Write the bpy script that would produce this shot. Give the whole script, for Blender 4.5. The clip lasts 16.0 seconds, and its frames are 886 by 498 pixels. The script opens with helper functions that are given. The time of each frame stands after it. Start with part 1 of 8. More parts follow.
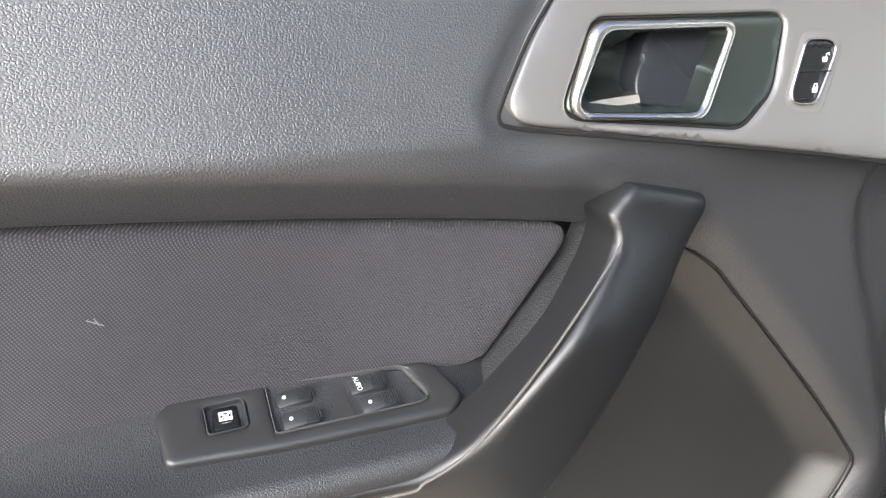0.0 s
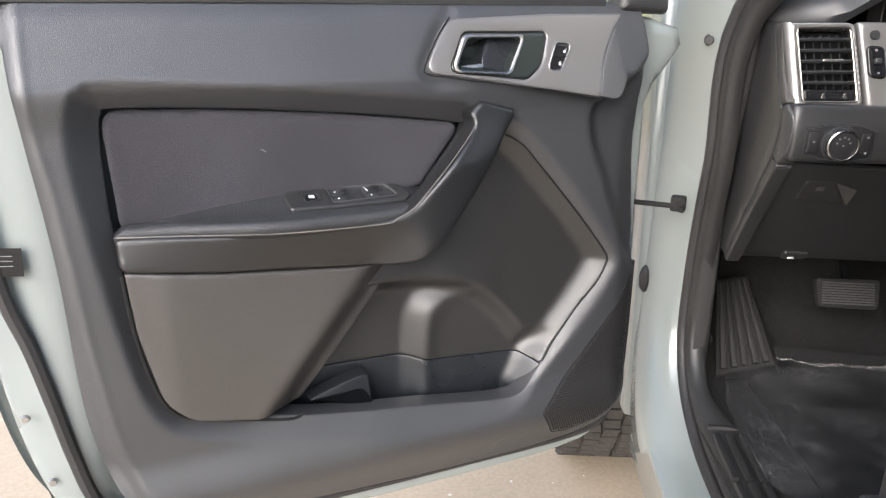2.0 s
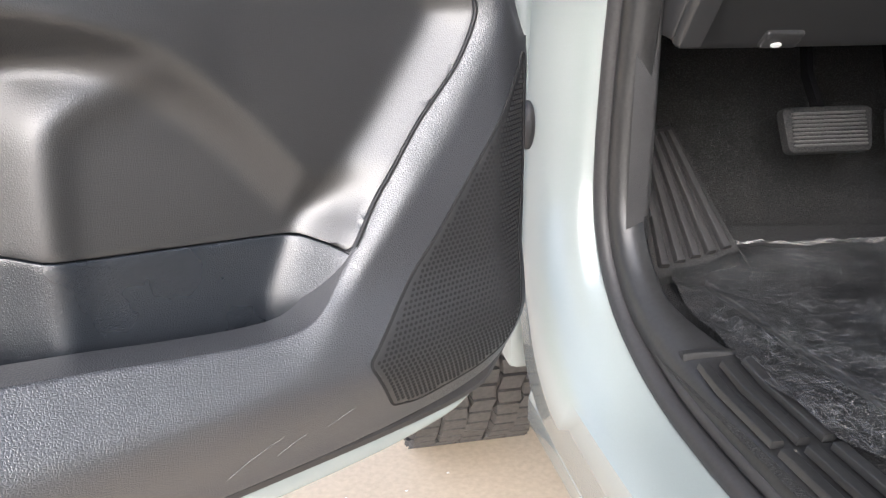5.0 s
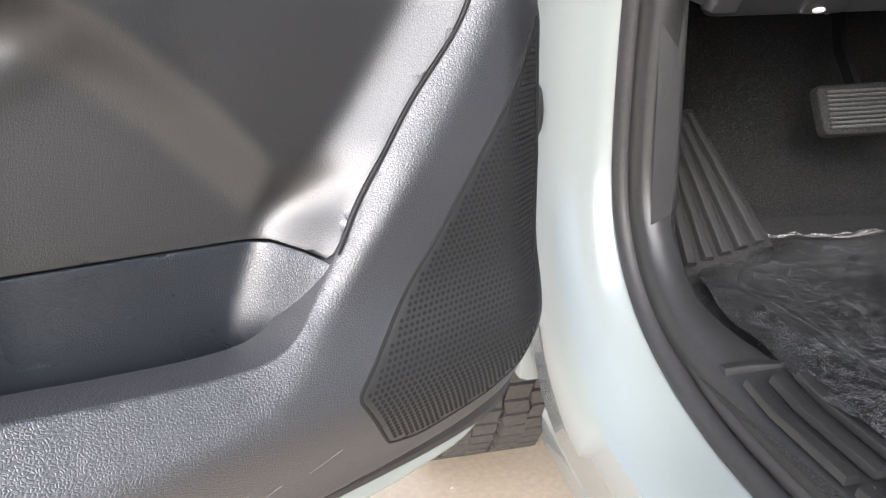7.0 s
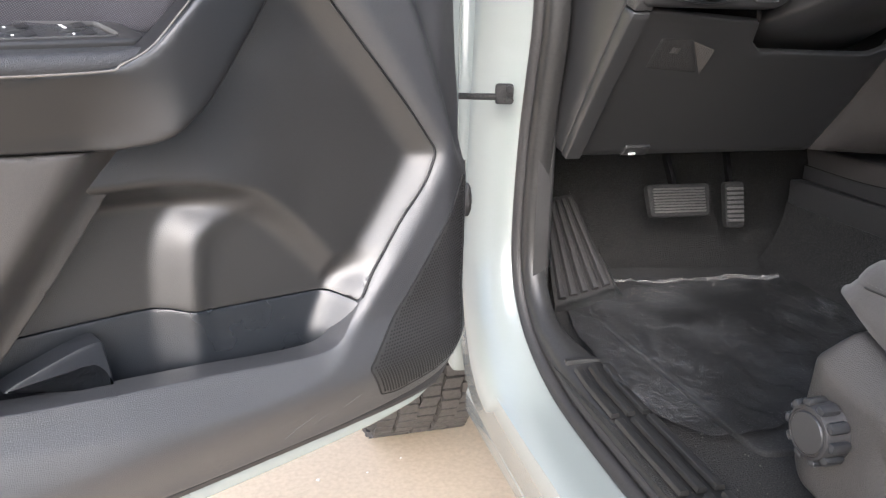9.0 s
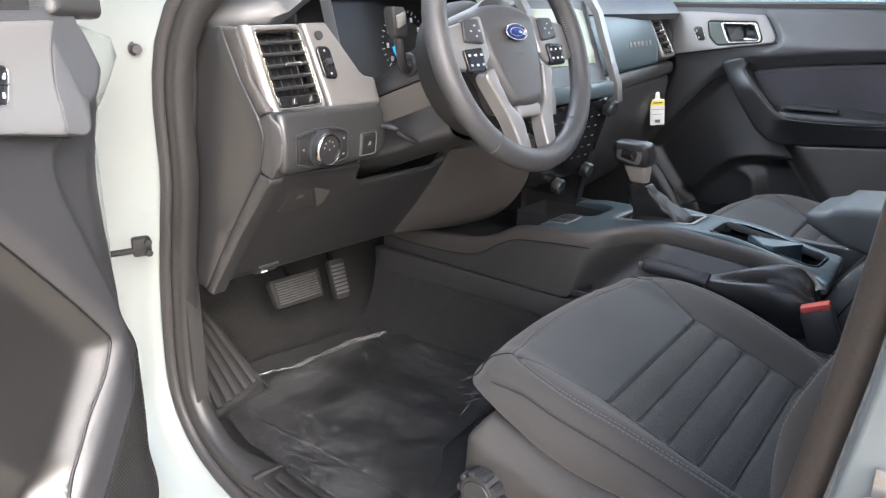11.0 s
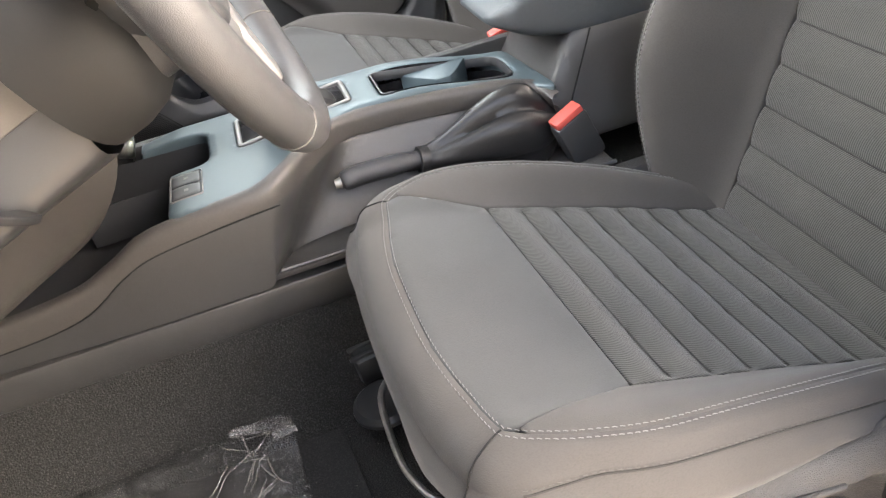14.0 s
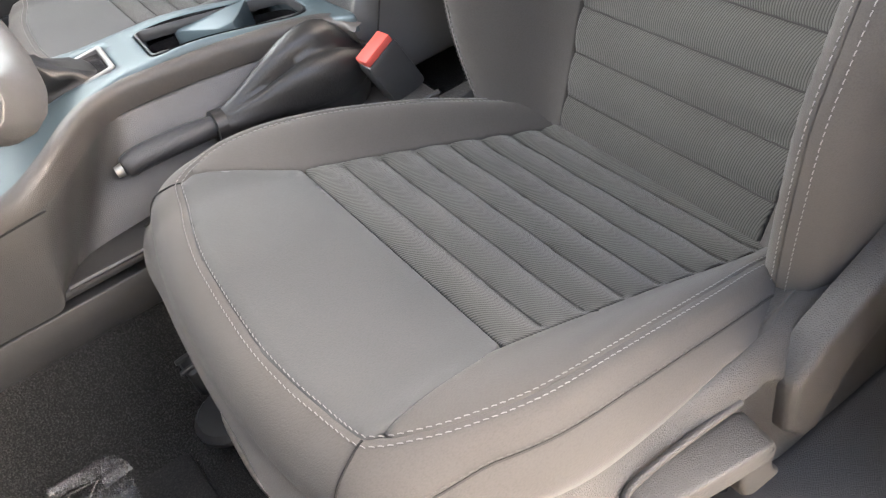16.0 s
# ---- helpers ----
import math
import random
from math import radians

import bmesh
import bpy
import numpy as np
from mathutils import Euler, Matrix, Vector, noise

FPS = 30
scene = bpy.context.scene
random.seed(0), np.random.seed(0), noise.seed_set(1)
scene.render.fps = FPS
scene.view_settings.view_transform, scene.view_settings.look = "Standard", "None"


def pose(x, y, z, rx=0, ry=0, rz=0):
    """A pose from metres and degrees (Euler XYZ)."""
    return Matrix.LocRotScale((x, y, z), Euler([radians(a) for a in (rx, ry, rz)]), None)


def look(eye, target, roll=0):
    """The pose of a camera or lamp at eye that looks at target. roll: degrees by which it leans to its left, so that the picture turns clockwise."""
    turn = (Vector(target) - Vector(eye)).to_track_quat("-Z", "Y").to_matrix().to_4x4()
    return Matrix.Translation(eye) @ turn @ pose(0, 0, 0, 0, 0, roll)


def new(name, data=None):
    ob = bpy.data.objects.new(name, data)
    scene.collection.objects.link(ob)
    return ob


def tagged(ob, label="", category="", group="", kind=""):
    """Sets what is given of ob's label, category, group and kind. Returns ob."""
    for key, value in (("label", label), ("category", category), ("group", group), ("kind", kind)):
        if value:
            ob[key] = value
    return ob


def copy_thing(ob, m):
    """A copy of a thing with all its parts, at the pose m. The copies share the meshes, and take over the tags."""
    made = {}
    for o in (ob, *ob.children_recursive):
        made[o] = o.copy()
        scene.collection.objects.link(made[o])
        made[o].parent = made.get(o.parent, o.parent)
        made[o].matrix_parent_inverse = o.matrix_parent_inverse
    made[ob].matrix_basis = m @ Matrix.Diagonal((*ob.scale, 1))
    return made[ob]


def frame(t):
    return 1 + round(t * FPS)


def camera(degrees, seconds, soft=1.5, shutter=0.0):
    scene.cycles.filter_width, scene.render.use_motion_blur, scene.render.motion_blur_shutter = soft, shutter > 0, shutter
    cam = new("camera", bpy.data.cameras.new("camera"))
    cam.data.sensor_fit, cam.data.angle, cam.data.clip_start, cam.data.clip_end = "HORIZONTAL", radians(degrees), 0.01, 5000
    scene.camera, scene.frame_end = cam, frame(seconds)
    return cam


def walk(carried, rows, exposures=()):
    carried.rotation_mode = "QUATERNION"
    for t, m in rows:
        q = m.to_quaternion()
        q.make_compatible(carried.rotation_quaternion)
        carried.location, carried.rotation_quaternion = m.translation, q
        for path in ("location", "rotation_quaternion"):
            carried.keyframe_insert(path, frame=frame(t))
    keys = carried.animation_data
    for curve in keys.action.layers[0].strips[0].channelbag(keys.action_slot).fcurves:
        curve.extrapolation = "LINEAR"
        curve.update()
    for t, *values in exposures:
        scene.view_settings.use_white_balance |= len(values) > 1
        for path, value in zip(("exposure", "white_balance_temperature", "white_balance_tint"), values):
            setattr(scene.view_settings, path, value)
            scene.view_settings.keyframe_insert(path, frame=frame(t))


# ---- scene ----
cam = camera(60.6, 16.0, 1.25)
PATH = [
    (0, (0.161, 0.454, 1.296), (-0.098, 2.301, 0.574), -0.2),
    (0.5, (0.167, 0.395, 1.308), (-0.071, 2.252, 0.604), 0.0),
    (1, (0.198, 0.169, 1.321), (-0.014, 2.046, 0.665), 0.2),
    (1.5, (0.205, -0.03, 1.328), (0.044, 1.862, 0.699), 0.5),
    (2, (0.213, -0.138, 1.312), (0.114, 1.755, 0.673), 0.6),
    (2.5, (0.218, -0.168, 1.274), (0.183, 1.722, 0.619), 0.5),
    (3, (0.221, -0.124, 1.193), (0.28, 1.765, 0.542), 0.3),
    (3.5, (0.228, -0.032, 1.116), (0.364, 1.855, 0.467), 0.2),
    (4, (0.233, 0.111, 1.04), (0.455, 1.99, 0.39), 0.0),
    (4.5, (0.252, 0.266, 0.985), (0.541, 2.136, 0.337), -0.2),
    (5, (0.282, 0.441, 0.934), (0.629, 2.303, 0.291), -0.9),
    (5.2, (0.29, 0.495, 0.93), (0.647, 2.349, 0.269), -1.3),
    (7.3, (0.296, 0.533, 0.906), (0.652, 2.394, 0.266), -2.1),
    (7.5, (0.289, 0.492, 0.929), (0.648, 2.356, 0.298), -1.8),
    (8, (0.267, 0.347, 0.983), (0.597, 2.225, 0.382), -1.3),
    (8.2, (0.25, 0.297, 0.999), (0.588, 2.172, 0.391), -0.7),
    (10.3, (0.048, 0.036, 1.266), (1.127, 1.599, 0.637), 1.3),
    (10.5, (0.025, 0.055, 1.282), (1.219, 1.535, 0.661), 1.2),
    (11, (0.026, 0.166, 1.31), (1.496, 1.371, 0.688), 0.6),
    (11.5, (0.068, 0.331, 1.339), (1.727, 1.237, 0.685), -0.4),
    (12, (0.13, 0.495, 1.354), (1.934, 1.002, 0.656), -1.9),
    (12.5, (0.193, 0.618, 1.347), (2.049, 0.742, 0.611), -2.8),
    (13, (0.278, 0.7, 1.348), (2.107, 0.536, 0.555), -5.4),
    (13.5, (0.364, 0.737, 1.34), (2.098, 0.468, 0.381), -9.1),
    (14, (0.405, 0.74, 1.312), (2.025, 0.466, 0.17), -13.2),
    (14.5, (0.419, 0.736, 1.296), (1.924, 0.484, 0.003), -16.7),
    (15, (0.422, 0.729, 1.286), (1.853, 0.479, -0.089), -19.4),
    (15.5, (0.442, 0.727, 1.27), (1.853, 0.365, -0.101), -18.9),
    (16, (0.492, 0.698, 1.253), (1.876, 0.127, -0.074), -16.2),
]
walk(cam, [(t, look(eye, target, roll)) for t, eye, target, roll in PATH], [
    (0.0, 1.30, 5600, 9), (0.9, 1.2, 5550, 9), (2.5, 0.78, 5580, 12), (5.2, 1.45, 5420, 12), (8.2, 1.45, 5420, 12), (10.3, 1.60, 5600, 14), (11.2, 1.80, 5650, 12), (12.5, 2.45, 5850, 9), (13.2, 2.76, 5950, 9), (14.5, 3.06, 6650, 15), (16.0, 3.08, 6450, 14)])

# ---- daylight ----
world = bpy.data.worlds.new("sky")
scene.world = world
world.use_nodes = True
wn = world.node_tree.nodes
sky = wn.new("ShaderNodeTexSky")
sky.sky_type, sky.sun_disc = "NISHITA", False
sky.sun_elevation, sky.sun_rotation = radians(30), radians(202)
sky.air_density, sky.dust_density, sky.ozone_density = 1.0, 6.0, 0.6
wn["Background"].inputs["Strength"].default_value = 0.15
world.node_tree.links.new(sky.outputs[0], wn["Background"].inputs["Color"])
sun = new("sun", bpy.data.lights.new("sun", "SUN"))
sun.data.energy, sun.data.angle, sun.data.color = 1.85, radians(72), (1.0, 0.955, 0.885)
sun.matrix_world = look((-3.0, -7.4, 4.6), (0, 0, 0))


def window_light(name, size, m, power):
    """Skylight entering by a window of the cab."""
    lamp = new(name, bpy.data.lights.new(name, "AREA"))
    lamp.data.shape, lamp.data.size, lamp.data.size_y = "RECTANGLE", size[0], size[1]
    lamp.data.energy, lamp.data.color = power, (1.0, 0.985, 0.96)
    lamp.matrix_world = m


window_light("windscreen_skylight", (1.15, 0.60), look((1.345, 1.28, 1.62), (1.345, 0.55, 1.0)), 4.8)
window_light("side_window_skylight", (0.75, 0.38), look((2.16, 0.62, 1.56), (1.3, 0.55, 1.1)), 1.4)

# ---- materials ----
def material(name, color, rough=0.5, metal=0.0, coat=0.0, spec=0.5):
    m = bpy.data.materials.new(name)
    m.use_nodes = True
    b = m.node_tree.nodes["Principled BSDF"]
    b.inputs["Base Color"].default_value = (*color, 1)
    b.inputs["Roughness"].default_value = rough
    b.inputs["Metallic"].default_value = metal
    b.inputs["Coat Weight"].default_value = coat
    b.inputs["Specular IOR Level"].default_value = spec
    return m


def node(m, kind, **inputs):
    n = m.node_tree.nodes.new(kind)
    for key, value in inputs.items():
        n.inputs[key.replace("_", " ")].default_value = value
    return n


def link(m, a, b):
    m.node_tree.links.new(a, b)


def coords(m, scale=(1, 1, 1), turn=0.0):
    c = node(m, "ShaderNodeTexCoord")
    p = node(m, "ShaderNodeMapping")
    p.inputs["Scale"].default_value = scale
    p.inputs["Rotation"].default_value = (0, turn, turn)
    link(m, c.outputs["Object"], p.inputs["Vector"])
    return p.outputs[0]


def mottle(m, color, amount=0.25, scale=9.0, fine=160.0):
    """Base colour varied at two scales, and roughness with it."""
    b = m.node_tree.nodes["Principled BSDF"]
    v = coords(m)
    big = node(m, "ShaderNodeTexNoise", Scale=scale, Detail=4.0)
    small = node(m, "ShaderNodeTexNoise", Scale=fine, Detail=2.0)
    link(m, v, big.inputs["Vector"]), link(m, v, small.inputs["Vector"])
    add = node(m, "ShaderNodeMath")
    add.operation = "ADD"
    link(m, big.outputs[0], add.inputs[0]), link(m, small.outputs[0], add.inputs[1])
    ramp = node(m, "ShaderNodeMapRange", From_Min=0.6, From_Max=1.4, To_Min=1 - amount, To_Max=1 + amount)
    link(m, add.outputs[0], ramp.inputs["Value"])
    mix = node(m, "ShaderNodeMix")
    mix.data_type, mix.blend_type = "RGBA", "MULTIPLY"
    mix.inputs["Factor"].default_value = 1.0
    mix.inputs["A"].default_value = (*color, 1)
    link(m, ramp.outputs[0], mix.inputs["B"])
    link(m, mix.outputs["Result"], b.inputs["Base Color"])
    rough = b.inputs["Roughness"].default_value
    rr = node(m, "ShaderNodeMapRange", From_Min=0.6, From_Max=1.4, To_Min=max(0.02, rough - 0.06), To_Max=min(1.0, rough + 0.06))
    link(m, big.outputs[0], rr.inputs["Value"])
    rr.inputs["From Min"].default_value, rr.inputs["From Max"].default_value = 0.3, 0.7
    link(m, rr.outputs[0], b.inputs["Roughness"])
    return m


def bump(m, height, strength=0.4, distance=0.001):
    b = m.node_tree.nodes["Principled BSDF"]
    n = node(m, "ShaderNodeBump", Strength=strength, Distance=distance)
    link(m, height, n.inputs["Height"])
    link(m, n.outputs[0], b.inputs["Normal"])


def grained(name, color, rough, cell, strength, distance=0.0006, stretch=(1, 1, 1), amount=0.12):
    """Moulded leather grain: rounded cells with valleys between them."""
    m = mottle(material(name, color, rough), color, amount, 7.0, 320.0)
    v = coords(m, stretch)
    warp = node(m, "ShaderNodeTexNoise", Scale=cell * 0.35, Detail=2.0)
    link(m, v, warp.inputs["Vector"])
    mix = node(m, "ShaderNodeMix")
    mix.data_type = "RGBA"
    mix.blend_type = "LINEAR_LIGHT"
    mix.inputs["Factor"].default_value = 0.0008
    link(m, v, mix.inputs["A"]), link(m, warp.outputs["Color"], mix.inputs["B"])
    cells = node(m, "ShaderNodeTexVoronoi", Scale=cell)
    cells.feature = "DISTANCE_TO_EDGE"
    link(m, mix.outputs["Result"], cells.inputs["Vector"])
    flat = node(m, "ShaderNodeMapRange", From_Min=0.0, From_Max=0.28, To_Min=0.0, To_Max=1.0)
    flat.interpolation_type = "SMOOTHSTEP"
    link(m, cells.outputs["Distance"], flat.inputs["Value"])
    bump(m, flat.outputs[0], strength, distance)
    return m


def woven(name, color, pitch, strength, turn=0.6, amount=0.15, thread=0.3, twill=False):
    """Cloth: two sets of threads crossing, lighter where they come up."""
    m = material(name, color, 0.9, spec=0.2)
    b = m.node_tree.nodes["Principled BSDF"]
    b.inputs["Sheen Weight"].default_value = 0.15
    v = coords(m, (1, 1, 1), turn)
    if twill:
        v.node.inputs["Rotation"].default_value = (0, 0, turn)
    total = None
    if pitch > 250:
        grain = node(m, "ShaderNodeTexNoise", Scale=pitch * 3.2, Detail=1.0)
        link(m, coords(m, (1, 0.55, 1), turn), grain.inputs["Vector"])
        total = grain.outputs[0]
    for direction in () if total else ("X",) if twill else ("X", "Z"):
        w = node(m, "ShaderNodeTexWave", Scale=pitch, Distortion=0.12 if twill else 0.4)
        w.inputs["Detail"].default_value = 0.0
        w.bands_direction = direction
        link(m, v, w.inputs["Vector"])
        if total is None:
            total = w.outputs["Fac"]
        else:
            mul = node(m, "ShaderNodeMath")
            mul.operation = "MULTIPLY"
            link(m, total, mul.inputs[0]), link(m, w.outputs["Fac"], mul.inputs[1])
            total = mul.outputs[0]
    big = node(m, "ShaderNodeTexNoise", Scale=6.0, Detail=3.0)
    link(m, coords(m), big.inputs["Vector"])
    vary = node(m, "ShaderNodeMapRange", From_Min=0.3, From_Max=0.7, To_Min=1 - amount, To_Max=1 + amount)
    link(m, big.outputs[0], vary.inputs["Value"])
    up = node(m, "ShaderNodeMapRange", From_Min=0.0, From_Max=0.6, To_Min=1 - thread, To_Max=1 + thread * 1.6)
    link(m, total, up.inputs["Value"])
    mul = node(m, "ShaderNodeMath")
    mul.operation = "MULTIPLY"
    link(m, vary.outputs[0], mul.inputs[0]), link(m, up.outputs[0], mul.inputs[1])
    mix = node(m, "ShaderNodeMix")
    mix.data_type, mix.blend_type = "RGBA", "MULTIPLY"
    mix.inputs["Factor"].default_value = 1.0
    mix.inputs["A"].default_value = (*color, 1)
    link(m, mul.outputs[0], mix.inputs["B"])
    link(m, mix.outputs["Result"], b.inputs["Base Color"])
    bump(m, total, strength, 0.0005)
    return m


def rough_relief(name, color, rough, scale, strength, distance, amount=0.3, big=5.0, metal=0.0):
    m = mottle(material(name, color, rough, metal), color, amount, big, scale)
    n = node(m, "ShaderNodeTexNoise", Scale=scale, Detail=5.0)
    link(m, coords(m), n.inputs["Vector"])
    bump(m, n.outputs[0], strength, distance)
    return m


M = {}
M["leather"] = grained("grained_charcoal_vinyl", (0.039, 0.0400, 0.0435), 0.40, 520, 0.45, 0.0003, (1, 1, 1.25))
M["vinyl"] = grained("fine_grained_dark_plastic", (0.037, 0.0365, 0.0365), 0.34, 640, 0.45, 0.0003)
M["softvinyl"] = grained("armrest_vinyl", (0.036, 0.037, 0.040), 0.42, 520, 0.5, 0.0004, (1.2, 1, 1))
# paler, browner dash plastic: light from the far windows put into the colour
M["litconsoleskin"] = grained("lit_brown_grey_plastic", (0.058, 0.0535, 0.0500), 0.36, 640, 0.4, 0.0003)
M["plastic"] = rough_relief("satin_dark_plastic", (0.027, 0.027, 0.0275), 0.38, 900, 0.12, 0.0003, 0.1)
M["smooth"] = mottle(material("smooth_dark_plastic", (0.03, 0.031, 0.033), 0.36), (0.03, 0.031, 0.033), 0.1)
M["gloss"] = material("gloss_black", (0.012, 0.012, 0.013), 0.12)
M["liner"] = mottle(material("pocket_liner_plastic", (0.018, 0.02, 0.024), 0.3), (0.018, 0.02, 0.024), 0.15)
M["pale"] = grained("light_grey_moulded_plastic", (0.16, 0.155, 0.15), 0.55, 650, 0.5, 0.0004)
M["fabric"] = woven("door_cloth", (0.052, 0.051, 0.059), 225, 0.7, 0.5, 0.15, 0.36)
M["cloth"] = woven("seat_cloth", (0.060, 0.0565, 0.053), 300, 0.4, 0.8, 0.1, 0.1, True)
M["panelcloth"] = woven("seat_panel_cloth", (0.056, 0.0575, 0.0575), 300, 0.4, 0.8, 0.1, 0.08, True)
M["ribcloth"] = woven("seat_insert_cloth", (0.047, 0.0465, 0.0435), 140, 0.6, 0.6, 0.1, 0.38, True)
M["thread"] = material("grey_thread", (0.19, 0.187, 0.182), 0.8)
M["silver"] = mottle(material("satin_silver_paint", (0.236, 0.229, 0.224), 0.36, 0.55), (0.236, 0.229, 0.224), 0.04, 5.0, 1500.0)
M["chrome"] = material("warm_satin_chrome", (0.74, 0.69, 0.62), 0.27, 1.0)
M["knobchrome"] = material("satin_knob_chrome", (0.36, 0.345, 0.33), 0.24, 1.0)
M["switchface"] = material("matt_black_switch_plastic", (0.013, 0.013, 0.014), 0.5)
M["darkchrome"] = material("smoked_chrome", (0.085, 0.1, 0.092), 0.30, 0.8)
M["paint"] = mottle(material("pale_grey_green_body_paint", (0.25, 0.277, 0.27), 0.18, 0.0, 0.7), (0.25, 0.277, 0.27), 0.04, 3.0, 900.0)
M["rubber"] = rough_relief("black_rubber", (0.028, 0.027, 0.027), 0.55, 300, 0.15, 0.0005, 0.25)
M["tyre"] = rough_relief("tyre_rubber", (0.06, 0.056, 0.052), 0.85, 120, 0.4, 0.001, 0.35)
M["carpet"] = rough_relief("black_carpet", (0.023, 0.0226, 0.022), 1.0, 420, 1.0, 0.004, 0.7)
M["mat"] = rough_relief("black_floor_mat", (0.011, 0.011, 0.011), 0.8, 500, 0.5, 0.002, 0.4)
M["scuff"] = rough_relief("dusty_black_sill_plastic", (0.021, 0.0208, 0.0205), 0.42, 220, 0.3, 0.0006, 0.35)
M["white"] = material("white_print", (0.85, 0.85, 0.85), 0.5)
M["red"] = material("red_plastic", (0.50, 0.075, 0.06), 0.5)
M["yellow"] = material("yellow_print", (0.85, 0.7, 0.08), 0.5)
M["paper"] = mottle(material("white_card", (0.78, 0.77, 0.74), 0.7), (0.78, 0.77, 0.74), 0.05)
M["steel"] = rough_relief("zinc_steel", (0.45, 0.44, 0.42), 0.4, 200, 0.2, 0.0005, 0.3, metal=0.9)
M["badge"] = material("blue_enamel", (0.01, 0.03, 0.16), 0.2, 0.2, 0.5)
M["headliner"] = rough_relief("grey_headliner", (0.5, 0.49, 0.47), 0.95, 700, 0.3, 0.0005, 0.06)
M["timber"] = rough_relief("brown_timber", (0.22, 0.15, 0.09), 0.7, 40, 0.3, 0.002, 0.35)


def glow(name, color, power):
    m = material(name, color, 0.3)
    b = m.node_tree.nodes["Principled BSDF"]
    b.inputs["Emission Color"].default_value, b.inputs["Emission Strength"].default_value = (*color, 1), power
    return m


M["blueglow"] = glow("lit_blue_gauge", (0.04, 0.36, 0.85), 0.28)
M["redglow"] = glow("lit_red_lamp", (0.8, 0.05, 0.03), 0.15)
M["paleglow"] = glow("lit_gauge_print", (0.3, 0.32, 0.33), 0.09)
M["screen"] = glow("lit_map_screen", (0.3, 0.33, 0.24), 0.09)


def glass(name, tint, rough=0.0):
    m = material(name, tint, rough)
    b = m.node_tree.nodes["Principled BSDF"]
    b.inputs["Transmission Weight"].default_value, b.inputs["IOR"].default_value = 1.0, 1.45
    return m


M["glass"] = glass("tinted_glass", (0.75, 0.82, 0.76))


def concrete():
    m = rough_relief("tan_concrete", (0.54, 0.45, 0.335), 0.8, 90, 0.2, 0.001, 0.14, 1.2)
    return m


M["concrete"] = concrete()


def film_material():
    """Clear protective film: see-through; scratches, crease highlights and haze are painted in pale."""
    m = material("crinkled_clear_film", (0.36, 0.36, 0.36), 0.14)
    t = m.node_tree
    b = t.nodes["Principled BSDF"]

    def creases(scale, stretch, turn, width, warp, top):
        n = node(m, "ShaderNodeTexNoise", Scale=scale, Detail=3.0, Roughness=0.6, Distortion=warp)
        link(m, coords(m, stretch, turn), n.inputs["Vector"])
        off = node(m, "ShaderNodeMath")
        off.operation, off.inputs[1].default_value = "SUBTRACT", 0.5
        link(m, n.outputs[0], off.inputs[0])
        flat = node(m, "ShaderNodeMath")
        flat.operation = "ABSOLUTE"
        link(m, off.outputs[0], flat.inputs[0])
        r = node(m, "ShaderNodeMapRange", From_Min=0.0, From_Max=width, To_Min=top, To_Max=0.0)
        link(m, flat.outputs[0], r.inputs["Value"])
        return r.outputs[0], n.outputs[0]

    # pale streaks: scratches, and highlights of the creases put into the colour
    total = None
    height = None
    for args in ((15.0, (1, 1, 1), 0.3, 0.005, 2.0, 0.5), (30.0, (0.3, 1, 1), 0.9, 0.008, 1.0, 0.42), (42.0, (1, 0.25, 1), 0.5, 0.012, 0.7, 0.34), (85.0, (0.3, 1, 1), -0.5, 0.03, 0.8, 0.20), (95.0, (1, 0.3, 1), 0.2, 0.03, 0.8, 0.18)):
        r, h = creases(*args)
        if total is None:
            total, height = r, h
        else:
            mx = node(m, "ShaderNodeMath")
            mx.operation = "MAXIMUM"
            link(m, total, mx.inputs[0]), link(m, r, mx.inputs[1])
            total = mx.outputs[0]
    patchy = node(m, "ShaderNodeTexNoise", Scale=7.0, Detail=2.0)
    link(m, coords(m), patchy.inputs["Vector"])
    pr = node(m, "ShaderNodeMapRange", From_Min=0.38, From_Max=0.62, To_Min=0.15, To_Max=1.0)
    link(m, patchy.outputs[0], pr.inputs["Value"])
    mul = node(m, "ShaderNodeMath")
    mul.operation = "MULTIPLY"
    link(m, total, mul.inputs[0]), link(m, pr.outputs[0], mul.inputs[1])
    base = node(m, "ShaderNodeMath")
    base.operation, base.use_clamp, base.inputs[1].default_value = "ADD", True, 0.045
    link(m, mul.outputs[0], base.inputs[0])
    fine = node(m, "ShaderNodeTexNoise", Scale=45.0, Detail=4.0, Distortion=1.0)
    link(m, coords(m, (0.5, 1, 1), 0.6), fine.inputs["Vector"])
    bump(m, fine.outputs[0], 0.7, 0.004)
    clear = node(m, "ShaderNodeBsdfTransparent")
    clear.inputs["Color"].default_value = (0.72, 0.72, 0.72, 1)
    shine = node(m, "ShaderNodeBsdfGlossy", Roughness=0.10)
    relief = b.inputs["Normal"].links[0].from_socket
    link(m, relief, shine.inputs["Normal"])
    fres = node(m, "ShaderNodeFresnel", IOR=1.65)
    link(m, relief, fres.inputs["Normal"])
    sheen = node(m, "ShaderNodeMixShader")
    link(m, fres.outputs[0], sheen.inputs[0])
    link(m, clear.outputs[0], sheen.inputs[1]), link(m, shine.outputs[0], sheen.inputs[2])
    mix = node(m, "ShaderNodeMixShader")
    link(m, base.outputs[0], mix.inputs[0])
    link(m, sheen.outputs[0], mix.inputs[1]), link(m, b.outputs[0], mix.inputs[2])
    link(m, mix.outputs[0], t.nodes["Material Output"].inputs["Surface"])
    return m


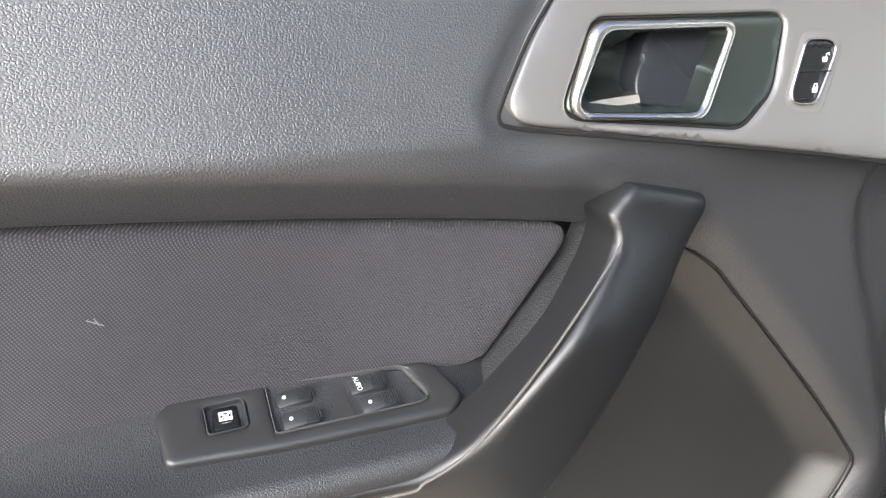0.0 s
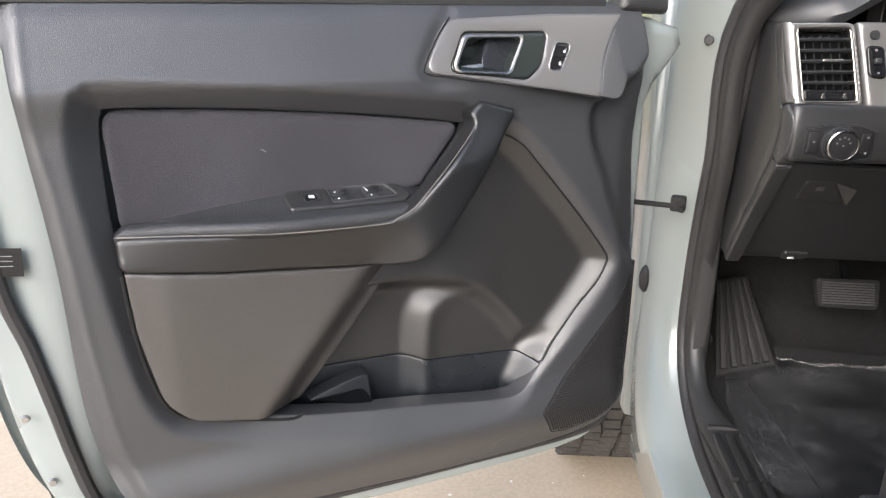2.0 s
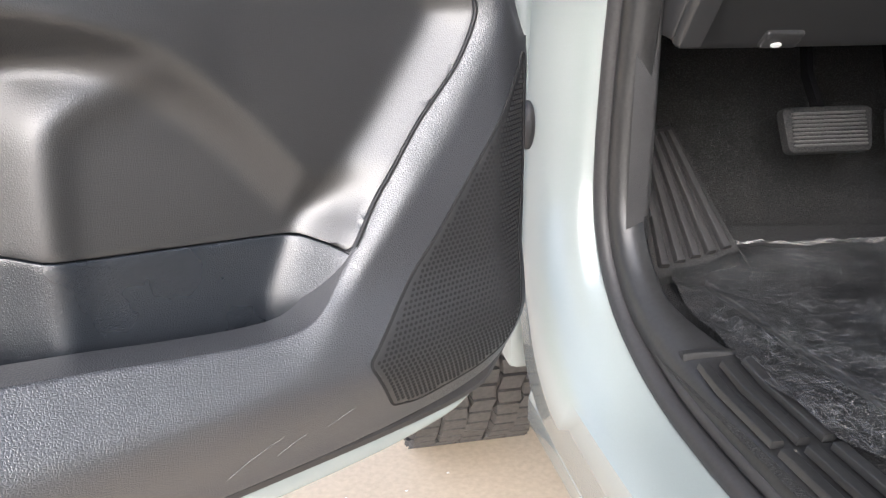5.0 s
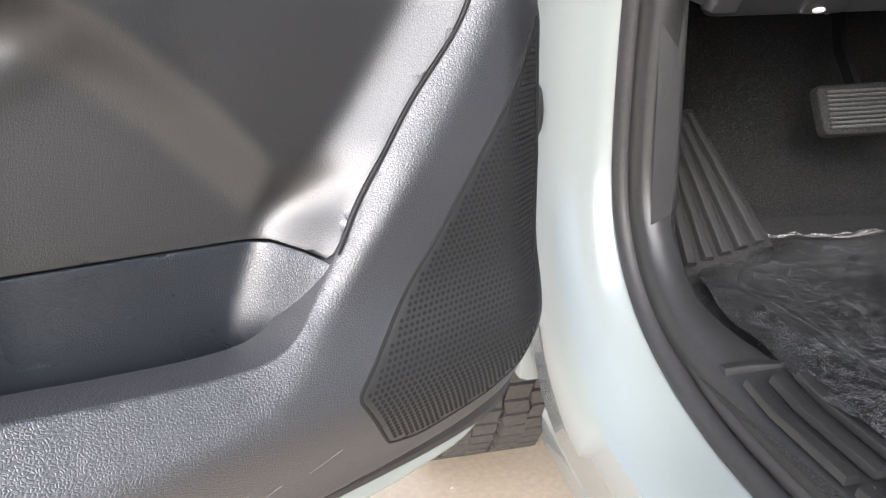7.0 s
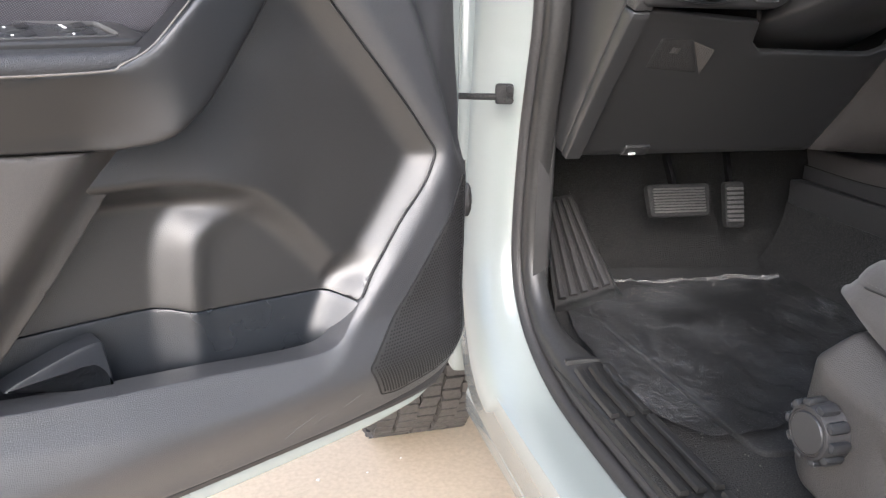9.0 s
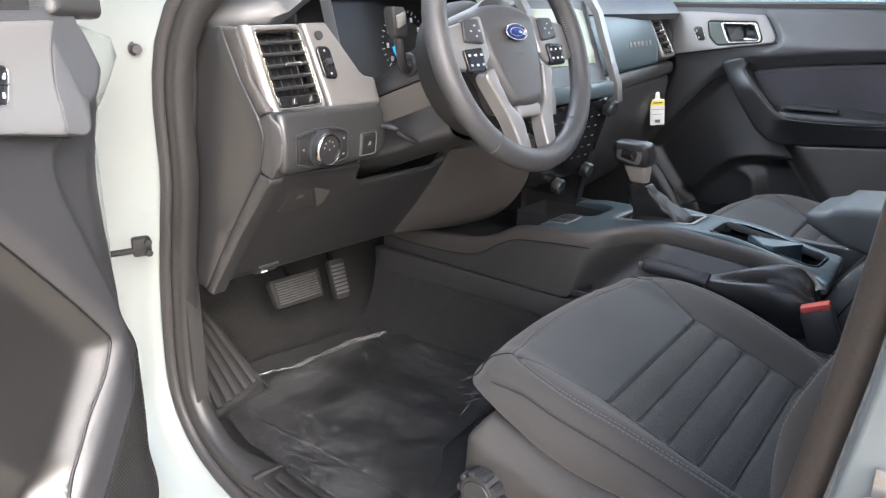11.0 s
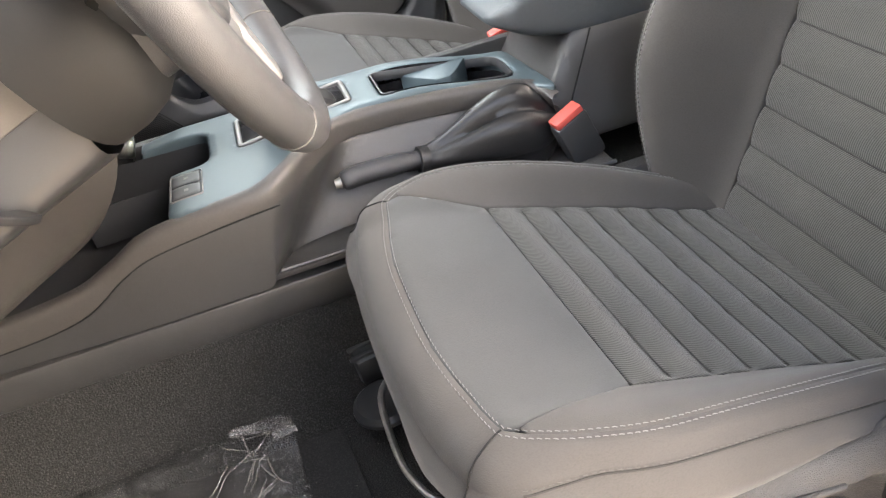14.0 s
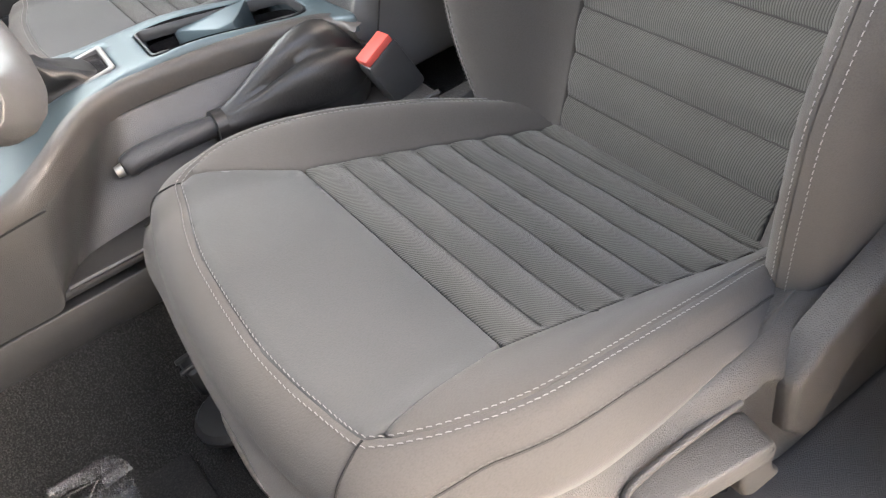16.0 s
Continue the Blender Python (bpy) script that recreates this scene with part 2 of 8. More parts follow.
M["film"] = film_material()
# pale half-clear colour paints the highlights on the folded film
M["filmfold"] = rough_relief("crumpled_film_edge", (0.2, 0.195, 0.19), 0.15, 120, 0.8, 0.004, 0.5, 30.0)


# ---- modelling ----
def finish(me, smooth=40):
    for p in me.polygons:
        p.use_smooth = True
    me.set_sharp_from_angle(angle=radians(smooth))


def part(name, bm, mat, parent=None, label="", smooth=40):
    me = bpy.data.meshes.new(name)
    bmesh.ops.recalc_face_normals(bm, faces=bm.faces)
    bm.to_mesh(me)
    bm.free()
    me.materials.append(M[mat])
    finish(me, smooth)
    ob = new(name, me)
    if parent is not None:
        ob.parent = parent
    if label:
        ob["label"] = label
    return ob


def thing(name, label, category, m=Matrix(), group="", kind=""):
    ob = new(name)
    ob.empty_display_size = 0.05
    ob.matrix_world = m
    return tagged(ob, label, category, group, kind)


def rbox(size, r=0.004, at=(0, 0, 0), turn=(0, 0, 0), segments=2, bm=None):
    """A box with rounded edges."""
    bm = bm or bmesh.new()
    made = bmesh.ops.create_cube(bm, size=1.0)["verts"]
    for v in made:
        v.co = Vector((v.co.x * size[0], v.co.y * size[1], v.co.z * size[2]))
    if r:
        edges = list({e for v in made for e in v.link_edges})
        out = bmesh.ops.bevel(bm, geom=edges, offset=min(r, min(size) * 0.49), segments=segments, profile=0.5, affect="EDGES")
        made = list({v for f in out["faces"] for v in f.verts} | {v for v in made if v.is_valid})
    m = pose(*at, *turn)
    for v in made:
        v.co = m @ v.co
    return bm


def arc(pts, r, n=5):
    """A closed outline with its corners rounded to radius r (one number, or one a corner)."""
    out, k = [], len(pts)
    for i in range(k):
        rad = r[i] if isinstance(r, (list, tuple)) else r
        p, a, b = (Vector(pts[j % k]) for j in (i, i - 1, i + 1))
        da, db = (a - p), (b - p)
        la, lb = da.length, db.length
        if rad <= 0 or la < 1e-6 or lb < 1e-6:
            out.append(tuple(p))
            continue
        da, db = da / la, db / lb
        half = max(0.05, math.acos(max(-1, min(1, da.dot(db)))) / 2)
        cut = min(rad / math.tan(half), la * 0.48, lb * 0.48)
        s, e = p + da * cut, p + db * cut
        for j in range(n + 1):
            t = j / n
            out.append(tuple((1 - t) ** 2 * s + 2 * t * (1 - t) * p + t * t * e))
    return out


def spline(pts, n=6, closed=True):
    """Catmull-Rom curve through pts, in any dimension."""
    a = np.array(pts, float)
    k = len(a)
    out = []
    for i in range(k if closed else k - 1):
        idx = [(i - 1) % k, i, (i + 1) % k, (i + 2) % k] if closed else [max(i - 1, 0), i, i + 1, min(i + 2, k - 1)]
        p0, p1, p2, p3 = a[idx]
        for j in range(n):
            t = j / n
            out.append(0.5 * (2 * p1 + (p2 - p0) * t + (2 * p0 - 5 * p1 + 4 * p2 - p3) * t * t + (3 * p1 - p0 - 3 * p2 + p3) * t ** 3))
    if not closed:
        out.append(a[-1])
    return [tuple(p) for p in out]


def resample(loop, step):
    a = np.array(loop, float)
    out = []
    for i in range(len(a)):
        p, q = a[i], a[(i + 1) % len(a)]
        d = np.linalg.norm(q - p)
        if d < 1e-6:
            continue
        n = max(1, int(round(d / step)))
        out += [p + (q - p) * j / n for j in range(n)]
    keep = [out[0]]
    for p in out[1:]:
        if np.linalg.norm(p - keep[-1]) > step * 0.3:
            keep.append(p)
    return np.array(keep)


def edge_distance(pts, loops):
    best = np.full(len(pts), 1e9)
    for lp in loops:
        a, b = lp, np.roll(lp, -1, 0)
        ab = b - a
        for s in range(0, len(pts), 4000):
            p = pts[s:s + 4000]
            t = np.clip(((p[:, None] - a[None]) * ab[None]).sum(2) / np.maximum((ab ** 2).sum(1), 1e-12)[None], 0, 1)
            d = np.sqrt(((p[:, None] - a[None] - t[..., None] * ab[None]) ** 2).sum(2)).min(1)
            best[s:s + 4000] = np.minimum(best[s:s + 4000], d)
    return best


def inside(pts, loop):
    x, y = pts[:, 0], pts[:, 1]
    r = np.zeros(len(pts), bool)
    for i in range(len(loop)):
        (x1, y1), (x2, y2) = loop[i], loop[(i + 1) % len(loop)]
        if y1 != y2:
            r ^= ((y1 > y) != (y2 > y)) & (x < (x2 - x1) * (y - y1) / (y2 - y1) + x1)
    return r


def sheet(outline, f, res=0.01, roll=0.005, back=0.012, holes=(), hole_back=None):
    """A moulded panel: the outline filled, its rim rolled over, its edge turned back. f(u, v, h) gives the place; h is the height over the face."""
    from mathutils.geometry import delaunay_2d_cdt
    loops = [resample(lp, res) for lp in (outline, *holes)]
    lo, hi = loops[0].min(0), loops[0].max(0)
    gx, gy = np.meshgrid(np.arange(lo[0], hi[0], res), np.arange(lo[1], hi[1], res * 0.87))
    gx = gx + (np.arange(gx.shape[0]) % 2)[:, None] * res / 2
    grid = np.stack([gx.ravel(), gy.ravel()], 1)
    ok = inside(grid, loops[0])
    for lp in loops[1:]:
        ok &= ~inside(grid, lp)
    grid = grid[ok]
    d = edge_distance(grid, loops)
    grid = grid[d > max(res * 0.45, roll * 0.9)]
    rings = []
    for lp in loops:
        t = np.roll(lp, -1, 0) - np.roll(lp, 1, 0)
        n = np.stack([-t[:, 1], t[:, 0]], 1) / np.maximum(np.linalg.norm(t, axis=1), 1e-9)[:, None]
        for k in (0.12, 0.4, 0.8) if roll > 0 else ():
            for sgn in (1, -1):
                q = lp + n * sgn * roll * k
                good = inside(q, loops[0])
                for h in loops[1:]:
                    good &= ~inside(q, h)
                good &= np.abs(edge_distance(q, loops) - roll * k) < roll * 0.1
                rings.append(q[good])
    pts = np.concatenate([*loops, *rings, grid])
    edges, start = [], 0
    for lp in loops:
        edges += [(start + i, start + (i + 1) % len(lp)) for i in range(len(lp))]
        start += len(lp)
    vs, es, fs, _, _, _ = delaunay_2d_cdt([Vector(p) for p in pts], edges, [], 0, 1e-7)
    vs = np.array([tuple(v) for v in vs])
    tri = np.array([fc for fc in fs if len(fc) == 3])
    mid = vs[tri].mean(1)
    ok = inside(mid, loops[0])
    for lp in loops[1:]:
        ok &= ~inside(mid, lp)
    tri = tri[ok]
    d = edge_distance(vs, loops)
    bm = bmesh.new()
    made = []
    for (u, v), e in zip(vs, d):
        h = 0.0
        if roll > 0 and e < roll:
            h = -(roll - math.sqrt(max(0.0, roll * roll - (roll - e) ** 2)))
        made.append(bm.verts.new(f(u, v, h)))
    for a, b, c in tri:
        try:
            bm.faces.new((made[a], made[b], made[c]))
        except ValueError:
            pass
    low = {}
    for ed in [ed for ed in bm.edges if len(ed.link_faces) == 1]:
        low[ed] = None
    index = {v: i for i, v in enumerate(made)}
    under = {}
    for ed in low:
        q = []
        for v in ed.verts:
            if v not in under:
                u, w = vs[index[v]]
                under[v] = bm.verts.new(f(u, w, -max(roll, 0) - back))
            q.append(under[v])
        bm.faces.new((ed.verts[0], ed.verts[1], q[1], q[0]))
    loose = [v for v in bm.verts if not v.link_faces]
    bmesh.ops.delete(bm, geom=loose, context="VERTS")
    return bm


def sweep(path, profile, up=(0, 0, 1), closed=False, scale=None, bm=None, cap=True):
    """A profile (list of 2D points: sideways, up) carried along a path."""
    bm = bm or bmesh.new()
    p = [Vector(q) for q in path]
    k = len(p)
    rings = []
    for i in range(k):
        if closed:
            t = p[(i + 1) % k] - p[i - 1]
        else:
            t = p[min(i + 1, k - 1)] - p[max(i - 1, 0)]
        t.normalize()
        u = Vector(up(i) if callable(up) else up)
        s = t.cross(u)
        s = s.normalized() if s.length > 1e-6 else t.orthogonal().normalized()
        u = s.cross(t)
        c = scale(i / max(1, k - 1)) if scale else 1.0
        rings.append([bm.verts.new(p[i] + (s * a + u * b) * c) for a, b in profile])
    n = len(profile)
    for i in range(k if closed else k - 1):
        a, b = rings[i], rings[(i + 1) % k]
        for j in range(n):
            bm.faces.new((a[j], a[(j + 1) % n], b[(j + 1) % n], b[j]))
    if cap and not closed:
        bm.faces.new(rings[0][::-1]), bm.faces.new(rings[-1])
    return bm


def circle(r, n=8, ry=None):
    return [(r * math.cos(2 * math.pi * i / n), (ry or r) * math.sin(2 * math.pi * i / n)) for i in range(n)]


def loft(sections, closed_ring=True, cap=True, bm=None):
    bm = bm or bmesh.new()
    rings = [[bm.verts.new(q) for q in s] for s in sections]
    n = len(rings[0])
    for a, b in zip(rings, rings[1:]):
        for j in range(n if closed_ring else n - 1):
            bm.faces.new((a[j], a[(j + 1) % n], b[(j + 1) % n], b[j]))
    if cap and closed_ring:
        bm.faces.new(rings[0][::-1]), bm.faces.new(rings[-1])
    return bm


def lathe(profile, n=24, m=Matrix(), bm=None):
    """profile: (radius, height) pairs; turned about z, then placed by m."""
    bm = bm or bmesh.new()
    rings = []
    for r, h in profile:
        if r < 1e-6:
            rings.append([bm.verts.new(m @ Vector((0, 0, h)))])
        else:
            rings.append([bm.verts.new(m @ Vector((r * math.cos(2 * math.pi * i / n), r * math.sin(2 * math.pi * i / n), h))) for i in range(n)])
    for a, b in zip(rings, rings[1:]):
        for j in range(n):
            q = [a[j % len(a)], a[(j + 1) % len(a)], b[(j + 1) % len(b)], b[j % len(b)]]
            q = list(dict.fromkeys(q))
            if len(q) > 2:
                bm.faces.new(q)
    return bm


def prism(outline, m, depth, bevel=0.0015, bm=None):
    """A flat plate of that outline (x, y), its face at z = depth, edge bevelled, placed by m."""
    bm = bm or bmesh.new()
    c = Vector((sum(p[0] for p in outline) / len(outline), sum(p[1] for p in outline) / len(outline)))
    a = np.array(outline)
    t = np.roll(a, -1, 0) - np.roll(a, 1, 0)
    n = np.stack([-t[:, 1], t[:, 0]], 1) / np.maximum(np.linalg.norm(t, axis=1), 1e-9)[:, None]
    area = (a[:, 0] * np.roll(a[:, 1], -1) - np.roll(a[:, 0], -1) * a[:, 1]).sum()
    if area < 0:
        n = -n
    inner = a + n * bevel
    rings = [[bm.verts.new(m @ Vector((x, y, z))) for x, y in pts] for pts, z in ((a, 0), (a, depth - bevel), (a + n * bevel * 0.3, depth - bevel * 0.3), (inner, depth))]
    k = len(outline)
    for p, q in zip(rings, rings[1:]):
        for j in range(k):
            bm.faces.new((p[j], p[(j + 1) % k], q[(j + 1) % k], q[j]))
    bm.faces.new(rings[-1])
    return bm


def smooth01(a, b, x):
    t = max(0.0, min(1.0, (x - a) / (b - a)))
    return t * t * (3 - 2 * t)


def along(points, x):
    """Value at x of a smooth curve through (x, value) points."""
    if x <= points[0][0]:
        return points[0][1]
    if x >= points[-1][0]:
        return points[-1][1]
    k = next(i for i in range(1, len(points)) if x <= points[i][0])
    slope = lambda i, j: (points[j][1] - points[i][1]) / (points[j][0] - points[i][0])
    n = len(points) - 1
    (a, u), (b, v) = points[k - 1], points[k]
    s = slope(max(k - 2, 0), k)
    e = slope(k - 1, min(k + 1, n))
    d, t = b - a, (x - a) / (b - a)
    return u * (1 + 2 * t) * (1 - t) ** 2 + s * d * t * (1 - t) ** 2 + v * t * t * (3 - 2 * t) + e * d * t * t * (t - 1)


def stitches(path, parent, length=0.005, gap=0.0025, r=0.0007, normal=(0, 0, 1), label="pale grey double stitching", mat="thread"):
    """One row of thread along a path: short slanting dashes joined in one part."""
    a = [Vector(p) for p in path]
    bm = bmesh.new()
    run, nxt = 0.0, 0.0
    for p, q in zip(a, a[1:]):
        d = (q - p).length
        if d < 1e-7:
            continue
        t = (q - p) / d
        while nxt < run + d:
            s = p + t * (nxt - run)
            nn = Vector(normal(s) if callable(normal) else normal)
            side = t.cross(nn).normalized()
            e = s + t * length
            pts = [s - side * r * 0.6, s.lerp(e, 0.5) + nn * r, e + side * r * 0.6]
            sweep(pts, circle(r, 5), up=tuple(nn), bm=bm)
            nxt += length + gap
        run += d
    return part("stitching", bm, mat, parent, label)

# near-black for joints and gaps; also paints the shade inside the open shelf
M["hole"] = material("black_gap_and_shade", (0.004, 0.004, 0.004), 0.9)
M["mirrorglass"] = material("mirror_glass", (0.9, 0.9, 0.9), 0.02, 1.0)
M["wheelskin"] = grained("steering_wheel_leather", (0.05, 0.05, 0.052), 0.42, 900, 0.25, 0.0003)
# grey satin plastic with the blue of the reflected sky put into its colour
M["satin"] = mottle(material("sky_tinted_satin_plastic", (0.070, 0.097, 0.110), 0.38, 0.2), (0.070, 0.097, 0.110), 0.05, 6.0, 1200.0)
M["satinpad"] = grained("armrest_lid_vinyl", (0.050, 0.057, 0.063), 0.4, 700, 0.4, 0.0004)
M["boot"] = rough_relief("black_leather", (0.018, 0.018, 0.0185), 0.34, 350, 0.4, 0.0008, 0.15)
M["pedalrib"] = rough_relief("worn_pedal_rubber", (0.075, 0.074, 0.072), 0.7, 300, 0.3, 0.0005, 0.3)
M["shield"] = grained("grey_brown_moulded_plastic", (0.060, 0.0565, 0.053), 0.40, 520, 0.6, 0.0005)
M["band"] = rough_relief("grey_satin_band", (0.12, 0.112, 0.102), 0.45, 900, 0.1, 0.0003, 0.08)

M["pullskin"] = rough_relief("satin_black_plastic", (0.014, 0.0145, 0.0155), 0.37, 900, 0.12, 0.0003, 0.1)
M["pocketskin"] = grained("satin_pocket_plastic", (0.0195, 0.0191, 0.0191), 0.45, 620, 0.3, 0.0002)
M["linerskin"] = grained("blue_black_pocket_plastic", (0.016, 0.0185, 0.0225), 0.32, 620, 0.35, 0.0003)
M["dustgrain"] = material("pale_grit", (0.09, 0.085, 0.075), 0.9)
M["grilleskin"] = rough_relief("black_grille_plastic", (0.026, 0.026, 0.0265), 0.42, 600, 0.2, 0.0003, 0.1)
M["seam"] = material("dark_seam_thread", (0.030, 0.029, 0.027), 0.9)
M["postseal"] = rough_relief("brown_grey_door_rubber", (0.060, 0.049, 0.040), 0.5, 300, 0.15, 0.0005, 0.2)
M["darkthread"] = material("dark_thread", (0.09, 0.087, 0.083), 0.85)
M["scuffmark"] = material("grey_scuff", (0.12, 0.118, 0.115), 0.8)
M["print"] = material("grey_print", (0.17, 0.17, 0.17), 0.6)
M["neckpaint"] = mottle(material("warm_satin_neck", (0.36, 0.33, 0.29), 0.3, 0.4), (0.36, 0.33, 0.29), 0.05)
M["cap"] = mottle(material("grey_smooth_plastic", (0.075, 0.076, 0.078), 0.42), (0.075, 0.076, 0.078), 0.08)
# pale colour of the ribbons that paint glints on the creases
M["crease"] = material("pale_crease_glint", (0.3, 0.285, 0.265), 0.12)
M["insertskin"] = grained("brown_grey_insert_plastic", (0.058, 0.054, 0.051), 0.36, 640, 0.2, 0.0002)
M["insertskin"].node_tree.nodes["Principled BSDF"].inputs["Specular IOR Level"].default_value = 0.85
M["gripskin"] = rough_relief("dark_grip_leather", (0.018, 0.0182, 0.019), 0.34, 700, 0.3, 0.0004, 0.1)
M["collarskin"] = rough_relief("fine_black_plastic", (0.013, 0.0128, 0.0125), 0.62, 900, 0.15, 0.0003, 0.1)


def half_clear(m, amount):
    t = m.node_tree
    mix = node(m, "ShaderNodeMixShader")
    mix.inputs[0].default_value = amount
    link(m, node(m, "ShaderNodeBsdfTransparent").outputs[0], mix.inputs[1])
    link(m, t.nodes["Principled BSDF"].outputs[0], mix.inputs[2])
    link(m, mix.outputs[0], t.nodes["Material Output"].inputs["Surface"])


for key, level in (("leather", 1.0), ("pocketskin", 1.0), ("linerskin", 0.8), ("vinyl", 0.7), ("plastic", 0.7)):
    M[key].node_tree.nodes["Principled BSDF"].inputs["Specular IOR Level"].default_value = level
half_clear(M["filmfold"], 0.6)
half_clear(M["crease"], 0.38)
M["pullskin"].node_tree.nodes["Principled BSDF"].inputs["Specular IOR Level"].default_value = 0.75


def fibres(m, color, tip):
    """Carpet pile: dark base with scattered paler fibre tips."""
    b = m.node_tree.nodes["Principled BSDF"]
    n = node(m, "ShaderNodeTexNoise", Scale=520.0, Detail=2.0, Roughness=0.8)
    link(m, coords(m), n.inputs["Vector"])
    r = node(m, "ShaderNodeMapRange", From_Min=0.47, From_Max=0.72, To_Min=0.0, To_Max=1.0)
    link(m, n.outputs[0], r.inputs["Value"])
    mix = node(m, "ShaderNodeMix")
    mix.data_type = "RGBA"
    mix.inputs["A"].default_value, mix.inputs["B"].default_value = (*color, 1), (*tip, 1)
    link(m, r.outputs[0], mix.inputs["Factor"])
    link(m, mix.outputs["Result"], b.inputs["Base Color"])


fibres(M["carpet"], (0.009, 0.0089, 0.0087), (0.057, 0.056, 0.0535))
fibres(M["mat"], (0.009, 0.009, 0.009), (0.04, 0.039, 0.038))

# ---- ground and surroundings ----
def ground():
    bm = bmesh.new()
    ys = [-150, -4.0, 1.858, 1.862, 1.866, 1.870, 6.0, 200]
    zs = [0, 0, 0, -0.008, -0.008, 0, 0, 0]
    xs = [-150, -3, 0, 3, 150]
    g = [[bm.verts.new((x, y, 0.03 + z)) for x in xs] for y, z in zip(ys, zs)]
    for a, b in zip(g, g[1:]):
        for j in range(len(xs) - 1):
            bm.faces.new((a[j], a[j + 1], b[j + 1], b[j]))
    tagged(part("ground", bm, "concrete"), "tan concrete yard with a narrow joint", "ground", kind="structure")


ground()
rng = random.Random(4)
spots = bmesh.new()
for x, y in [(0.315, 1.659), (0.43, 1.66), (0.52, 1.70), (0.25, 1.45), (0.05, 1.75), (0.38, 1.9), (-0.1, 1.5)] + [(rng.uniform(-1, 0.5), rng.uniform(1.3, 2.6)) for _ in range(9)]:
    r = rng.uniform(0.002, 0.006)
    ring = [(x + r * rng.uniform(0.5, 1.2) * math.cos(a), y + r * rng.uniform(0.5, 1.2) * math.sin(a)) for a in [k * 0.785 for k in range(8)]]
    prism(ring, pose(0, 0, 0.0295), 0.0012, 0.0004, spots)
tagged(part("paint_spots", spots, "paper"), "small white chips and drips on the concrete", "chips", kind="stuff")


def far_building():
    b = thing("building", "pale cream building with tall windows and brown posts", "building", pose(0, 9.0, 0.03))
    part("wall", rbox((26, 0.3, 5.0), 0.02, (0, 0.35, 2.5)), "cream", b)
    for i in range(12):
        x = -8.5 + i * 1.5
        part("window_pane", rbox((1.1, 0.06, 1.9), 0.01, (x, 0.17, 1.7)), "greenpane", b)
        part("post", rbox((0.14, 0.14, 3.4), 0.01, (x + 0.75, 0.0, 1.7)), "timber", b)
    part("beam", rbox((26, 0.25, 0.3), 0.02, (0, 0.0, 3.5)), "timber", b)


M["cream"] = rough_relief("cream_wall", (0.26, 0.25, 0.17), 0.8, 60, 0.2, 0.002, 0.1, 2.0)
M["greenpane"] = mottle(material("greenish_window", (0.2, 0.215, 0.12), 0.25), (0.2, 0.215, 0.12), 0.5, 3.0, 30.0)
far_building()


def far_hedge():
    rnd = random.Random(8)
    bm = bmesh.new()
    for _ in range(2600):
        c = Vector((rnd.uniform(11, 14), rnd.uniform(-10, 16), rnd.uniform(0.1, 2.6) ** 1.0))
        a, b = Vector([rnd.gauss(0, 1) for _ in range(3)]).normalized(), Vector([rnd.gauss(0, 1) for _ in range(3)]).normalized()
        s = rnd.uniform(0.12, 0.3)
        v = [bm.verts.new(c + a * s), bm.verts.new(c + b * s * 0.5), bm.verts.new(c - a * s), bm.verts.new(c - b * s * 0.5)]
        bm.faces.new(v)
    tagged(part("hedge", bm, "leaf"), "green leafy hedge beyond the yard", "hedge", kind="stuff")


M["leaf"] = rough_relief("green_leaves", (0.08, 0.12, 0.04), 0.6, 20, 0.1, 0.01, 0.4)
far_hedge()


# ---- truck body round the door opening ----
OPENING = [(1.78, 0.62), (1.55, 0.86), (1.30, 1.10), (1.05, 1.155), (0.90, 1.185), (0.75, 1.195), (0.67, 1.175), (0.61, 1.12), (0.572, 1.03), (0.558, 0.92), (0.556, 0.70), (0.556, 0.45), (0.575, 0.33), (0.65, 0.27), (0.80, 0.25), (1.05, 0.225), (1.30, 0.19), (1.75, 0.12)]
OUTER = [(0.66, 1.78, 0.86), (0.60, 1.55, 1.10), (0.535, 1.30, 1.38), (0.53, 1.10, 1.345), (0.53, 0.90, 1.30), (0.53, 0.75, 1.28), (0.527, 0.66, 1.265), (0.522, 0.57, 1.235), (0.516, 0.51, 1.17), (0.513, 0.492, 1.05), (0.513, 0.491, 0.70), (0.513, 0.491, 0.30), (0.513, 0.51, 0.05), (0.515, 0.60, 0.0), (0.52, 0.80, -0.02), (0.53, 1.05, -0.04), (0.545, 1.30, -0.08), (0.60, 1.75, -0.15)]


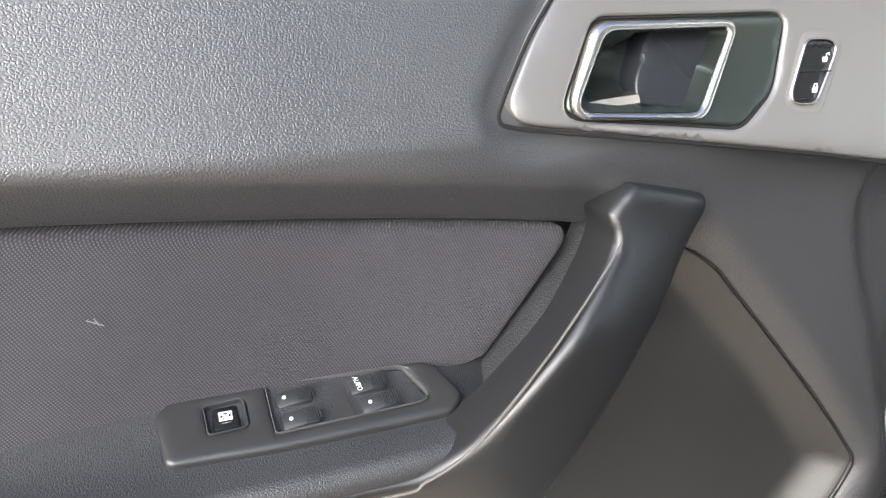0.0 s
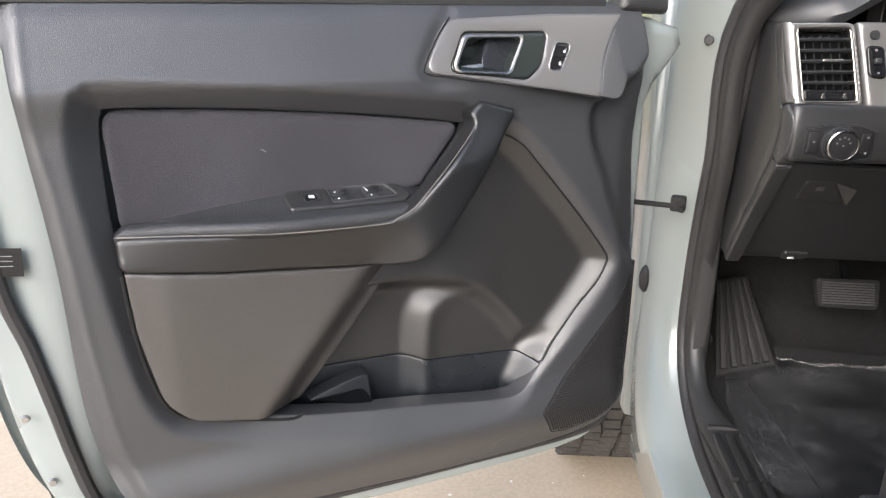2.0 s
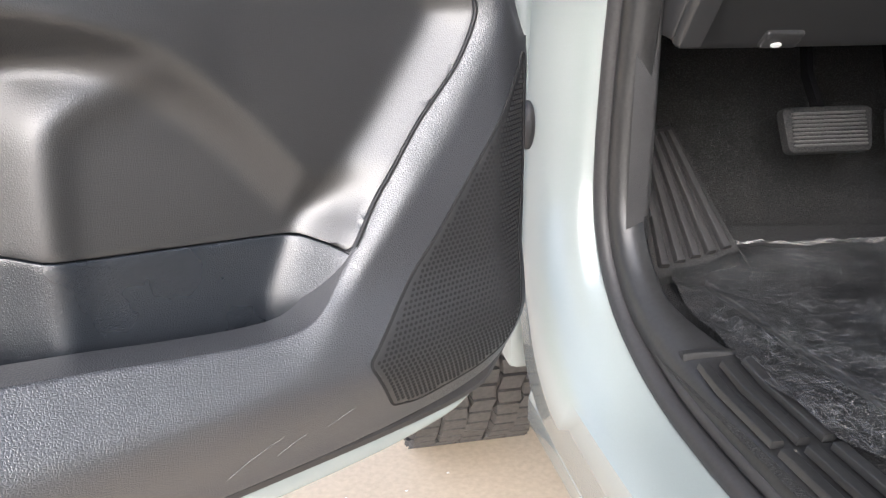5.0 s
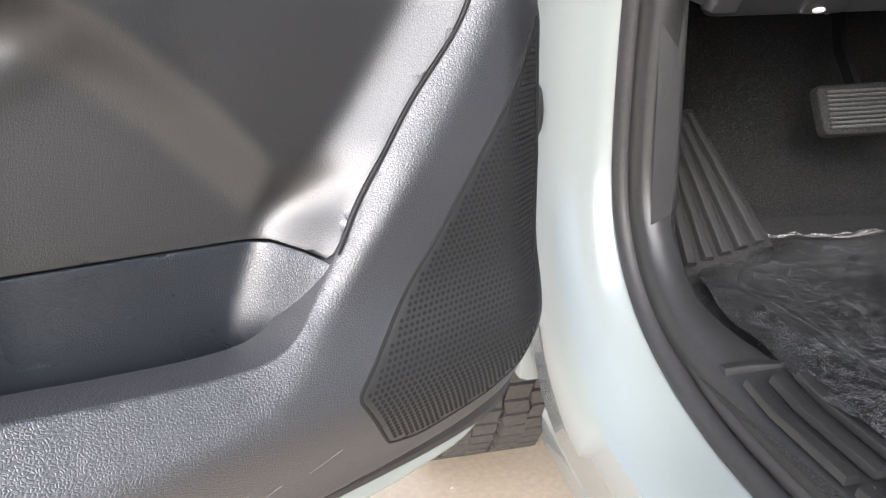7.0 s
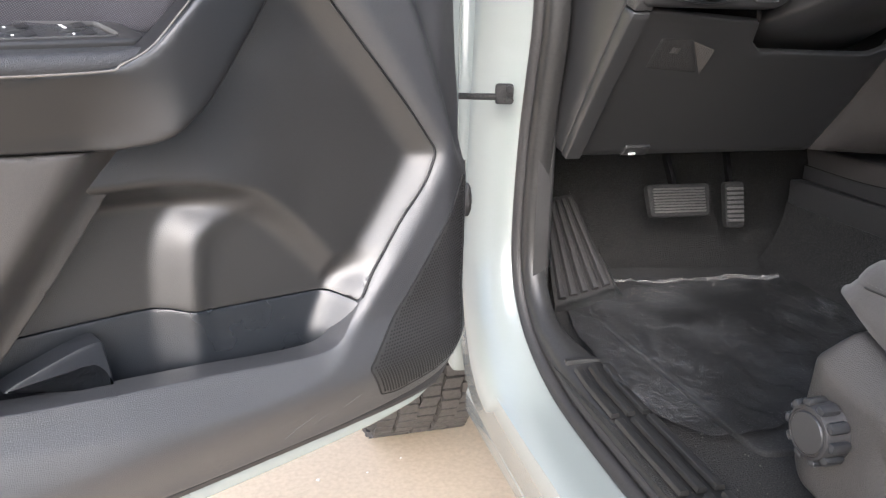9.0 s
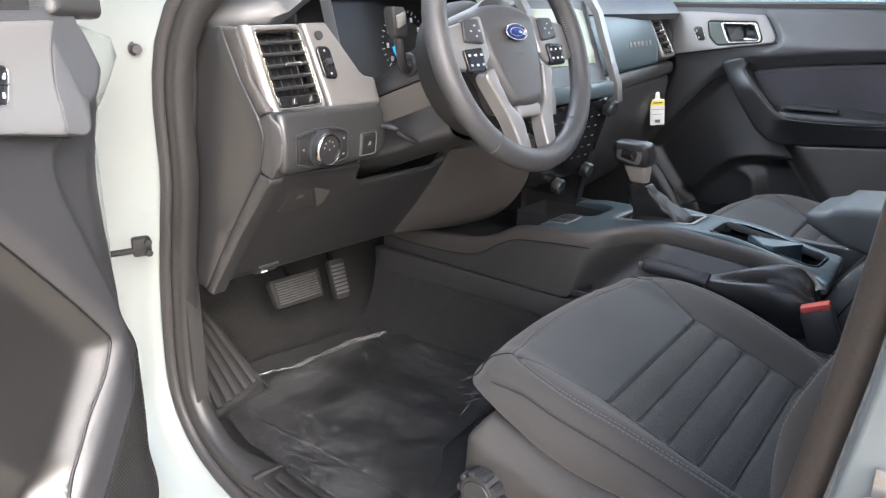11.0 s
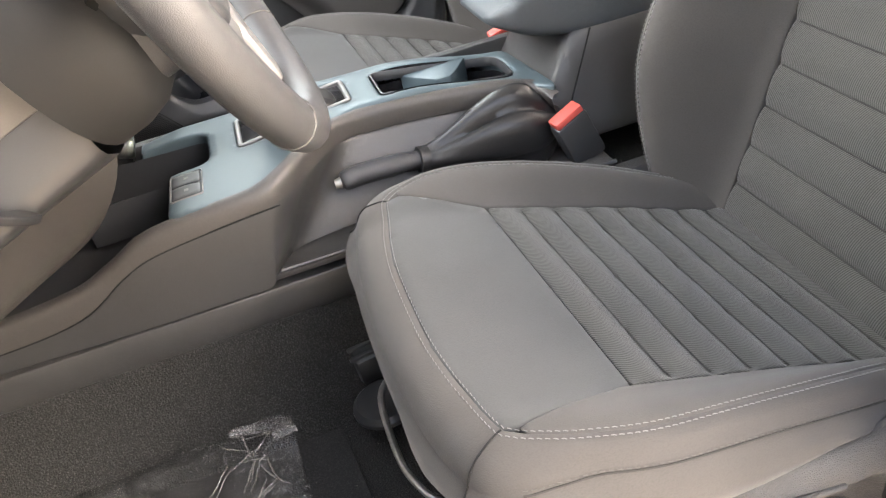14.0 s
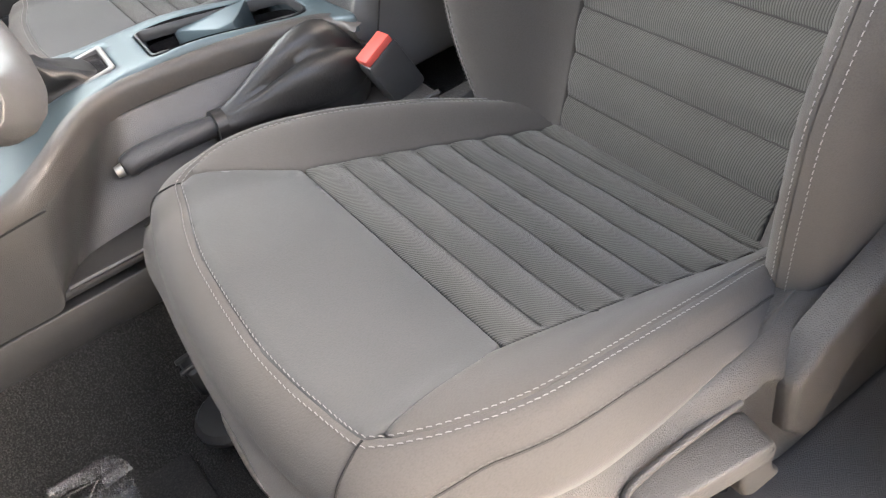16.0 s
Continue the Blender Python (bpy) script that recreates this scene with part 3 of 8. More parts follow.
def body_side():
    body = thing("truck_body", "pale grey-green painted pickup cab body side and sill", "truck body", kind="structure")
    inner = [(0.59 if z < 1.31 else 0.59 + (z - 1.3) * 0.4, y, z) for z, y in OPENING]
    outer = [(x, y, z) for x, z, y in OUTER]
    inner, outer = spline(inner, 6, False), spline(outer, 6, False)
    secs = []
    for i, o in zip(inner, outer):
        i, o = Vector(i), Vector(o)
        sill = 1 - smooth01(0.56, 0.75, i.z)
        ridge = Vector((o.x + 0.004, o.y + (i.y - o.y) * 0.25, max(o.z, i.z - 0.0) * sill + (o.z * 0.75 + i.z * 0.25) * (1 - sill)))
        face = o.lerp(i, 0.62) + Vector((-0.012, -0.006, 0.004))
        face = face * (1 - sill) + Vector((0.552, i.y, i.z + 0.004)) * sill
        secs.append([o + Vector((0.03, 0.03 if i.y > 0.6 else -0.03, -0.02 * sill)), o, ridge, ridge.lerp(face, 0.5) + Vector((-0.003, 0, 0.002)), face, i, i + Vector((0.02, 0.0, 0.0)), i + Vector((0.05, 0, 0))])
    part("side_panel", loft(secs, False), "paint", body, smooth=60)
    # double rubber door seal
    k = len(inner)
    prof = circle(0.010, 10)
    centre = Vector((0.6, 0.72, 1.0))
    for name, step, dx, r in (("outer_seal", 0.008, 0.006, 1.0), ("inner_seal", 0.022, 0.018, 0.8)):
        path = []
        for i, q in enumerate(inner):
            q = Vector(q)
            t = (Vector(inner[min(i + 1, k - 1)]) - Vector(inner[max(i - 1, 0)])).normalized()
            w = t.cross(Vector((1, 0, 0))).normalized()
            if w.dot(centre - q) < 0:
                w = -w
            path.append(q + w * step + Vector((dx, 0, 0)))
        part(name, sweep(path, [(a * r, b * r) for a, b in prof], up=(1, 0, 0)), "rubber", body)
    # post behind the driver's door: paint, seal and striker
    post = [(1.45, 0.205), (1.25, 0.216), (1.08, 0.232), (0.95, 0.250), (0.85, 0.268), (0.70, 0.300)]
    part("centre_post", loft([[(x, y + d, z) for x, d in arc([(0.60, -0.012), (0.552, 0.0), (0.528, -0.008), (0.520, -0.03), (0.520, -0.075), (0.60, -0.075)], 0.006)] for z, y in post]), "paint", body, smooth=50)
    part("post_seal", sweep(spline([(0.586, y + 0.012, z) for z, y in post], 5, False), circle(0.016, 12, 0.013), up=(1, 0, 0)), "postseal", body, "brown-grey rubber seal on the post")
    loop = part("striker", sweep(spline([(0.522, 0.165, 1.014), (0.512, 0.188, 1.014), (0.509, 0.212, 1.013), (0.508, 0.221, 1.004), (0.508, 0.221, 0.996), (0.509, 0.212, 0.987), (0.512, 0.188, 0.986), (0.522, 0.165, 0.986)], 5, False), circle(0.0042, 10)), "steel", body, "bright steel striker loop")
    part("striker_plate", rbox((0.003, 0.050, 0.066), 0.001, (0.5190, 0.190, 1.0)), "steel", loop)
    # front fender and rocker underside
    part("fender", loft([[(0.50, 1.40 + d, 1.10), (0.50, 1.37 + d, 0.75), (0.51, 1.34 + d, 0.52), (0.56, 1.33 + d, 0.46)] for d in (0.0, 0.02, 0.06)], False), "paint", body)
    part("rocker_underside", rbox((0.16, 1.9, 0.05), 0.01, (0.60, 0.25, 0.47)), "paint", body)
    part("hinge_pillar", rbox((0.05, 0.16, 0.84), 0.012, (0.542, 1.345, 0.90)), "paint", body)
    # paint drips of light-catching body flange, grommet, bump stop
    part("wiring_grommet", lathe([(0.0, 0.02), (0.012, 0.018), (0.02, 0.008), (0.022, 0.0), (0.016, -0.004)], 14, pose(0.535, 1.262, 0.79, 90, 0, -30) @ Matrix.Diagonal((0.6, 1.3, 0.7, 1))), "rubber", body)
    part("bump_stop", lathe([(0.0, 0.016), (0.006, 0.016), (0.007, 0.012), (0.007, 0.002), (0.010, 0.0)], 12, pose(0.575, 1.155, 1.245, 90, 0, -20)), "rubber", body)
    return body


body_side()


def door_check():
    t = thing("door_check", "black door check arm bolted to the pillar", "door check", pose(0.552, 1.165, 0.968))
    part("bracket", rbox((0.026, 0.018, 0.028), 0.004, (0.004, 0.0, 0.0), (0, 0, -20)), "mat", t)
    part("arm", rbox((0.085, 0.008, 0.009), 0.003, (-0.045, 0.012, -0.004), (0, 0, -18)), "mat", t)
    for z in (-0.008, 0.008):
        part("bolt", lathe([(0, 0.006), (0.005, 0.006), (0.006, 0.0)], 6, pose(0.008, -0.012, z, 90, 0, -20)), "mat", t)


door_check()


def floor_and_sill():
    bm = bmesh.new()
    prof = [(-1.2, 0.60), (1.22, 0.60), (1.34, 0.63), (1.45, 0.74), (1.52, 0.95), (1.55, 1.30)]
    g = [[bm.verts.new((x, y, z)) for y, z in prof] for x in (0.60, 0.8, 1.0, 1.2, 1.33, 1.46, 1.7, 2.1)]
    for a, b in zip(g, g[1:]):
        for j in range(len(prof) - 1):
            bm.faces.new((a[j], a[j + 1], b[j + 1], b[j]))
    tagged(part("floor", bm, "carpet"), "black carpeted cab floor and toe board", "floor", kind="structure")
    s = thing("sill_plate", "dusty black ribbed plastic sill plate", "sill plate")
    line = spline([(0.59 if z < 1.31 else 0.59 + (z - 1.3) * 0.4, y, z) for z, y in OPENING[1:11] + [(0.556, 0.555)]], 6, False)
    rows = []
    for i, q in enumerate(line):
        q = Vector(q)
        t = (Vector(line[min(i + 1, len(line) - 1)]) - Vector(line[max(i - 1, 0)])).normalized()
        w = Vector((0, -t.z, t.y))
        if w.dot(Vector((0.6, 0.72, 1.0)) - q) < 0:
            w = -w
        lift = 0.008 * max(0, w.z) ** 2
        front = smooth01(0.98, 1.12, q.y)
        rows.append([q + w * (st + lift) + Vector((dx * (1 - 0.5 * front), 0, 0)) for st, dx in ((0.008, 0.016), (0.022, 0.0135), (0.032, 0.015), (0.039, 0.024), (0.043, 0.068), (0.040, 0.074), (0.010, 0.078))])
    part("plate", loft(rows, False), "scuff", s, smooth=60)
    for k, (y0, y1) in enumerate(((0.985, 0.872), (0.862, 0.715), (0.705, 0.565))):
        for i in range(3):
            x0 = 0.614 + 0.0215 * i
            bend = lambda y: (x0 - 0.015 * (0.99 - y), y, 0.6120 + 0.009 * smooth01(0.93, 1.0, y))
            part("rib", sweep([bend(y0), bend(y0 * 0.7 + y1 * 0.3), bend(y1)], arc([(-0.0065, -0.003), (-0.0045, 0.0035), (0.0045, 0.0035), (0.0065, -0.003)], 0.0015, 3), up=(0, 0, 1)), "scuff", s)
    part("end_bar", sweep([(0.608, 1.013, 0.617), (0.63, 1.011, 0.618), (0.657, 1.007, 0.617)], arc([(-0.006, -0.004), (-0.004, 0.003), (0.004, 0.003), (0.006, -0.004)], 0.0015, 3), up=(0, 0, 1)), "scuff", s)
    part("rear_sill_trim", sheet(arc([(0.607, 0.06), (0.607, 0.545), (0.738, 0.545), (0.738, 0.06)], 0.01), lambda u, v, h: Vector((u, v, 0.6035 - 0.012 * smooth01(0.715, 0.738, u) + h)), 0.02, 0.003, 0.01), "shield", s, "brown-grey moulded rear end of the sill")
    k = thing("kick_panel", "dark moulded plastic kick panel beside the footwell", "panel")
    part("panel", sheet(arc([(1.14, 0.60), (1.15, 0.95), (1.09, 1.30), (1.50, 1.30), (1.50, 0.60)], [0.03, 0.2, 0.01, 0.01, 0.01]), lambda u, v, h: Vector((0.648 - 0.018 * smooth01(1.2, 1.13, u + 0.06 * smooth01(0.95, 1.3, v)) + h, u, v)), 0.02, 0.006, 0.02), "vinyl", k)
    for y, z in ((1.19, 0.70), (1.24, 0.86)):
        part("fastener", lathe([(0, 0.003), (0.006, 0.003), (0.008, 0.0)], 12, pose(0.650, y, z, 0, 90, 0)), "smooth", k)
    f = thing("footrest", "black ribbed plastic footrest", "footrest")
    low, high = ((0.684, 1.215, 0.615), (0.784, 1.225, 0.632)), ((0.708, 1.365, 0.752), (0.762, 1.370, 0.760))
    at = lambda a, b: Vector(low[0]).lerp(low[1], a).lerp(Vector(high[0]).lerp(high[1], a), b)
    n = (at(1, 0) - at(0, 0)).cross(at(0, 1) - at(0, 0)).normalized()
    part("base", loft([[at(a, b) - n * d for b, d in ((-0.06, 0.02), (-0.03, 0.004), (0.0, 0.0), (0.5, 0.0), (1.0, 0.0), (1.03, 0.006), (1.05, 0.03))] for a in (-0.06, 0.0, 0.5, 1.0, 1.08)], False), "mat", f)
    part("side_wall", loft([[at(1.08, b), at(1.08, b) + Vector((0.035 * (1 - 0.5 * b), 0.02, -0.035))] for b in (-0.05, 0.3, 0.7, 1.05)], False), "rubber", f)
    for i in range(5):
        a = 0.08 + 0.21 * i
        part("rib", sweep([at(a, 0.03), at(a, 0.4), at(a, 0.96)], arc([(-0.0068, -0.002), (-0.0050, 0.0090), (0.0050, 0.0090), (0.0068, -0.002)], 0.002, 3), up=tuple(n), scale=lambda t: 1.0 - 0.42 * t), "rubber", f)


floor_and_sill()
rng = random.Random(21)
dust = bmesh.new()
for _ in range(170):
    x, y = (rng.uniform(0.615, 0.73), rng.uniform(0.35, 1.08)) if rng.random() < 0.6 else (rng.uniform(0.75, 1.17), rng.uniform(0.75, 1.2))
    z = 0.6105 if x < 0.74 else 0.6125
    r = rng.choice((0.0005, 0.0007, 0.0009, 0.0013))
    prism([(x + r * rng.uniform(0.5, 1.3) * math.cos(a), y + r * rng.uniform(0.5, 1.3) * math.sin(a)) for a in (0.2, 1.3, 2.5, 3.9, 5.1)], pose(0, 0, z - 0.001), 0.0012, 0.0003, dust)
tagged(part("dust", dust, "dustgrain"), "pale grit and lint lying on the sill and floor", "dust", kind="stuff")


def tyre(at):
    t = thing("front_wheel", "dusty black all-terrain front tyre on the concrete", "wheel", pose(*at))
    R, w = 0.38, 0.125
    prof = [(-w * 0.8, 0.22), (-w, 0.27), (-w * 1.02, 0.31), (-w * 0.93, 0.355), (-w * 0.8, R - 0.012), (w * 0.8, R - 0.012), (w * 0.93, 0.355), (w * 1.02, 0.31), (w, 0.27), (w * 0.8, 0.22)]
    n = 72
    rings = [[(x, r * math.cos(2 * math.pi * i / n), r * math.sin(2 * math.pi * i / n)) for x, r in prof] for i in range(n + 1)]
    part("carcass", loft(rings, False), "tyre", t)
    rnd = random.Random(3)
    bm = bmesh.new()
    for row, x in enumerate((-0.09, -0.047, 0.0, 0.047, 0.09)):
        for i in range(66):
            a = 2 * math.pi * (i + 0.5 * (row % 2)) / 66
            rbox((0.040, 0.029, 0.014), 0.0, (x, -(R - 0.006) * math.sin(a), (R - 0.006) * math.cos(a)), (math.degrees(a), 0, 0), bm=bm)
    for v in bm.verts:
        v.co.x += 0.004 * math.sin(v.co.y * 300)
    part("tread", bm, "tyre", t)
    part("rim", lathe([(0.0, 0.02), (0.06, 0.03), (0.2, 0.02), (0.22, 0.05), (0.22, -0.15)], 32, pose(-0.08, 0, 0, 0, -90, 0)), "darkchrome", t)


tyre((0.558, 1.915, 0.41))

# ---- driver's door, standing open ----
DOOR = Matrix.Translation((0.45, 1.0, 0)) @ Euler((0, 0, radians(27.5))).to_matrix().to_4x4()
door = thing("driver_door", "open pickup door with charcoal trim and grey-green edge", "car door", DOOR)

TRIM = spline([(-0.815, 1.302), (-0.818, 1.25), (-0.812, 1.16), (-0.80, 1.014), (-0.795, 0.84), (-0.78, 0.745), (-0.755, 0.69), (-0.70, 0.652), (-0.60, 0.63), (-0.40, 0.615), (-0.20, 0.612), (-0.10, 0.618), (-0.03, 0.632), (0.008, 0.675), (0.018, 0.78), (0.020, 0.88), (0.026, 0.953), (0.012, 1.063), (0.006, 1.148), (0.002, 1.225), (0.0, 1.28), (-0.02, 1.30), (-0.20, 1.300), (-0.50, 1.303)], 5)
# crease where the flat of the trim turns in towards the cloth, the recess and the pocket
CREST = spline([(-0.765, 1.200), (-0.750, 1.214), (-0.727, 1.219), (-0.568, 1.209), (-0.44, 1.196), (-0.354, 1.186), (-0.27, 1.174), (-0.215, 1.148), (-0.193, 1.127), (-0.167, 1.100), (-0.113, 1.041), (-0.046, 0.955), (-0.031, 0.932), (-0.030, 0.912), (-0.048, 0.880), (-0.092, 0.822), (-0.141, 0.768), (-0.174, 0.726), (-0.215, 0.699), (-0.30, 0.695), (-0.406, 0.704), (-0.53, 0.730), (-0.640, 0.755), (-0.690, 0.775), (-0.716, 0.805), (-0.734, 0.855), (-0.757, 1.0), (-0.772, 1.142)], 3)
WALL = [(-0.9, 1.3), (-0.40, 1.3), (-0.27, 1.190)] + [p for p in CREST if p[0] > -0.25 and p[1] > 0.765] + [(-0.150, 0.755), (-0.163, 0.725), (-0.168, 0.60), (-0.9, 0.60)]
# inner edge of the trim: round the cloth, down the seam of the recess, along the lip of the pocket
FIELD = spline([(-0.737, 1.160), (-0.733, 1.180), (-0.715, 1.187), (-0.566, 1.179), (-0.393, 1.162), (-0.292, 1.147), (-0.245, 1.137), (-0.201, 1.114), (-0.174, 1.087), (-0.133, 1.042), (-0.088, 0.990), (-0.049, 0.941), (-0.040, 0.927), (-0.041, 0.913), (-0.057, 0.885), (-0.092, 0.844), (-0.128, 0.797), (-0.153, 0.763), (-0.177, 0.736), (-0.197, 0.724), (-0.226, 0.7215), (-0.275, 0.7255), (-0.328, 0.732), (-0.431, 0.744), (-0.53, 0.760), (-0.63, 0.779), (-0.672, 0.793), (-0.698, 0.825), (-0.713, 0.87), (-0.733, 1.0), (-0.738, 1.104)], 6)
PLATE_EDGE = [(-0.306, 1.288), (-0.330, 1.258), (-0.352, 1.224), (-0.350, 1.214), (-0.336, 1.208), (-0.234, 1.1995), (-0.0955, 1.1775)]
# raised line along the rear and lower edge
RIB = spline([(-0.803, 1.30), (-0.803, 1.184), (-0.789, 1.062), (-0.772, 0.857), (-0.748, 0.741), (-0.703, 0.662), (-0.632, 0.625), (-0.578, 0.616), (-0.362, 0.606), (-0.15, 0.600)], 4, False)


def segment_distance(u, v, pts, closed=True):
    """Distance to a line of points; for a closed one, below zero outside it."""
    best, sign = 1e9, -1
    for k in range(0 if closed else 1, len(pts)):
        (ax, ay), (bx, by) = pts[k - 1], pts[k]
        dx, dy = bx - ax, by - ay
        t = max(0.0, min(1.0, ((u - ax) * dx + (v - ay) * dy) / (dx * dx + dy * dy + 1e-15)))
        best = min(best, (u - ax - t * dx) ** 2 + (v - ay - t * dy) ** 2)
        if closed and (ay > v) != (by > v) and u < dx * (v - ay) / dy + ax:
            sign = -sign
    return math.sqrt(best) * (sign if closed else 1)

# cut-out for the inside handle
HOLE = arc([(-0.3225, 1.2165), (-0.2935, 1.2656), (-0.1655, 1.2646), (-0.1830, 1.2215), (-0.2080, 1.2035)], [0.010, 0.014, 0.008, 0.03, 0.02], 6)


def trim_depth(u, v):
    """How far back the trim lies: it swells out under the belt and falls away to the glass."""
    y = 0.42 * max(0.0, v - 1.21) - 0.006 * smooth01(1.16, 1.205, v) + 0.006 * smooth01(1.28, 1.31, v)
    y -= 0.016 * smooth01(0.75, 0.685, v) * (1 - smooth01(-0.1, 0.02, u) * 0.4)
    if u < -0.66 or (v < 0.64 and u < -0.2):
        outside = (u < along([(0.60, -0.60), (0.625, -0.632), (0.662, -0.703), (0.741, -0.748), (0.857, -0.772), (1.062, -0.789), (1.184, -0.803), (1.30, -0.803)], v)) or v < along([(-0.75, 0.74), (-0.703, 0.662), (-0.632, 0.625), (-0.578, 0.616), (-0.362, 0.606), (-0.15, 0.600)], u)
        e = segment_distance(u, v, RIB, False)
        y += 0.014 * smooth01(0.0, 0.022, e) if outside else -0.0012 * math.exp(-(e / 0.004) ** 2)
    y += 0.018 * smooth01(-0.03, 0.03, u) * (1 - smooth01(1.1, 1.2, v))
    y += 0.032 * smooth01(0.690, 0.600, v)
    crease = along([(0.90, 0.004), (0.95, -0.022), (1.05, -0.064), (1.125, -0.095), (1.165, -0.090), (1.20, -0.035), (1.24, 0.01)], v)
    y += 0.022 * smooth01(crease - 0.006, crease + 0.026, u) * smooth01(0.88, 0.94, v)
    if v > 1.15 and u > -0.40:
        y += (0.001 + 0.005 * smooth01(-0.28, -0.34, u)) * smooth01(0.016, 0.002, segment_distance(u, v, PLATE_EDGE, False))
    if -0.78 < u < 0.0 and 0.68 < v < 1.23:
        d = segment_distance(u, v, CREST)
        right = smooth01(-0.25, -0.19, u) * smooth01(0.730, 0.765, v)
        low = smooth01(0.86, 0.78, v)
        bevel = (0.028 - 0.014 * low * smooth01(-0.62, -0.5, u)) * (0.9 * max(0.0, min(1.0, d / (0.033 + 0.006 * low))) + 0.1 * smooth01(-0.006, 0.036, d))
        y += bevel * (1 - right) + flank(min(d, wall_distance(u, v)), u, v) * right
    return y


def lean(u, v):
    """Depth of the recess face, which leans out towards its lower edge below the pull."""
    return 0.033 + smooth01(-0.20, -0.32, u) * (max(-0.01, min(0.024, 0.20 * (v - 0.93))) - 0.008)


def wall_distance(u, v):
    """How far in from the hinge-side wall of the recess."""
    return segment_distance(u, v, WALL)


def flank(d, u, v):
    """Side wall of the recess, d in from its crest; it goes deeper beside the bottle hollow."""
    s = smooth01(0.825, 0.785, v)
    return lean(u, v) * smooth01(-0.008, 0.043, d) * (1 - s) + 0.050 * smooth01(-0.006, 0.038, d) * s


trim = part("trim_panel", sheet(TRIM, lambda u, v, h: Vector((u, trim_depth(u, v) - h, v)), 0.0055, 0.0016, 0.03, holes=[FIELD, HOLE]), "leather", door, "grained charcoal trim moulding", smooth=60)

FABRIC = arc([(-0.7345, 1.184), (-0.60, 1.178), (-0.45, 1.1645), (-0.2875, 1.1445), (-0.3455, 1.064), (-0.40, 1.050), (-0.55, 1.050), (-0.728, 1.045)], [0.022, 0.2, 0.2, 0.012, 0.01, 0.02, 0.02, 0.01])
part("cloth_panel", sheet(FABRIC, lambda u, v, h: Vector((u, 0.0245 + 0.002 * smooth01(1.12, 1.06, v) - h, v)), 0.008, 0.009, 0.012), "fabric", door, "grey woven cloth panel")
bm = bmesh.new()
for a, b in (((-0.5615, 1.1305), (-0.554, 1.1265)), ((-0.558, 1.131), (-0.556, 1.127))):
    sweep([(a[0], 0.0205, a[1]), (b[0], 0.0205, b[1])], circle(0.00035, 5), bm=bm)
part("snag", bm, "thread", door, "small pale snag in the cloth")

# grained strip between the cloth and the pull
near_edge = spline([(-0.2860, 0.024, 1.150), (-0.2868, 0.026, 1.142), (-0.2955, 0.026, 1.126), (-0.3185, 0.026, 1.098), (-0.3465, 0.024, 1.063), (-0.362, 0.016, 1.045)], 5, False)
far_edge = spline([(-0.290, -0.002, 1.160), (-0.2815, -0.004, 1.152), (-0.2835, -0.006, 1.137), (-0.309, -0.013, 1.103), (-0.345, -0.017, 1.062), (-0.370, -0.018, 1.036)], 5, False)
part("pull_surround", loft([[Vector(p) + Vector((-0.001, 0.012, -0.002)), Vector(p), Vector(p).lerp(Vector(q), 0.12) + Vector((0, -0.002, 0)), Vector(p).lerp(Vector(q), 0.5) + Vector((0, -0.003, 0)), Vector(q), Vector(q) + Vector((0.004, 0.012, 0))] for p, q in zip(near_edge, far_edge)], False), "softvinyl", door, "grained strip beside the pull", smooth=50)
part("pull_groove", sweep([Vector(q) + Vector((0.0015, -0.001, 0.0)) for q in far_edge], circle(0.0016, 6), up=(0, 1, 0)), "hole", door)

# armrest pad: sections along the door
secs = []
for i in range(33):
    t = i / 32
    u = -0.737 + 0.39 * t
    swell = math.sin(math.pi * min(1, t * 1.05)) ** 0.5 if t < 0.95 else math.sin(math.pi * 0.9975) ** 0.5
    yf = -0.002 - 0.036 * smooth01(0, 0.5, t) + 0.012 * smooth01(0.85, 1.0, t)
    zb = along([(0, 1.044), (0.12, 1.056), (0.3, 1.066), (0.55, 1.074), (0.9, 1.071), (1, 1.062)], t)
    zf = along([(0, 1.046), (0.3, 1.046), (0.7, 1.044), (0.9, 1.046), (1, 1.056)], t)
    e = min(1, t / 0.03, (1 - t) / 0.06 + 0.1)
    e = math.sin(e * math.pi / 2)
    d = 0.012 * e
    ring = [(0.035, zb - 0.012), (0.035, zb), (0.012, zb - 0.010), (yf + 0.022, zf + d - 0.004), (yf + 0.008, zf + d - 0.003), (yf + 0.001, zf + d * 0.45), (yf, zf - 0.003), (yf + 0.006, zf - 0.012), (0.035, zf - 0.014)]
    secs.append([(u, y, z) for y, z in ring])
part("armrest", loft(secs), "softvinyl", door, "padded grained armrest", smooth=60)

# lower face of the armrest, which sweeps up into the pull handle
PULL = arc([(-0.737, 1.044), (-0.735, 1.003), (-0.62, 0.989), (-0.48, 0.976), (-0.413, 0.972), (-0.375, 0.980), (-0.340, 1.008), (-0.297, 1.062), (-0.256, 1.112), (-0.224, 1.158), (-0.226, 1.167), (-0.277, 1.179), (-0.294, 1.164), (-0.289, 1.152), (-0.299, 1.138), (-0.330, 1.107), (-0.358, 1.080), (-0.384, 1.056), (-0.410, 1.041), (-0.55, 1.036), (-0.68, 1.042)], [0.004, 0.012, 0.2, 0.2, 0.06, 0.06, 0.06, 0.1, 0.1, 0.008, 0.004, 0.004, 0.004, 0.008, 0.05, 0.1, 0.1, 0.05, 0.05, 0.2, 0.2])


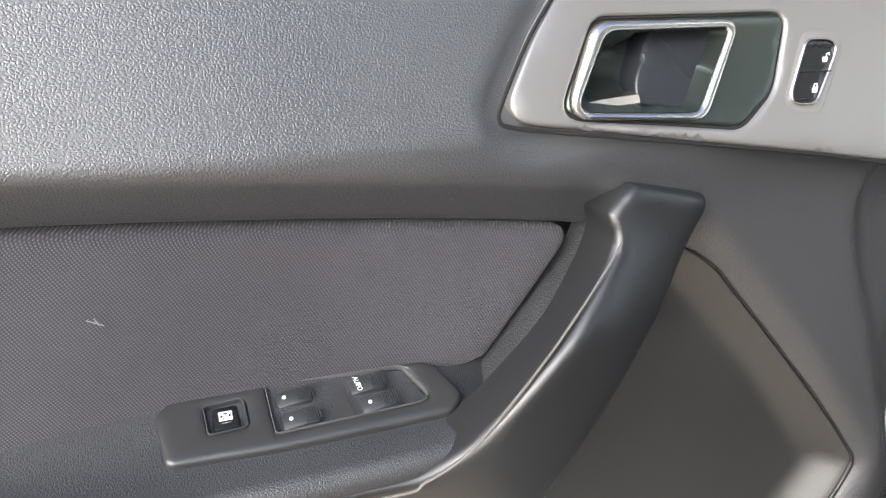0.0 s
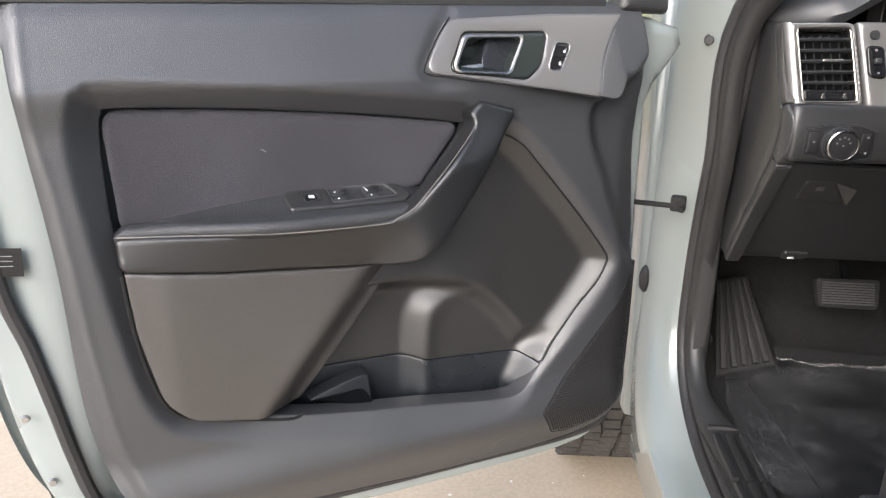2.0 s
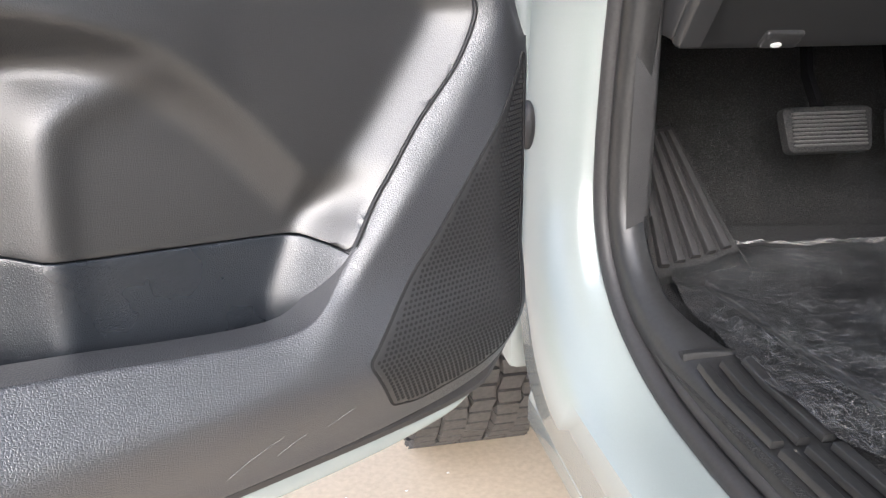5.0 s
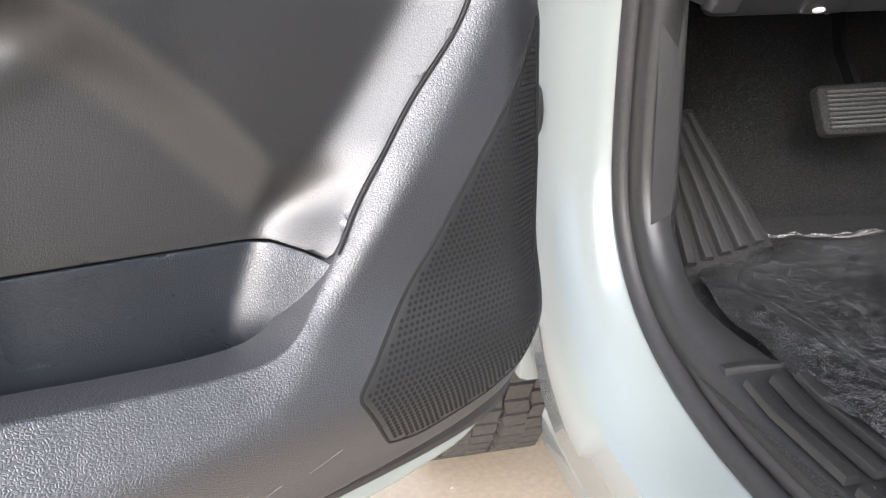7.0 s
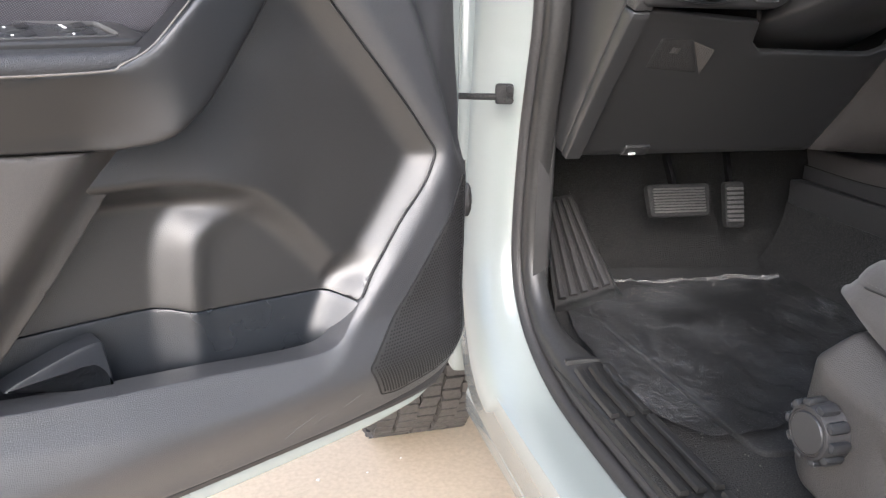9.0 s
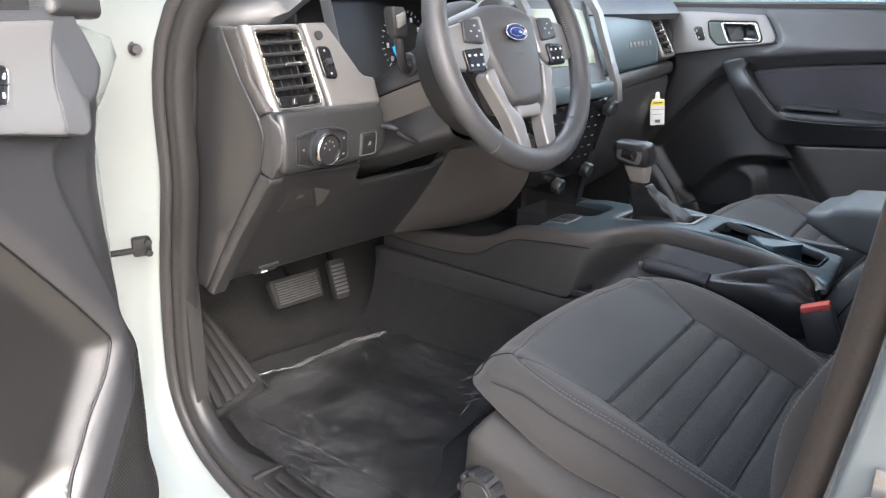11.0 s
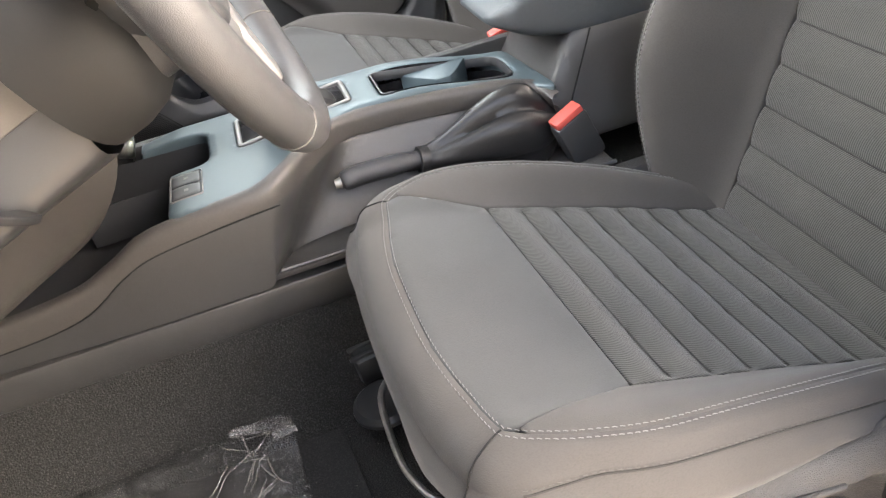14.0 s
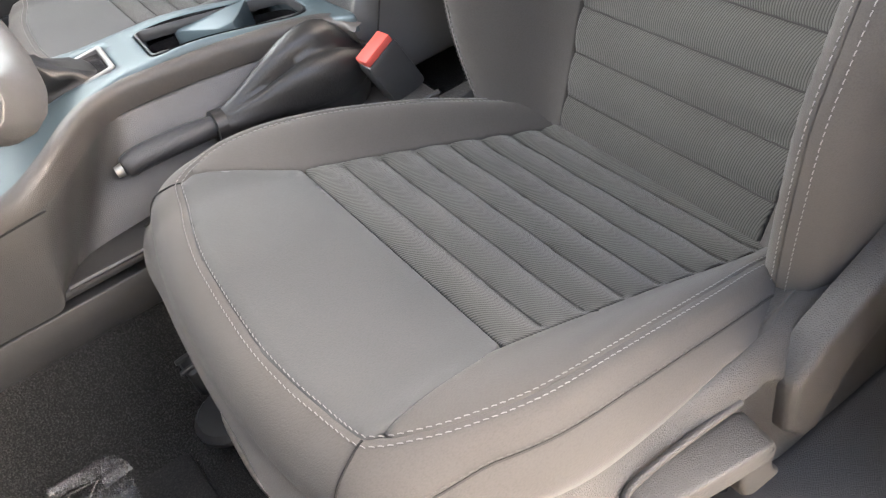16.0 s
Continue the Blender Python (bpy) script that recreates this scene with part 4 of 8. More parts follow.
def pull_depth(u, v):
    y = along([(-0.737, 0.0), (-0.60, -0.026), (-0.42, -0.040), (-0.36, -0.046), (-0.30, -0.040), (-0.26, -0.026), (-0.224, -0.010)], u)
    y = y + (-0.010 - y) * smooth01(1.10, 1.175, v) * 0.85
    low = smooth01(-0.36, -0.44, u) * max(0.0, min(1.0, (1.038 - v) / 0.055))
    return y + (-0.0105 - y) * low


part("pull_handle", sheet(PULL, lambda u, v, h: Vector((u, pull_depth(u, v) - h, v)), 0.007, 0.006, 0.028), "pullskin", door, "smooth dark plastic pull handle", smooth=60)
edge = spline([(-0.735, -0.003, 1.0455), (-0.68, -0.016, 1.0445), (-0.55, -0.036, 1.0385), (-0.43, -0.045, 1.0385), (-0.410, -0.046, 1.0435), (-0.386, -0.046, 1.056), (-0.360, -0.044, 1.081), (-0.332, -0.038, 1.108), (-0.302, -0.0285, 1.139), (-0.291, -0.0235, 1.152)], 6, False)
# thin pale tube paints the highlight on the handle's edge
part("edge_line", sweep(edge, circle(0.0011, 6), scale=lambda t: 1 - 0.4 * t), "band", door, "pale line painted as the highlight along the pull's edge")

INSERT = arc([(-0.731, 1.0015), (-0.62, 0.9875), (-0.48, 0.9745), (-0.39, 0.9695), (-0.382, 0.956), (-0.46, 0.853), (-0.525, 0.775), (-0.547, 0.769), (-0.672, 0.796), (-0.704, 0.826), (-0.7245, 0.92)], [0.003, 0.2, 0.2, 0.006, 0.01, 0.2, 0.03, 0.02, 0.05, 0.06, 0.2])


def insert_depth(u, v):
    edge = (u + 0.392) * 0.79 - (v - 0.952) * 0.61
    return -0.004 - 0.006 * smooth01(-0.73, -0.68, u) + 0.045 * smooth01(-0.055, 0.0, edge)


part("lower_insert", sheet(INSERT, lambda u, v, h: Vector((u, insert_depth(u, v) - h, v)), 0.007, 0.003, 0.05), "insertskin", door, "brownish grey moulded lower panel", smooth=60)

part("insert_gap", sweep(spline([(-0.7335, 0.000, 0.998), (-0.7285, 0.000, 0.931), (-0.7190, 0.000, 0.873), (-0.7075, 0.000, 0.832), (-0.6955, 0.000, 0.8105), (-0.676, 0.000, 0.7970), (-0.6116, -0.001, 0.7805), (-0.549, -0.002, 0.7665), (-0.530, -0.001, 0.772)], 6, False), circle(0.0024, 6), up=(0, 1, 0)), "hole", door, "dark gap round the lower panel")

# speaker and bottle pocket
SEAMLINE = [(-0.53, 0.800), (-0.413, 0.797), (-0.367, 0.795), (-0.350, 0.793), (-0.335, 0.789), (-0.306, 0.785), (-0.190, 0.776), (-0.172, 0.774), (-0.160, 0.769), (-0.151, 0.763)]
OVERHANG = spline([(-0.62, 0.933), (-0.45, 0.930), (-0.373, 0.928), (-0.325, 0.923), (-0.288, 0.914), (-0.252, 0.900), (-0.207, 0.858), (-0.158, 0.798), (-0.11, 0.735)], 3, False) + [(-0.11, 0.55), (-0.62, 0.55)]
COLUMN = spline([(-0.349, 0.80), (-0.344, 0.855), (-0.333, 0.879), (-0.31, 0.896), (-0.28, 0.907), (-0.2, 0.95)], 3, False) + [(0.1, 0.95), (0.1, 0.55), (-0.349, 0.55)]


def recess_depth(u, v):
    """A hollow panel with an overhang, and under it a deeper bottle hollow whose back steps forward in a rounded column."""
    d = wall_distance(u, v) if u > -0.33 else 0.2
    k = max(0.0, min(1.0, (segment_distance(u, v, OVERHANG) + 0.004) / 0.034))
    s = smooth01(0.0, 1.0, k ** 0.75)
    upper = lean(u, v) * smooth01(-0.008, 0.043, d)
    c = segment_distance(u, v, COLUMN)
    lower = (0.050 + 0.020 * smooth01(0.020, -0.020, c) - 0.003 * math.exp(-((c - 0.022) / 0.012) ** 2)) * smooth01(-0.006, 0.038, d)
    low = max(s, smooth01(0.825, 0.785, v))
    return upper * (1 - low) + lower * low


recess_face = lambda u, v, h: Vector((u, recess_depth(u, v) + 0.0004 - h, v))
inner_seam = [p for p in FIELD if p[0] > -0.25 and p[1] > 0.768]
POCKET = [(p[0] - 0.0008, p[1]) for p in inner_seam] + [(-0.1535, 0.7655)] + SEAMLINE[::-1][1:] + [(-0.56, 0.83), (-0.45, 0.97), (-0.33, 1.08)]
part("speaker_recess", sheet(POCKET, recess_face, 0.0055, 0.0010, 0.02), "pocketskin", door, "hollowed dark panel beside the pull", smooth=70)
part("recess_seam", sweep([(p[0], trim_depth(p[0] + 0.002, p[1]) + 0.0008, p[1]) for p in inner_seam], circle(0.0008, 5), up=(0, 1, 0)), "hole", door, "dark seam between trim and recess")
SLOT = [(p[0], p[1] - 0.0012) for p in SEAMLINE] + [(-0.145, 0.735), (-0.165, 0.71), (-0.26, 0.69), (-0.40, 0.70), (-0.56, 0.72), (-0.58, 0.76)]
part("pocket_liner", sheet(SLOT, recess_face, 0.0065, 0.0012, 0.02), "linerskin", door, "blue-black grained pocket liner", smooth=70)
part("pocket_floor", rbox((0.46, 0.09, 0.01), 0.002, (-0.35, 0.055, 0.695)), "liner", door)
fin = spline([(-0.512, 0.765), (-0.48, 0.778), (-0.432, 0.790), (-0.424, 0.775), (-0.421, 0.735), (-0.436, 0.765), (-0.48, 0.760)], 4)
part("pocket_divider", prism(fin, pose(0, 0.062, 0, 90, 0, 0), 0.025, 0.003), "liner", door, "small curved pocket divider")

# scuffs low on the trim
bm = bmesh.new()
for pts in (((-0.258, 0.629), (-0.245, 0.640), (-0.231, 0.648), (-0.221, 0.653)), ((-0.222, 0.634), (-0.212, 0.641), (-0.203, 0.646)), ((-0.185, 0.645), (-0.165, 0.655))):
    sweep([(u, trim_depth(u, v) - 0.0002, v) for u, v in pts], circle(0.00028, 5), up=(0, 1, 0), bm=bm)
part("scuff_mark", bm, "scuffmark", door, "pale scuffs low on the trim")

# speaker grille
GRILLE = arc([(0.013, 0.892), (-0.027, 0.838), (-0.087, 0.764), (-0.158, 0.690), (-0.128, 0.640), (-0.105, 0.635), (-0.045, 0.645), (-0.008, 0.668), (0.006, 0.72), (0.0145, 0.80)], [0.002, 0.2, 0.2, 0.008, 0.008, 0.04, 0.05, 0.05, 0.05, 0.1])
grille = part("speaker_grille", sheet(GRILLE, lambda u, v, h: Vector((u, trim_depth(u, v) - 0.0014 - h, v)), 0.0055, 0.0012, 0.004), "grilleskin", door, "black perforated speaker grille")
loop = resample(GRILLE, 0.01)
gx, gy = np.meshgrid(np.arange(-0.17, 0.03, 0.0042), np.arange(0.62, 0.90, 0.0037))
gx = gx + (np.arange(gx.shape[0]) % 2)[:, None] * 0.0021
dots = np.stack([gx.ravel(), gy.ravel()], 1)
dots = dots[inside(dots, loop)]
dots = dots[edge_distance(dots, [loop]) > 0.004]
bm = bmesh.new()
for u, v in dots:
    y = trim_depth(u, v) - 0.0018
    ring = [bm.verts.new((u + 0.00155 * math.cos(k * math.pi / 3), y, v + 0.00155 * math.sin(k * math.pi / 3))) for k in range(6)]
    bm.faces.new(ring)
part("grille_gap", sweep([(u, trim_depth(u, v) - 0.0006, v) for u, v in resample(GRILLE, 0.006)], circle(0.0013, 5), up=(0, 1, 0), closed=True), "hole", grille, "dark gap round the grille")
tagged(part("perforations", bm, "hole", grille), kind="stuff")

# silver plate with the inside handle
PLATE = arc([(-0.356, 1.2175), (-0.330, 1.258), (-0.312, 1.281), (-0.16, 1.287), (-0.036, 1.287), (-0.060, 1.262), (-0.082, 1.228), (-0.0955, 1.1775), (-0.234, 1.1995)], [0.014, 0.05, 0.02, 0.1, 0.002, 0.1, 0.1, 0.002, 0.3])


def plate_depth(u, v):
    return -0.008 + 0.42 * max(0.0, v - 1.21) - 0.34 * max(0.0, 1.212 - v)


INNER = arc([(-0.3120, 1.2200), (-0.2872, 1.2578), (-0.2080, 1.2578), (-0.2365, 1.2150)], [0.006, 0.012, 0.004, 0.010], 6)
RING = arc([(-0.3190, 1.2165), (-0.2940, 1.2636), (-0.2005, 1.2622), (-0.2326, 1.2105)], [0.010, 0.016, 0.006, 0.014], 6)
plate = part("handle_plate", sheet(PLATE, lambda u, v, h: Vector((u, plate_depth(u, v) - h, v)), 0.008, 0.003, 0.02, holes=[HOLE]), "silver", door, "satin silver plate round the inside handle", smooth=60)
ENDCAP = arc([(-0.035, 1.287), (-0.008, 1.288), (-0.022, 1.23), (-0.062, 1.171), (-0.0965, 1.179), (-0.081, 1.228), (-0.059, 1.262)], [0.002, 0.01, 0.05, 0.02, 0.002, 0.1, 0.1])
part("plate_end", sheet(ENDCAP, lambda u, v, h: Vector((u, plate_depth(u, v) + 0.001 + 0.02 * smooth01(-0.06, 0.01, u) - h, v)), 0.006, 0.003, 0.02), "cap", door)

part("plate_gap", sweep([(u, min(trim_depth(u, v), plate_depth(u, v)) - 0.0004, v) for u, v in spline([(-0.310, 1.283), (-0.332, 1.258), (-0.351, 1.2295), (-0.3555, 1.2185), (-0.347, 1.2145), (-0.320, 1.2105), (-0.234, 1.1985), (-0.160, 1.1878), (-0.0960, 1.1765)], 6, False)], circle(0.0012, 6), up=(0, 1, 0)), "hole", plate, "dark gap under the plate")


def offset(loop, d):
    a = np.array(loop)
    t = np.roll(a, -1, 0) - np.roll(a, 1, 0)
    n = np.stack([-t[:, 1], t[:, 0]], 1) / np.maximum(np.linalg.norm(t, axis=1), 1e-9)[:, None]
    area = (a[:, 0] * np.roll(a[:, 1], -1) - np.roll(a[:, 0], -1) * a[:, 1]).sum()
    n = n if area > 0 else -n
    return [tuple(p) for p in a + n * d]


def ring_band(outer, inner, f, lip=0.003):
    """A rounded band between two loops of the same length."""
    secs = []
    for t, h in ((0, -0.012), (0, 0), (0.2, lip * 0.8), (0.5, lip), (0.8, lip * 0.8), (1, 0), (1, -0.012)):
        secs.append([f(a[0] + (b[0] - a[0]) * t, a[1] + (b[1] - a[1]) * t, h) for a, b in zip(outer, inner)])
    return loft(secs, True, False)


pf = lambda u, v, h: Vector((u, plate_depth(u, v) - h, v))
# one chrome in two tones: dark reflection coloured here, bright edges in the ring
handle = part("inside_handle", sheet(offset(HOLE, 0.0012), lambda u, v, h: pf(u, v, h - 0.002 + 0.0015 * smooth01(-0.22, -0.17, u)), 0.005, 0.003, 0.006, holes=[INNER]), "darkchrome", door, "smoked inside handle surround, chrome's dark reflection put into its colour", smooth=60)
part("shut_gap", ring_band(offset(HOLE, -0.0006), offset(HOLE, 0.0014), lambda u, v, h: pf(u, v, h - 0.003), 0.0005), "hole", handle)
part("chrome_ring", ring_band(RING, INNER, lambda u, v, h: pf(u, v, h - 0.0005), 0.0028), "chrome", handle, "warm satin chrome ring")
bowl_loop = resample(INNER, 0.004)


def bowl_face(u, v, h):
    e = edge_distance(np.array([[u, v]]), [bowl_loop])[0]
    return Vector((u, plate_depth(u, v) + 0.030 * smooth01(0.0, 0.014 if u < -0.27 else 0.0015, e) - h, v))


part("bowl", sheet(INNER, bowl_face, 0.004, 0.0, 0.002), "darkchrome", handle, "smoked chrome handle bowl", smooth=70)
LEVER = arc([(-0.2660, 1.2310), (-0.2515, 1.2585), (-0.2000, 1.2600), (-0.2280, 1.2140), (-0.2672, 1.2185)], [0.016, 0.004, 0.003, 0.008, 0.005])
part("lever", sheet(LEVER, lambda u, v, h: Vector((u, plate_depth(u, v) + 0.013 - h, v)), 0.006, 0.002, 0.02), "liner", handle, "dark grained pull lever")
part("lever_lip", loft([[pf(u, v + a, -0.008 + b) for a, b in ((-0.0045, 0.002), (-0.002, 0.004), (0.002, 0.003), (0.003, -0.004))] for u, v in ((-0.306, 1.2205), (-0.292, 1.2222), (-0.270, 1.2235))]), "chrome", handle, "bright finger lip")
WELL = arc([(-0.1805, 1.212), (-0.1575, 1.2545), (-0.1245, 1.253), (-0.1515, 1.2095)], [0.008, 0.010, 0.010, 0.010])
part("lock_surround", ring_band(WELL, offset(WELL, 0.0045), lambda u, v, h: Vector((u, plate_depth(u, v) - h, v)), 0.0005), "silver", plate)
LOCK = arc([(-0.1755, 1.2165), (-0.156, 1.2495), (-0.1325, 1.2485), (-0.1565, 1.2155)], [0.006, 0.008, 0.006, 0.008])
lock = part("lock_switch", sheet(LOCK, lambda u, v, h: Vector((u, plate_depth(u, v) - 0.0015 - h, v)), 0.004, 0.0015, 0.003), "gloss", plate, "black two-way lock switch with padlock symbols")
part("lock_rim", ring_band(offset(LOCK, -0.0014), LOCK, lambda u, v, h: Vector((u, plate_depth(u, v) - 0.001 - h, v)), 0.001), "chrome", plate)
bm = bmesh.new()
for u, v, o in ((-0.1455, 1.2385, 0.0017), (-0.1560, 1.2225, 0.0)):
    y = plate_depth(u, v) - 0.0018
    rbox((0.0034, 0.0006, 0.0030), 0.0, (u, y, v), (0, 6, 0), bm=bm)
    sweep([(u - 0.0011 + o, y, v + 0.0016), (u - 0.0010 + o, y, v + 0.0034), (u + 0.0008 + o, y, v + 0.0036), (u + 0.0012 + o, y, v + 0.0016 + o * 0.4)], circle(0.0004, 5), up=(0, 1, 0), bm=bm)
part("padlock_marks", bm, "paper", lock)
part("rocker_gap", rbox((0.022, 0.001, 0.0007), 0.0, (-0.1535, plate_depth(-0.1535, 1.2325) - 0.0017, 1.2325), (0, 2, 0)), "hole", lock)

# window switches on the armrest
SW = DOOR @ Matrix.Translation((-0.462, 0.013, 1.0680)) @ Euler((radians(20), 0, 0)).to_matrix().to_4x4()
sw = thing("window_switch_panel", "black window switch panel set in the armrest", "switch panel", SW)
face = arc([(-0.073, -0.0245), (-0.0765, 0.010), (-0.069, 0.0165), (-0.02, 0.0185), (0.045, 0.0185), (0.079, 0.012), (0.0905, -0.016), (0.079, -0.0262), (-0.015, -0.027)], [0.006, 0.008, 0.008, 0.05, 0.03, 0.014, 0.012, 0.012, 0.2])
flat = lambda u, v, h: Vector((u, v, h))
W1 = arc([(-0.0167, -0.0176), (-0.0177, 0.0146), (0.0605, 0.0125), (0.0715, -0.0148)], [0.002, 0.002, 0.006, 0.006])
W2 = arc([(-0.050, -0.0105), (-0.051, 0.0075), (-0.031, 0.0085), (-0.0305, -0.0095)], 0.002)
part("bezel", sheet(face, flat, 0.006, 0.003, 0.008, holes=[W1, W2]), "plastic", sw)
part("well", rbox((0.14, 0.05, 0.004), 0.001, (0, 0, -0.013)), "smooth", sw)
part("rim", ring_band(offset(W1, -0.0005), W1, flat, 0.0004), "cap", sw)
part("rim", ring_band(offset(W2, -0.001), W2, flat, 0.0008), "smooth", sw)
for x, y in ((-0.0035, 0.0055), (-0.002, -0.0095), (0.0385, 0.0055), (0.042, -0.0085)):
    k = part("window_switch", rbox((0.021, 0.0115, 0.012), 0.0025, (x, y, -0.007), (0, -8, 2)), "smooth", sw)
    for j in range(7):
        part("ridge", rbox((0.0006, 0.0095, 0.0008), 0.0, (x + 0.002 + j * 0.0013, y, -0.0002 + 0.00018 * j), (0, -8, 2)), "smooth", k)
    part("dot", lathe([(0, 0.0006), (0.0011, 0.0006), (0.0011, 0)], 10, pose(x - 0.0055, y, -0.0014)), "white", k)
part("bridge", loft([[(0.009, 0.013, -0.012), (0.009, -0.0165, -0.012), (0.013, -0.016, -0.004), (0.013, 0.011, -0.004)], [(0.026, 0.012, -0.012), (0.029, -0.0155, -0.012), (0.027, -0.015, -0.003), (0.024, 0.0125, -0.003)]]), "plastic", sw)
k = part("child_lock_switch", rbox((0.014, 0.017, 0.01), 0.002, (-0.0408, -0.001, -0.006), (-6, 0, 0)), "gloss", sw, "black child lock button with white symbol")
bm = bmesh.new()
for dx, dy, w, h in ((0, 0.0026, 0.0068, 0.0007), (0, -0.0026, 0.0068, 0.0007), (0.0031, 0, 0.0007, 0.0055), (-0.0031, 0, 0.0007, 0.0055), (0.0004, -0.0006, 0.0026, 0.0022)):
    rbox((w, h, 0.0004), 0, (-0.0408 + dx, dy, -0.0008), bm=bm)
rbox((0.0085, 0.0008, 0.0004), 0, (-0.0408, 0.0, -0.0006), (0, 0, 35), bm=bm)
rbox((0.0085, 0.0008, 0.0004), 0, (-0.0408, 0.0, -0.0006), (0, 0, -35), bm=bm)
rbox((0.005, 0.0012, 0.0004), 0, (-0.0408, -0.005, -0.0008), bm=bm)
part("symbol", bm, "white", k)


def lettering(text, size, m, parent, mat="white", name="lettering"):
    c = bpy.data.curves.new(name, "FONT")
    c.body, c.size, c.extrude, c.align_x, c.align_y = text, size, 0.00015, "CENTER", "CENTER"
    ob = bpy.data.objects.new(name, c)
    scene.collection.objects.link(ob)
    dg = bpy.context.evaluated_depsgraph_get()
    me = bpy.data.meshes.new_from_object(ob.evaluated_get(dg))
    bpy.data.objects.remove(ob)
    me.materials.clear()
    me.materials.append(M[mat])
    t = new(name, me)
    t.parent = parent
    t.matrix_local = m
    return t


lettering("AUTO", 0.0042, pose(0.0325, 0.0055, -0.0008, 0, -8, -86), sw)

# shell, seal, label, glass, mirror
SHELL = spline([(-0.86, 1.282), (-0.885, 1.20), (-0.89, 1.05), (-0.885, 0.88), (-0.865, 0.74), (-0.83, 0.655), (-0.77, 0.608), (-0.65, 0.586), (-0.45, 0.577), (-0.20, 0.575), (-0.08, 0.580), (-0.02, 0.598), (0.022, 0.66), (0.035, 0.78), (0.035, 0.95), (0.035, 1.15), (0.03, 1.282)], 5)
part("shell", sheet(SHELL, lambda u, v, h: Vector((u, 0.045 + 0.02 * smooth01(-0.82, -0.88, u) - 0.012 * smooth01(0.64, 0.6, v) + 0.05 * smooth01(-0.80, -0.74, u) * smooth01(0.62, 0.67, v) * smooth01(0.005, -0.04, u) - h, v)), 0.02, 0.008, 0.06), "paint", door, "grey-green painted door shell", smooth=60)
SKIN = [(p[0] - 0.02 if p[0] < -0.5 else p[0] + 0.012, p[1] - 0.034 if p[1] < 0.66 else p[1]) for p in SHELL]
part("outer_skin", sheet(SKIN, lambda u, v, h: Vector((u, 0.125 + h, v)), 0.03, 0.004, 0.014), "paint", door)
seal_path = spline([(-0.858, 0.050, 1.32), (-0.875, 0.050, 1.15), (-0.863, 0.046, 0.99), (-0.843, 0.042, 0.905), (-0.829, 0.040, 0.83), (-0.816, 0.038, 0.755), (-0.799, 0.036, 0.685), (-0.765, 0.034, 0.635), (-0.70, 0.034, 0.612), (-0.55, 0.034, 0.607), (-0.30, 0.034, 0.604), (-0.06, 0.034, 0.606), (0.0, 0.036, 0.63), (0.026, 0.04, 0.70), (0.030, 0.042, 0.90)], 6, False)
part("door_seal", sweep(seal_path, circle(0.009, 8), up=(0, 1, 0)), "rubber", door)
label = part("label", rbox((0.036, 0.0008, 0.034), 0.0, (-0.852, 0.0405, 1.018), (0, 3, -12)), "gloss", door, "black and white sticker on the door edge")
for j in range(3):
    part("label_bar", rbox((0.016, 0.0004, 0.0012), 0.0, (-0.852, 0.0389, 1.026 - j * 0.006), (0, 3, -12)), "print", label)
for u, v in ((-0.862, 0.815), (-0.845, 0.72)):
    part("screw", lathe([(0, 0.004), (0.004, 0.004), (0.006, 0.0)], 10, DOOR.inverted() @ DOOR @ pose(u, 0.046, v, 90, 0, 0)), "steel", door)
part("belt_strip", sweep([(-0.83, 0.040, 1.305), (-0.5, 0.040, 1.306), (-0.06, 0.040, 1.303)], [(-0.006, -0.006), (0.006, -0.006), (0.006, 0.004), (0.0, 0.008), (-0.006, 0.004)]), "rubber", door)
pane = part("window_pane", rbox((0.80, 0.004, 0.45), 0.001, (-0.43, 0.060, 1.50)), "glass", door, "clear door window glass")
pane.visible_shadow = False
part("window_channel", rbox((0.022, 0.03, 0.45), 0.004, (-0.035, 0.058, 1.50), (0, -6, 0)), "rubber", door)
SAIL = arc([(-0.04, 1.290), (0.05, 1.285), (0.045, 1.42), (-0.0, 1.42), (-0.03, 1.34)], 0.01)
part("sail_cover", sheet(SAIL, lambda u, v, h: Vector((u, 0.024 - h, v)), 0.01, 0.012, 0.03), "vinyl", door, "dark mirror sail cover")
part("plug", lathe([(0, 0.002), (0.003, 0.002), (0.004, 0.0)], 12, pose(-0.36, 0.03, 0.596, 90, 0, 0)), "paint", door)

mirror = thing("side_mirror", "black side mirror housing outside the door glass", "mirror", DOOR @ pose(-0.12, 0.24, 1.36))
part("housing", loft([[(x * s, y, z * s) for x, z in arc([(-0.13, -0.065), (-0.13, 0.07), (0.10, 0.08), (0.10, -0.065)], 0.04)] for s, y in ((0.95, -0.05), (1.0, -0.03), (0.9, 0.05), (0.5, 0.09))]), "gloss", mirror, smooth=60)
part("mirror_glass", prism(arc([(-0.11, -0.052), (-0.11, 0.058), (0.08, 0.066), (0.08, -0.052)], 0.03), pose(0, -0.048, 0, 90, 0, 0), 0.004, 0.001), "mirrorglass", mirror)
part("mirror_arm", rbox((0.10, 0.09, 0.05), 0.015, (0.12, -0.03, -0.06)), "gloss", mirror)

